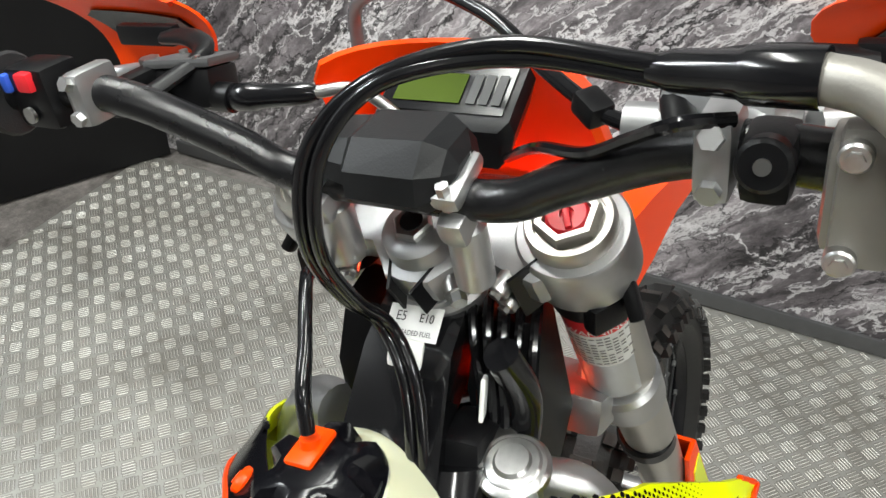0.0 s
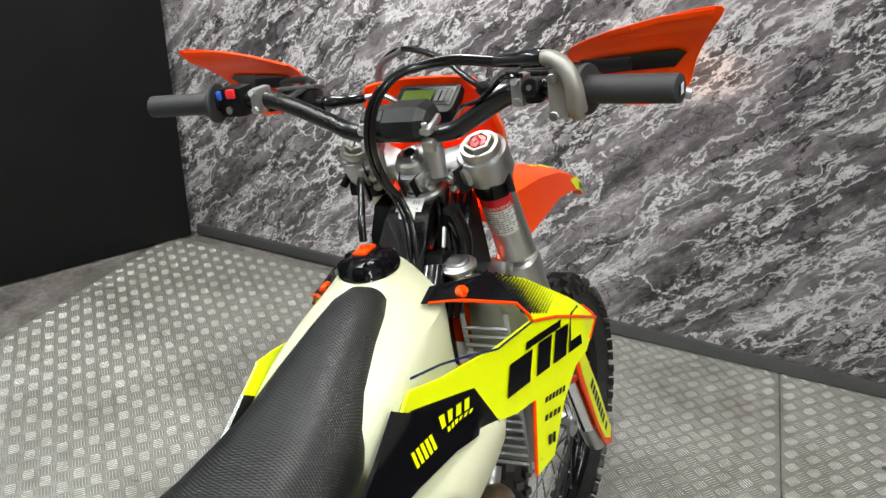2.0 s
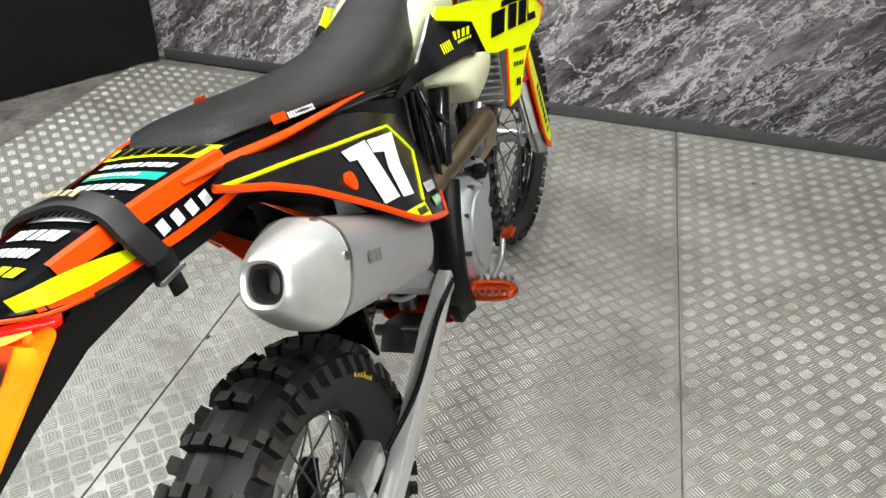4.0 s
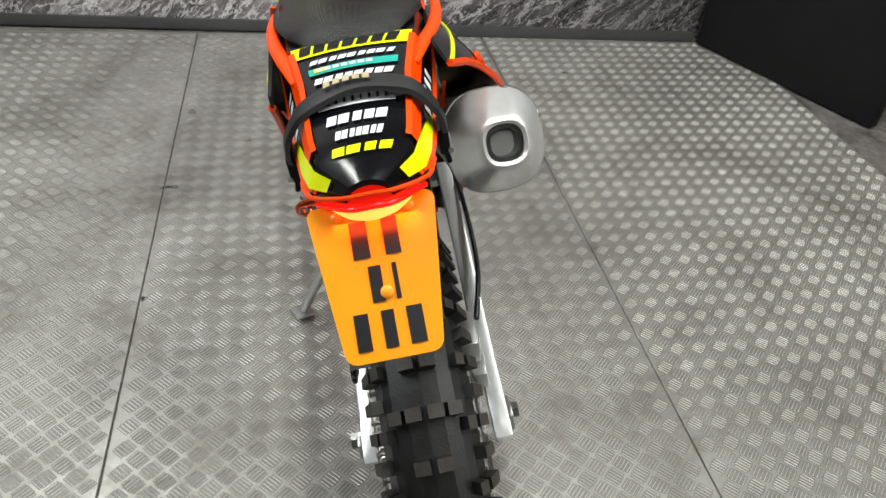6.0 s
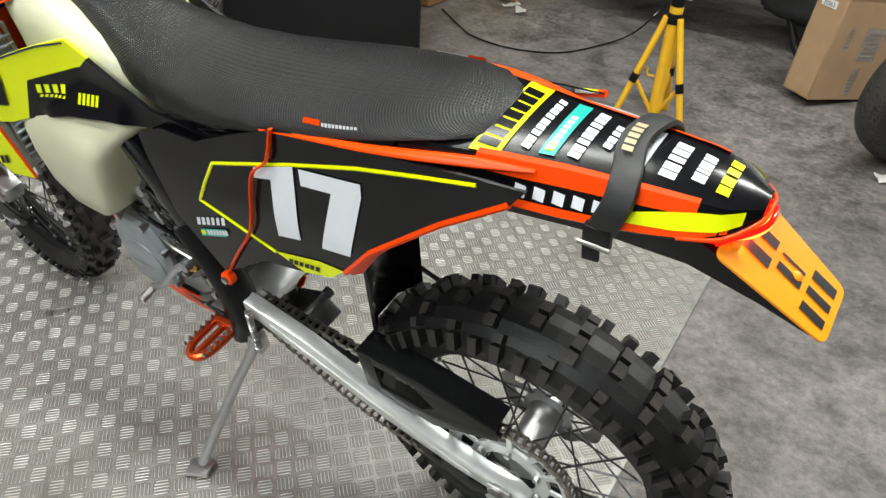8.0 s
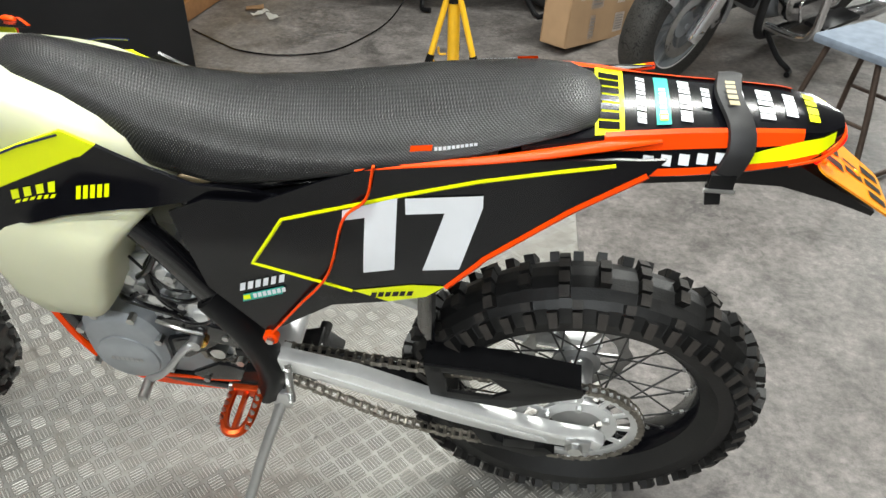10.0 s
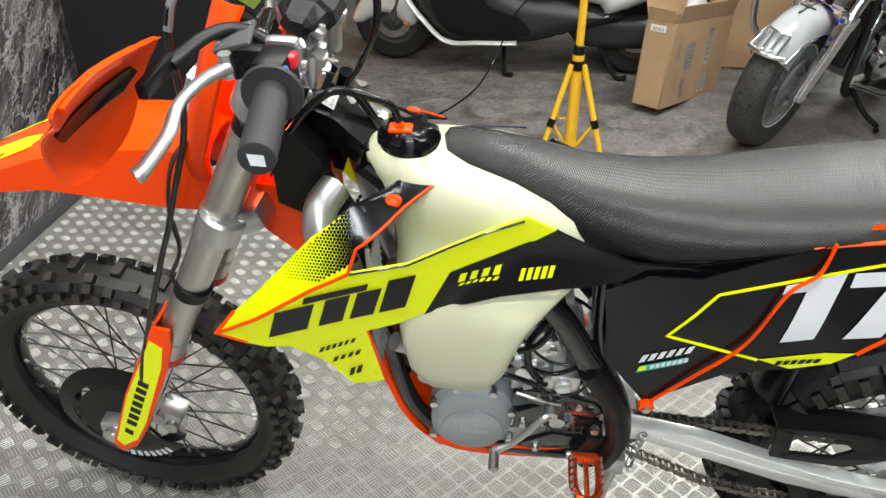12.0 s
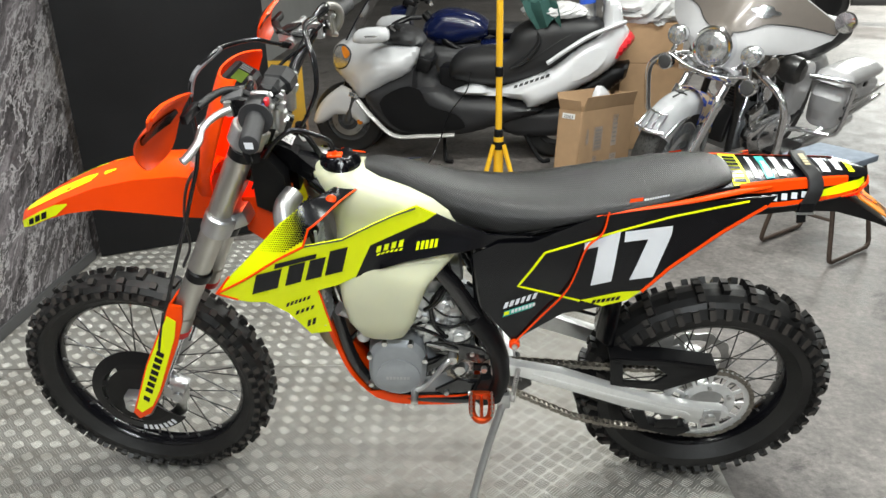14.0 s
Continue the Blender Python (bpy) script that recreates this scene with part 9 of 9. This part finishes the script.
for i in range(16):
    f = i / 15
    row = []
    for j in range(9):
        g = j / 8 - 0.5
        y = -0.07 + 0.17 * min(1, f / 0.6)
        ang = 122 + g * 46 - 8 * f
        p = Vector(fender_pt(ang, max(-0.1, min(0.085, y)), 0.014 + 0.008 * math.sin(14 * g + 6 * f)))
        if f > 0.6:
            p = p + Vector((-0.02 * (f - 0.6), 0.02 + 0.012 * math.sin(11 * g), -0.36 * (f - 0.6)))
        row.append(tuple(p))
    crow.append(row)
cc = loft(crow, False, False)
bmesh.ops.solidify(cc, geom=cc.faces[:], thickness=0.004)
tagged(part("check_cloth", cc, check_cloth(), None, "", cr.matrix_world.copy()), "blue and cream checked cloth draped over the fender", "cloth")

cpart("lower_clamp", joined(rbox(0.10, 0.34, 0.045, 0.016, at=pose(-0.235, 0, 0.765, 0, 30, 0)), tube([(-0.20, -0.245, 0.80), (-0.19, -0.12, 0.765), (-0.185, 0, 0.755), (-0.19, 0.12, 0.765), (-0.20, 0.245, 0.80)], 0.015, n=14, flat=0.7)), CHROME, "chrome lamp bar and fork clamp")
cpart("headlight", lathe([(0.001, -0.165), (0.05, -0.168), (0.085, -0.185), (0.098, -0.20), (0.098, -0.30), (0.001, -0.30)], 40, "X", (0, 0, 0.895)), GLASS, "round clear headlight")
cpart("headlight_ring", lathe([(0.094, -0.178), (0.104, -0.175), (0.113, -0.185), (0.113, -0.27), (0.100, -0.27)], 40, "X", (0, 0, 0.895), closed=True), CHROME, "chrome headlight ring")
cpart("headlight_bulb", lathe([(0.001, -0.158), (0.014, -0.160), (0.018, -0.168), (0.001, -0.172)], 20, "X", (0, 0, 0.895)), SKIRT)
for s in (1, -1):
    sp = cpart("spot_lamp", lathe([(0.001, -0.165), (0.03, -0.166), (0.050, -0.176), (0.056, -0.185), (0.052, -0.235), (0.03, -0.26), (0.001, -0.27)], 32, "X", (0, s * 0.218, 0.905)), CHROME, "round chrome spot lamp")
    part("lens", lathe([(0.001, -0.158), (0.030, -0.160), (0.048, -0.170), (0.048, -0.178), (0.001, -0.178)], 28, "X", (0, s * 0.218, 0.905)), GLASS, sp, "clear lens")
    part("lamp_post", cyl((-0.21, s * 0.218, 0.85), (-0.21, s * 0.235, 0.79), 0.014), CHROME, sp)
    ind = cpart("indicator", lathe([(0.001, -0.175), (0.034, -0.180), (0.042, -0.19), (0.042, -0.22), (0.02, -0.25), (0.001, -0.255)], 28, "X", (0, s * 0.250, 0.745)), SKIRT, "dark smoked indicator")
    part("indicator_rim", lathe([(0.040, -0.186), (0.046, -0.188), (0.046, -0.22), (0.040, -0.22)], 28, "X", (0, s * 0.250, 0.745), closed=True), CHROME, ind)


def bat_x(y, z):
    """The fairing's face, swept back to both tips and to the top."""
    return -0.215 - 1.15 * abs(y) ** 1.75 - 0.45 * max(0, z - 0.93) ** 1.2 - 0.10 * max(0, 0.93 - z)


def bat(ring, lift=0.0, thick=0.006, step=0.03):
    bm = shell(ring, lambda u, z: bat_x(u, z) + lift, thick, step)
    for v in bm.verts:
        v.co = Vector((v.co.y, v.co.x, v.co.z))
    return bm


HALF = [(0.0, 0.775), (0.11, 0.795), (0.17, 0.86), (0.24, 0.905), (0.33, 0.925), (0.41, 0.965), (0.470, 1.02), (0.485, 1.075), (0.45, 1.115), (0.36, 1.17), (0.25, 1.235), (0.14, 1.285), (0.0, 1.30)]
BAT = HALF + [(-y, z) for y, z in reversed(HALF[1:-1])]
cpart("batwing_fairing", bat(BAT), SILVER, "silver-grey batwing fairing")
UP = [(0.0, 0.985), (0.07, 0.99), (0.13, 1.012), (0.20, 1.055), (0.30, 1.065), (0.40, 1.058), (0.474, 1.045), (0.482, 1.080), (0.448, 1.112), (0.36, 1.167), (0.25, 1.232), (0.14, 1.282), (0.0, 1.297)]
cpart("upper_fairing", bat(UP + [(-y, z) for y, z in reversed(UP[1:-1])], 0.004, 0.003), TAUPE, "pewter-grey upper half of the fairing")
cpart("pinstripe", joined(*[tube([(bat_x(y, z) + 0.004, sgn * y, z) for y, z in UP[:7]], 0.0025, n=6) for sgn in (1, -1)]), PLATEBLACK, "black pinstripe")
cpart("maker_badge", joined(*[bat(smooth_outline([(cy - w, 1.115 - h), (cy + w, 1.115 - h), (cy + w, 1.115 + h), (cy - w, 1.115 + h)], 3), 0.008, 0.004) for cy, w, h in ((0.17, 0.055, 0.010), (0.17, 0.030, 0.024))]), CHROME, "chrome maker's badge as plain blocks")
cpart("inner_fairing", pillow([(-0.36, 0.84), (-0.46, 1.16), (-0.62, 1.14), (-0.64, 0.98), (-0.48, 0.82)], 0.17, 0.06), ENGBLACK, "black inner fairing")
for s in (1, -1):
    cpart("mirror", lathe([(0.001, -0.012), (0.05, -0.010), (0.056, 0), (0.05, 0.014), (0.001, 0.018)], 28, "X", (-0.56, s * 0.50, 1.12)), CHROME, "round chrome mirror")
    cpart("crash_bar", tube([(-0.50, s * 0.10, 0.80), (-0.42, s * 0.22, 0.77), (-0.36, s * 0.36, 0.72), (-0.36, s * 0.42, 0.64), (-0.42, s * 0.425, 0.48), (-0.48, s * 0.41, 0.34), (-0.53, s * 0.34, 0.27), (-0.56, s * 0.16, 0.24)], 0.019, n=14, k=8), CHROME, "chrome crash bar")
    cpart("floorboard", rbox(0.36, 0.11, 0.022, 0.008, at=(-0.86, s * 0.33, 0.285)), BLACK, "black rubber floorboard")
    cpart("fairing_lower", pillow(smooth_outline([(-0.40, 0.80), (-0.52, 0.86), (-0.62, 0.80), (-0.55, 0.74)], 3), 0.02, 0.03, s * 0.22), TAUPE)
    # saddlebag
    bag = cpart("saddlebag", pillow(smooth_outline([(-1.36, 0.60), (-1.38, 0.36), (-1.46, 0.32), (-1.95, 0.38), (-2.02, 0.46), (-2.02, 0.60)], 3), 0.105, 0.06, s * 0.33), SILVER, "silver hard saddlebag")
    part("lid", pillow(smooth_outline([(-1.345, 0.605), (-1.36, 0.68), (-1.45, 0.705), (-1.92, 0.70), (-2.02, 0.67), (-2.04, 0.605)], 3), 0.115, 0.05, s * 0.33), SILVER, bag, "silver saddlebag lid")
    part("badge_plate", skin(smooth_outline([(-1.43, 0.57), (-1.41, 0.40), (-1.66, 0.40), (-1.68, 0.57)], 2), 0.105, 0.06, s * 0.33, 0.003, side=s), TAUPE, bag, "pewter panel")
    part("latch", rbox(0.06, 0.012, 0.03, 0.004, at=(-1.66, s * 0.445, 0.605)), BLACK, bag)
    cpart("bag_guard", tube([(-1.20, s * 0.20, 0.66), (-1.24, s * 0.40, 0.67), (-1.30, s * 0.47, 0.65), (-1.34, s * 0.475, 0.52), (-1.36, s * 0.47, 0.36), (-1.36, s * 0.42, 0.30), (-1.30, s * 0.25, 0.29), (-1.10, s * 0.20, 0.31)], 0.016, n=12, k=8), CHROME, "chrome saddlebag guard")
    for z in (0.50, 0.43):
        cpart("guard_rail", tube([(-1.34, s * 0.462, z), (-1.70, s * 0.47, z + 0.03), (-2.02, s * 0.465, z + 0.05)], 0.014, n=10), CHROME, "chrome bag rail")
    cpart("side_cover", pillow(smooth_outline([(-0.98, 0.72), (-1.00, 0.50), (-1.06, 0.42), (-1.26, 0.42), (-1.30, 0.62), (-1.24, 0.74)], 3), 0.035, 0.05, s * 0.20), SILVER, "silver side cover")
    cpart("exhaust", tube([(-0.95, s * 0.16, 0.22), (-1.20, s * 0.24, 0.20), (-1.40, s * 0.30, 0.21), (-2.10, s * 0.31, 0.24)], 0.035, n=16, radii=[0.022, 0.026, 0.042, 0.045, 0.042]), CHROME, "chrome exhaust")
cpart("tank", pillow(smooth_outline([(-0.52, 0.84), (-0.50, 0.96), (-0.62, 1.02), (-0.90, 0.94), (-1.06, 0.84), (-0.98, 0.77), (-0.62, 0.76)], 3), 0.17, 0.12), TAUPE, "pewter-grey fuel tank")
cpart("tank_badge", cyl((-0.64, 0.13, 0.86), (-0.64, 0.176, 0.86), 0.040, n=28, bevel=0.004), CHROME, "round chrome tank badge")
cpart("air_horn", lathe([(0.001, 0.30), (0.05, 0.296), (0.078, 0.27), (0.082, 0.20), (0.05, 0.15), (0.001, 0.15)], 32, "Y", (-0.86, 0, 0.745)), DARKSTEEL, "round dark chrome cover")
cpart("seat", pillow(smooth_outline([(-1.00, 0.80), (-1.02, 0.86), (-1.30, 0.80), (-1.70, 0.92), (-1.95, 0.90), (-1.90, 0.76), (-1.35, 0.70)], 3), 0.19, 0.08), VINYLBLACK, "black touring seat")
cpart("rear_fender", pillow(smooth_outline([(-1.30, 0.62), (-1.45, 0.72), (-1.80, 0.70), (-2.02, 0.52), (-2.06, 0.36), (-1.96, 0.40), (-1.62, 0.62)], 3), 0.13, 0.06), SILVER, "silver rear fender")
for x, tilt, nm in ((-0.66, 22, "cylinder"), (-0.90, -22, "cylinder")):
    base = pose(x, 0, 0.47, 0, -tilt * 1.0, 0)
    fins = [lathe([(0.001, -0.004), (0.082 - 0.002 * (k % 2), -0.004), (0.082, 0.0), (0.001, 0.0)], 28, "Z", (0, 0, 0.02 + 0.017 * k)) for k in range(8)]
    core = cyl((0, 0, 0), (0, 0, 0.16), 0.064, n=24)
    bm = joined(core, *fins)
    bm.transform(base)
    cy_ = cpart(nm, bm, ENGBLACK, "black finned cylinder")
    part("rocker_cover", rbox(0.17, 0.16, 0.055, 0.022, at=base @ Matrix.Translation((0, 0, 0.185))), CHROME, cy_, "chrome rocker cover")
    part("pushrod_tube", cyl(tuple(base @ Vector((0.02, 0.105, -0.06))), tuple(base @ Vector((0.02, 0.08, 0.16))), 0.012), CHROME, cy_)
cpart("crankcase", joined(pillow(smooth_outline([(-0.58, 0.44), (-0.60, 0.26), (-0.74, 0.20), (-1.05, 0.20), (-1.12, 0.36), (-1.00, 0.48), (-0.78, 0.50)], 3), 0.12, 0.06)), GREYCASE, "grey crankcase")
cpart("primary_cover", pillow(smooth_outline([(-0.60, 0.36), (-0.66, 0.43), (-0.80, 0.44), (-1.10, 0.44), (-1.20, 0.36), (-1.16, 0.25), (-1.02, 0.21), (-0.72, 0.24)], 3), 0.05, 0.07, 0.17), CHROME, "polished chrome primary cover")
cpart("clutch_cover", lathe([(0.001, 0.245), (0.06, 0.244), (0.078, 0.235), (0.082, 0.215), (0.001, 0.215)], 32, "Y", (-1.06, 0, 0.345)), CHROME, "round chrome clutch cover")
cpart("horn_cover", pillow(smooth_outline([(-0.74, 0.60), (-0.76, 0.68), (-0.84, 0.68), (-0.86, 0.56), (-0.80, 0.52)], 3), 0.03, 0.03, 0.14), CHROME, "chrome horn cover")
cpart("coil_cover", rbox(0.16, 0.06, 0.09, 0.018, at=pose(-0.70, 0.15, 0.47, 0, 18, 0)), CHROME, "chrome cover on the engine")
cpart("frame", joined(*[tube([(-0.42, s * 0.05, 0.90), (-0.50, s * 0.11, 0.55), (-0.56, s * 0.13, 0.20), (-0.75, s * 0.14, 0.17), (-1.2, s * 0.14, 0.18), (-1.62, s * 0.11, 0.31)], 0.021) for s in (1, -1)]), ENGBLACK, "black frame tube")
cpart("radiator_guard", rbox(0.05, 0.20, 0.22, 0.015, at=pose(-0.50, 0, 0.42, 0, -8, 0)), ENGBLACK, "black oil cooler")
cpart("gear_rod", tube([(-0.62, 0.28, 0.30), (-0.62, 0.25, 0.40), (-0.95, 0.22, 0.43)], 0.008), CHROME)
cpart("side_stand", tube([(-0.62, 0.14, 0.20), (-0.60, 0.26, 0.115), (-0.60, 0.34, 0.084), (-0.55, 0.36, 0.081)], 0.014, n=8, k=3), BLACK, "black side stand")

# stool
STOOLTOP = mat("worn_blue_grey_boards", (0.20, 0.24, 0.30), 0.75, var=0.35, scale=25, bump=0.2, bscale=90)
STOOLLEG = mat("rusty_brown_tube", (0.075, 0.052, 0.040), 0.5, metal=0.3, var=0.4, scale=60)
stool = thing("stool", "worn blue-grey stool on rusty brown tube legs", "stool", pose(-1.037, -1.65, 0, 0, 0, 37))
part("seat", rbox(0.33, 0.30, 0.035, 0.012, at=(0, 0, 0.455)), STOOLTOP, stool, "worn blue-grey square seat")
for s in (1, -1):
    part("leg_loop", tube([(-0.13, s * 0.10, 0.44), (-0.155, s * 0.145, 0.23), (-0.175, s * 0.175, 0.05), (-0.16, s * 0.178, 0.014), (-0.12, s * 0.18, 0.011), (0.12, s * 0.18, 0.011), (0.16, s * 0.178, 0.014), (0.175, s * 0.175, 0.05), (0.155, s * 0.145, 0.23), (0.13, s * 0.10, 0.44)], 0.011, n=10, k=5), STOOLLEG, stool, "bent brown tube leg")
for s in (1, -1):
    part("stretcher", tube([(s * 0.158, -0.15, 0.21), (s * 0.158, 0.15, 0.21)], 0.008, n=8, k=1), STOOLLEG, stool)

# cable and paper on the floor
cable = tube([(2.02, -2.62, 0.001), (1.80, -2.45, 0.001), (1.66, -2.36, 0.001), (1.44, -2.33, 0.001), (1.22, -2.42, 0.001), (1.10, -2.62, 0.002), (0.99, -2.87, 0.03), (0.90, -3.02, 0.16), (0.82, -3.07, 0.36), (0.71, -3.10, 0.50), (0.68, -3.13, 0.62)], 0.0042, n=8, k=8)
tagged(part("power_cable", cable, HOSE), "thin black cable trailing over the floor", "cable")
for i, (x, y, rz, m) in enumerate(((1.81, -3.02, 20, CARD), (1.75, -2.935, 70, LABELWHITE), (1.66, -2.88, 120, LABELWHITE), (-0.37, -2.05, 30, LABELWHITE))):
    rnd = random.Random(i)
    bm = bmesh.new()
    g = [[bm.verts.new((0.05 * (a - 1.5) / 1.5, 0.03 * (b - 1.5) / 1.5, rnd.uniform(0.0, 0.018))) for b in range(4)] for a in range(4)]
    for a in range(3):
        for b in range(3):
            bm.faces.new((g[a][b], g[a + 1][b], g[a + 1][b + 1], g[a][b + 1]))
    bmesh.ops.solidify(bm, geom=bm.faces[:], thickness=0.001)
    tagged(part("paper_scrap", bm, m, None, "", pose(x, y, 0.002, 0, 0, rz), False), "crumpled paper scrap on the concrete floor", "paper", "paper scraps")

# another motorcycle far back in the workshop
tagged(copy_thing(db, pose(-5.45, -10.45, 0, 0, 0, 150)), "dark naked motorcycle parked far back in the workshop", "motorcycle")
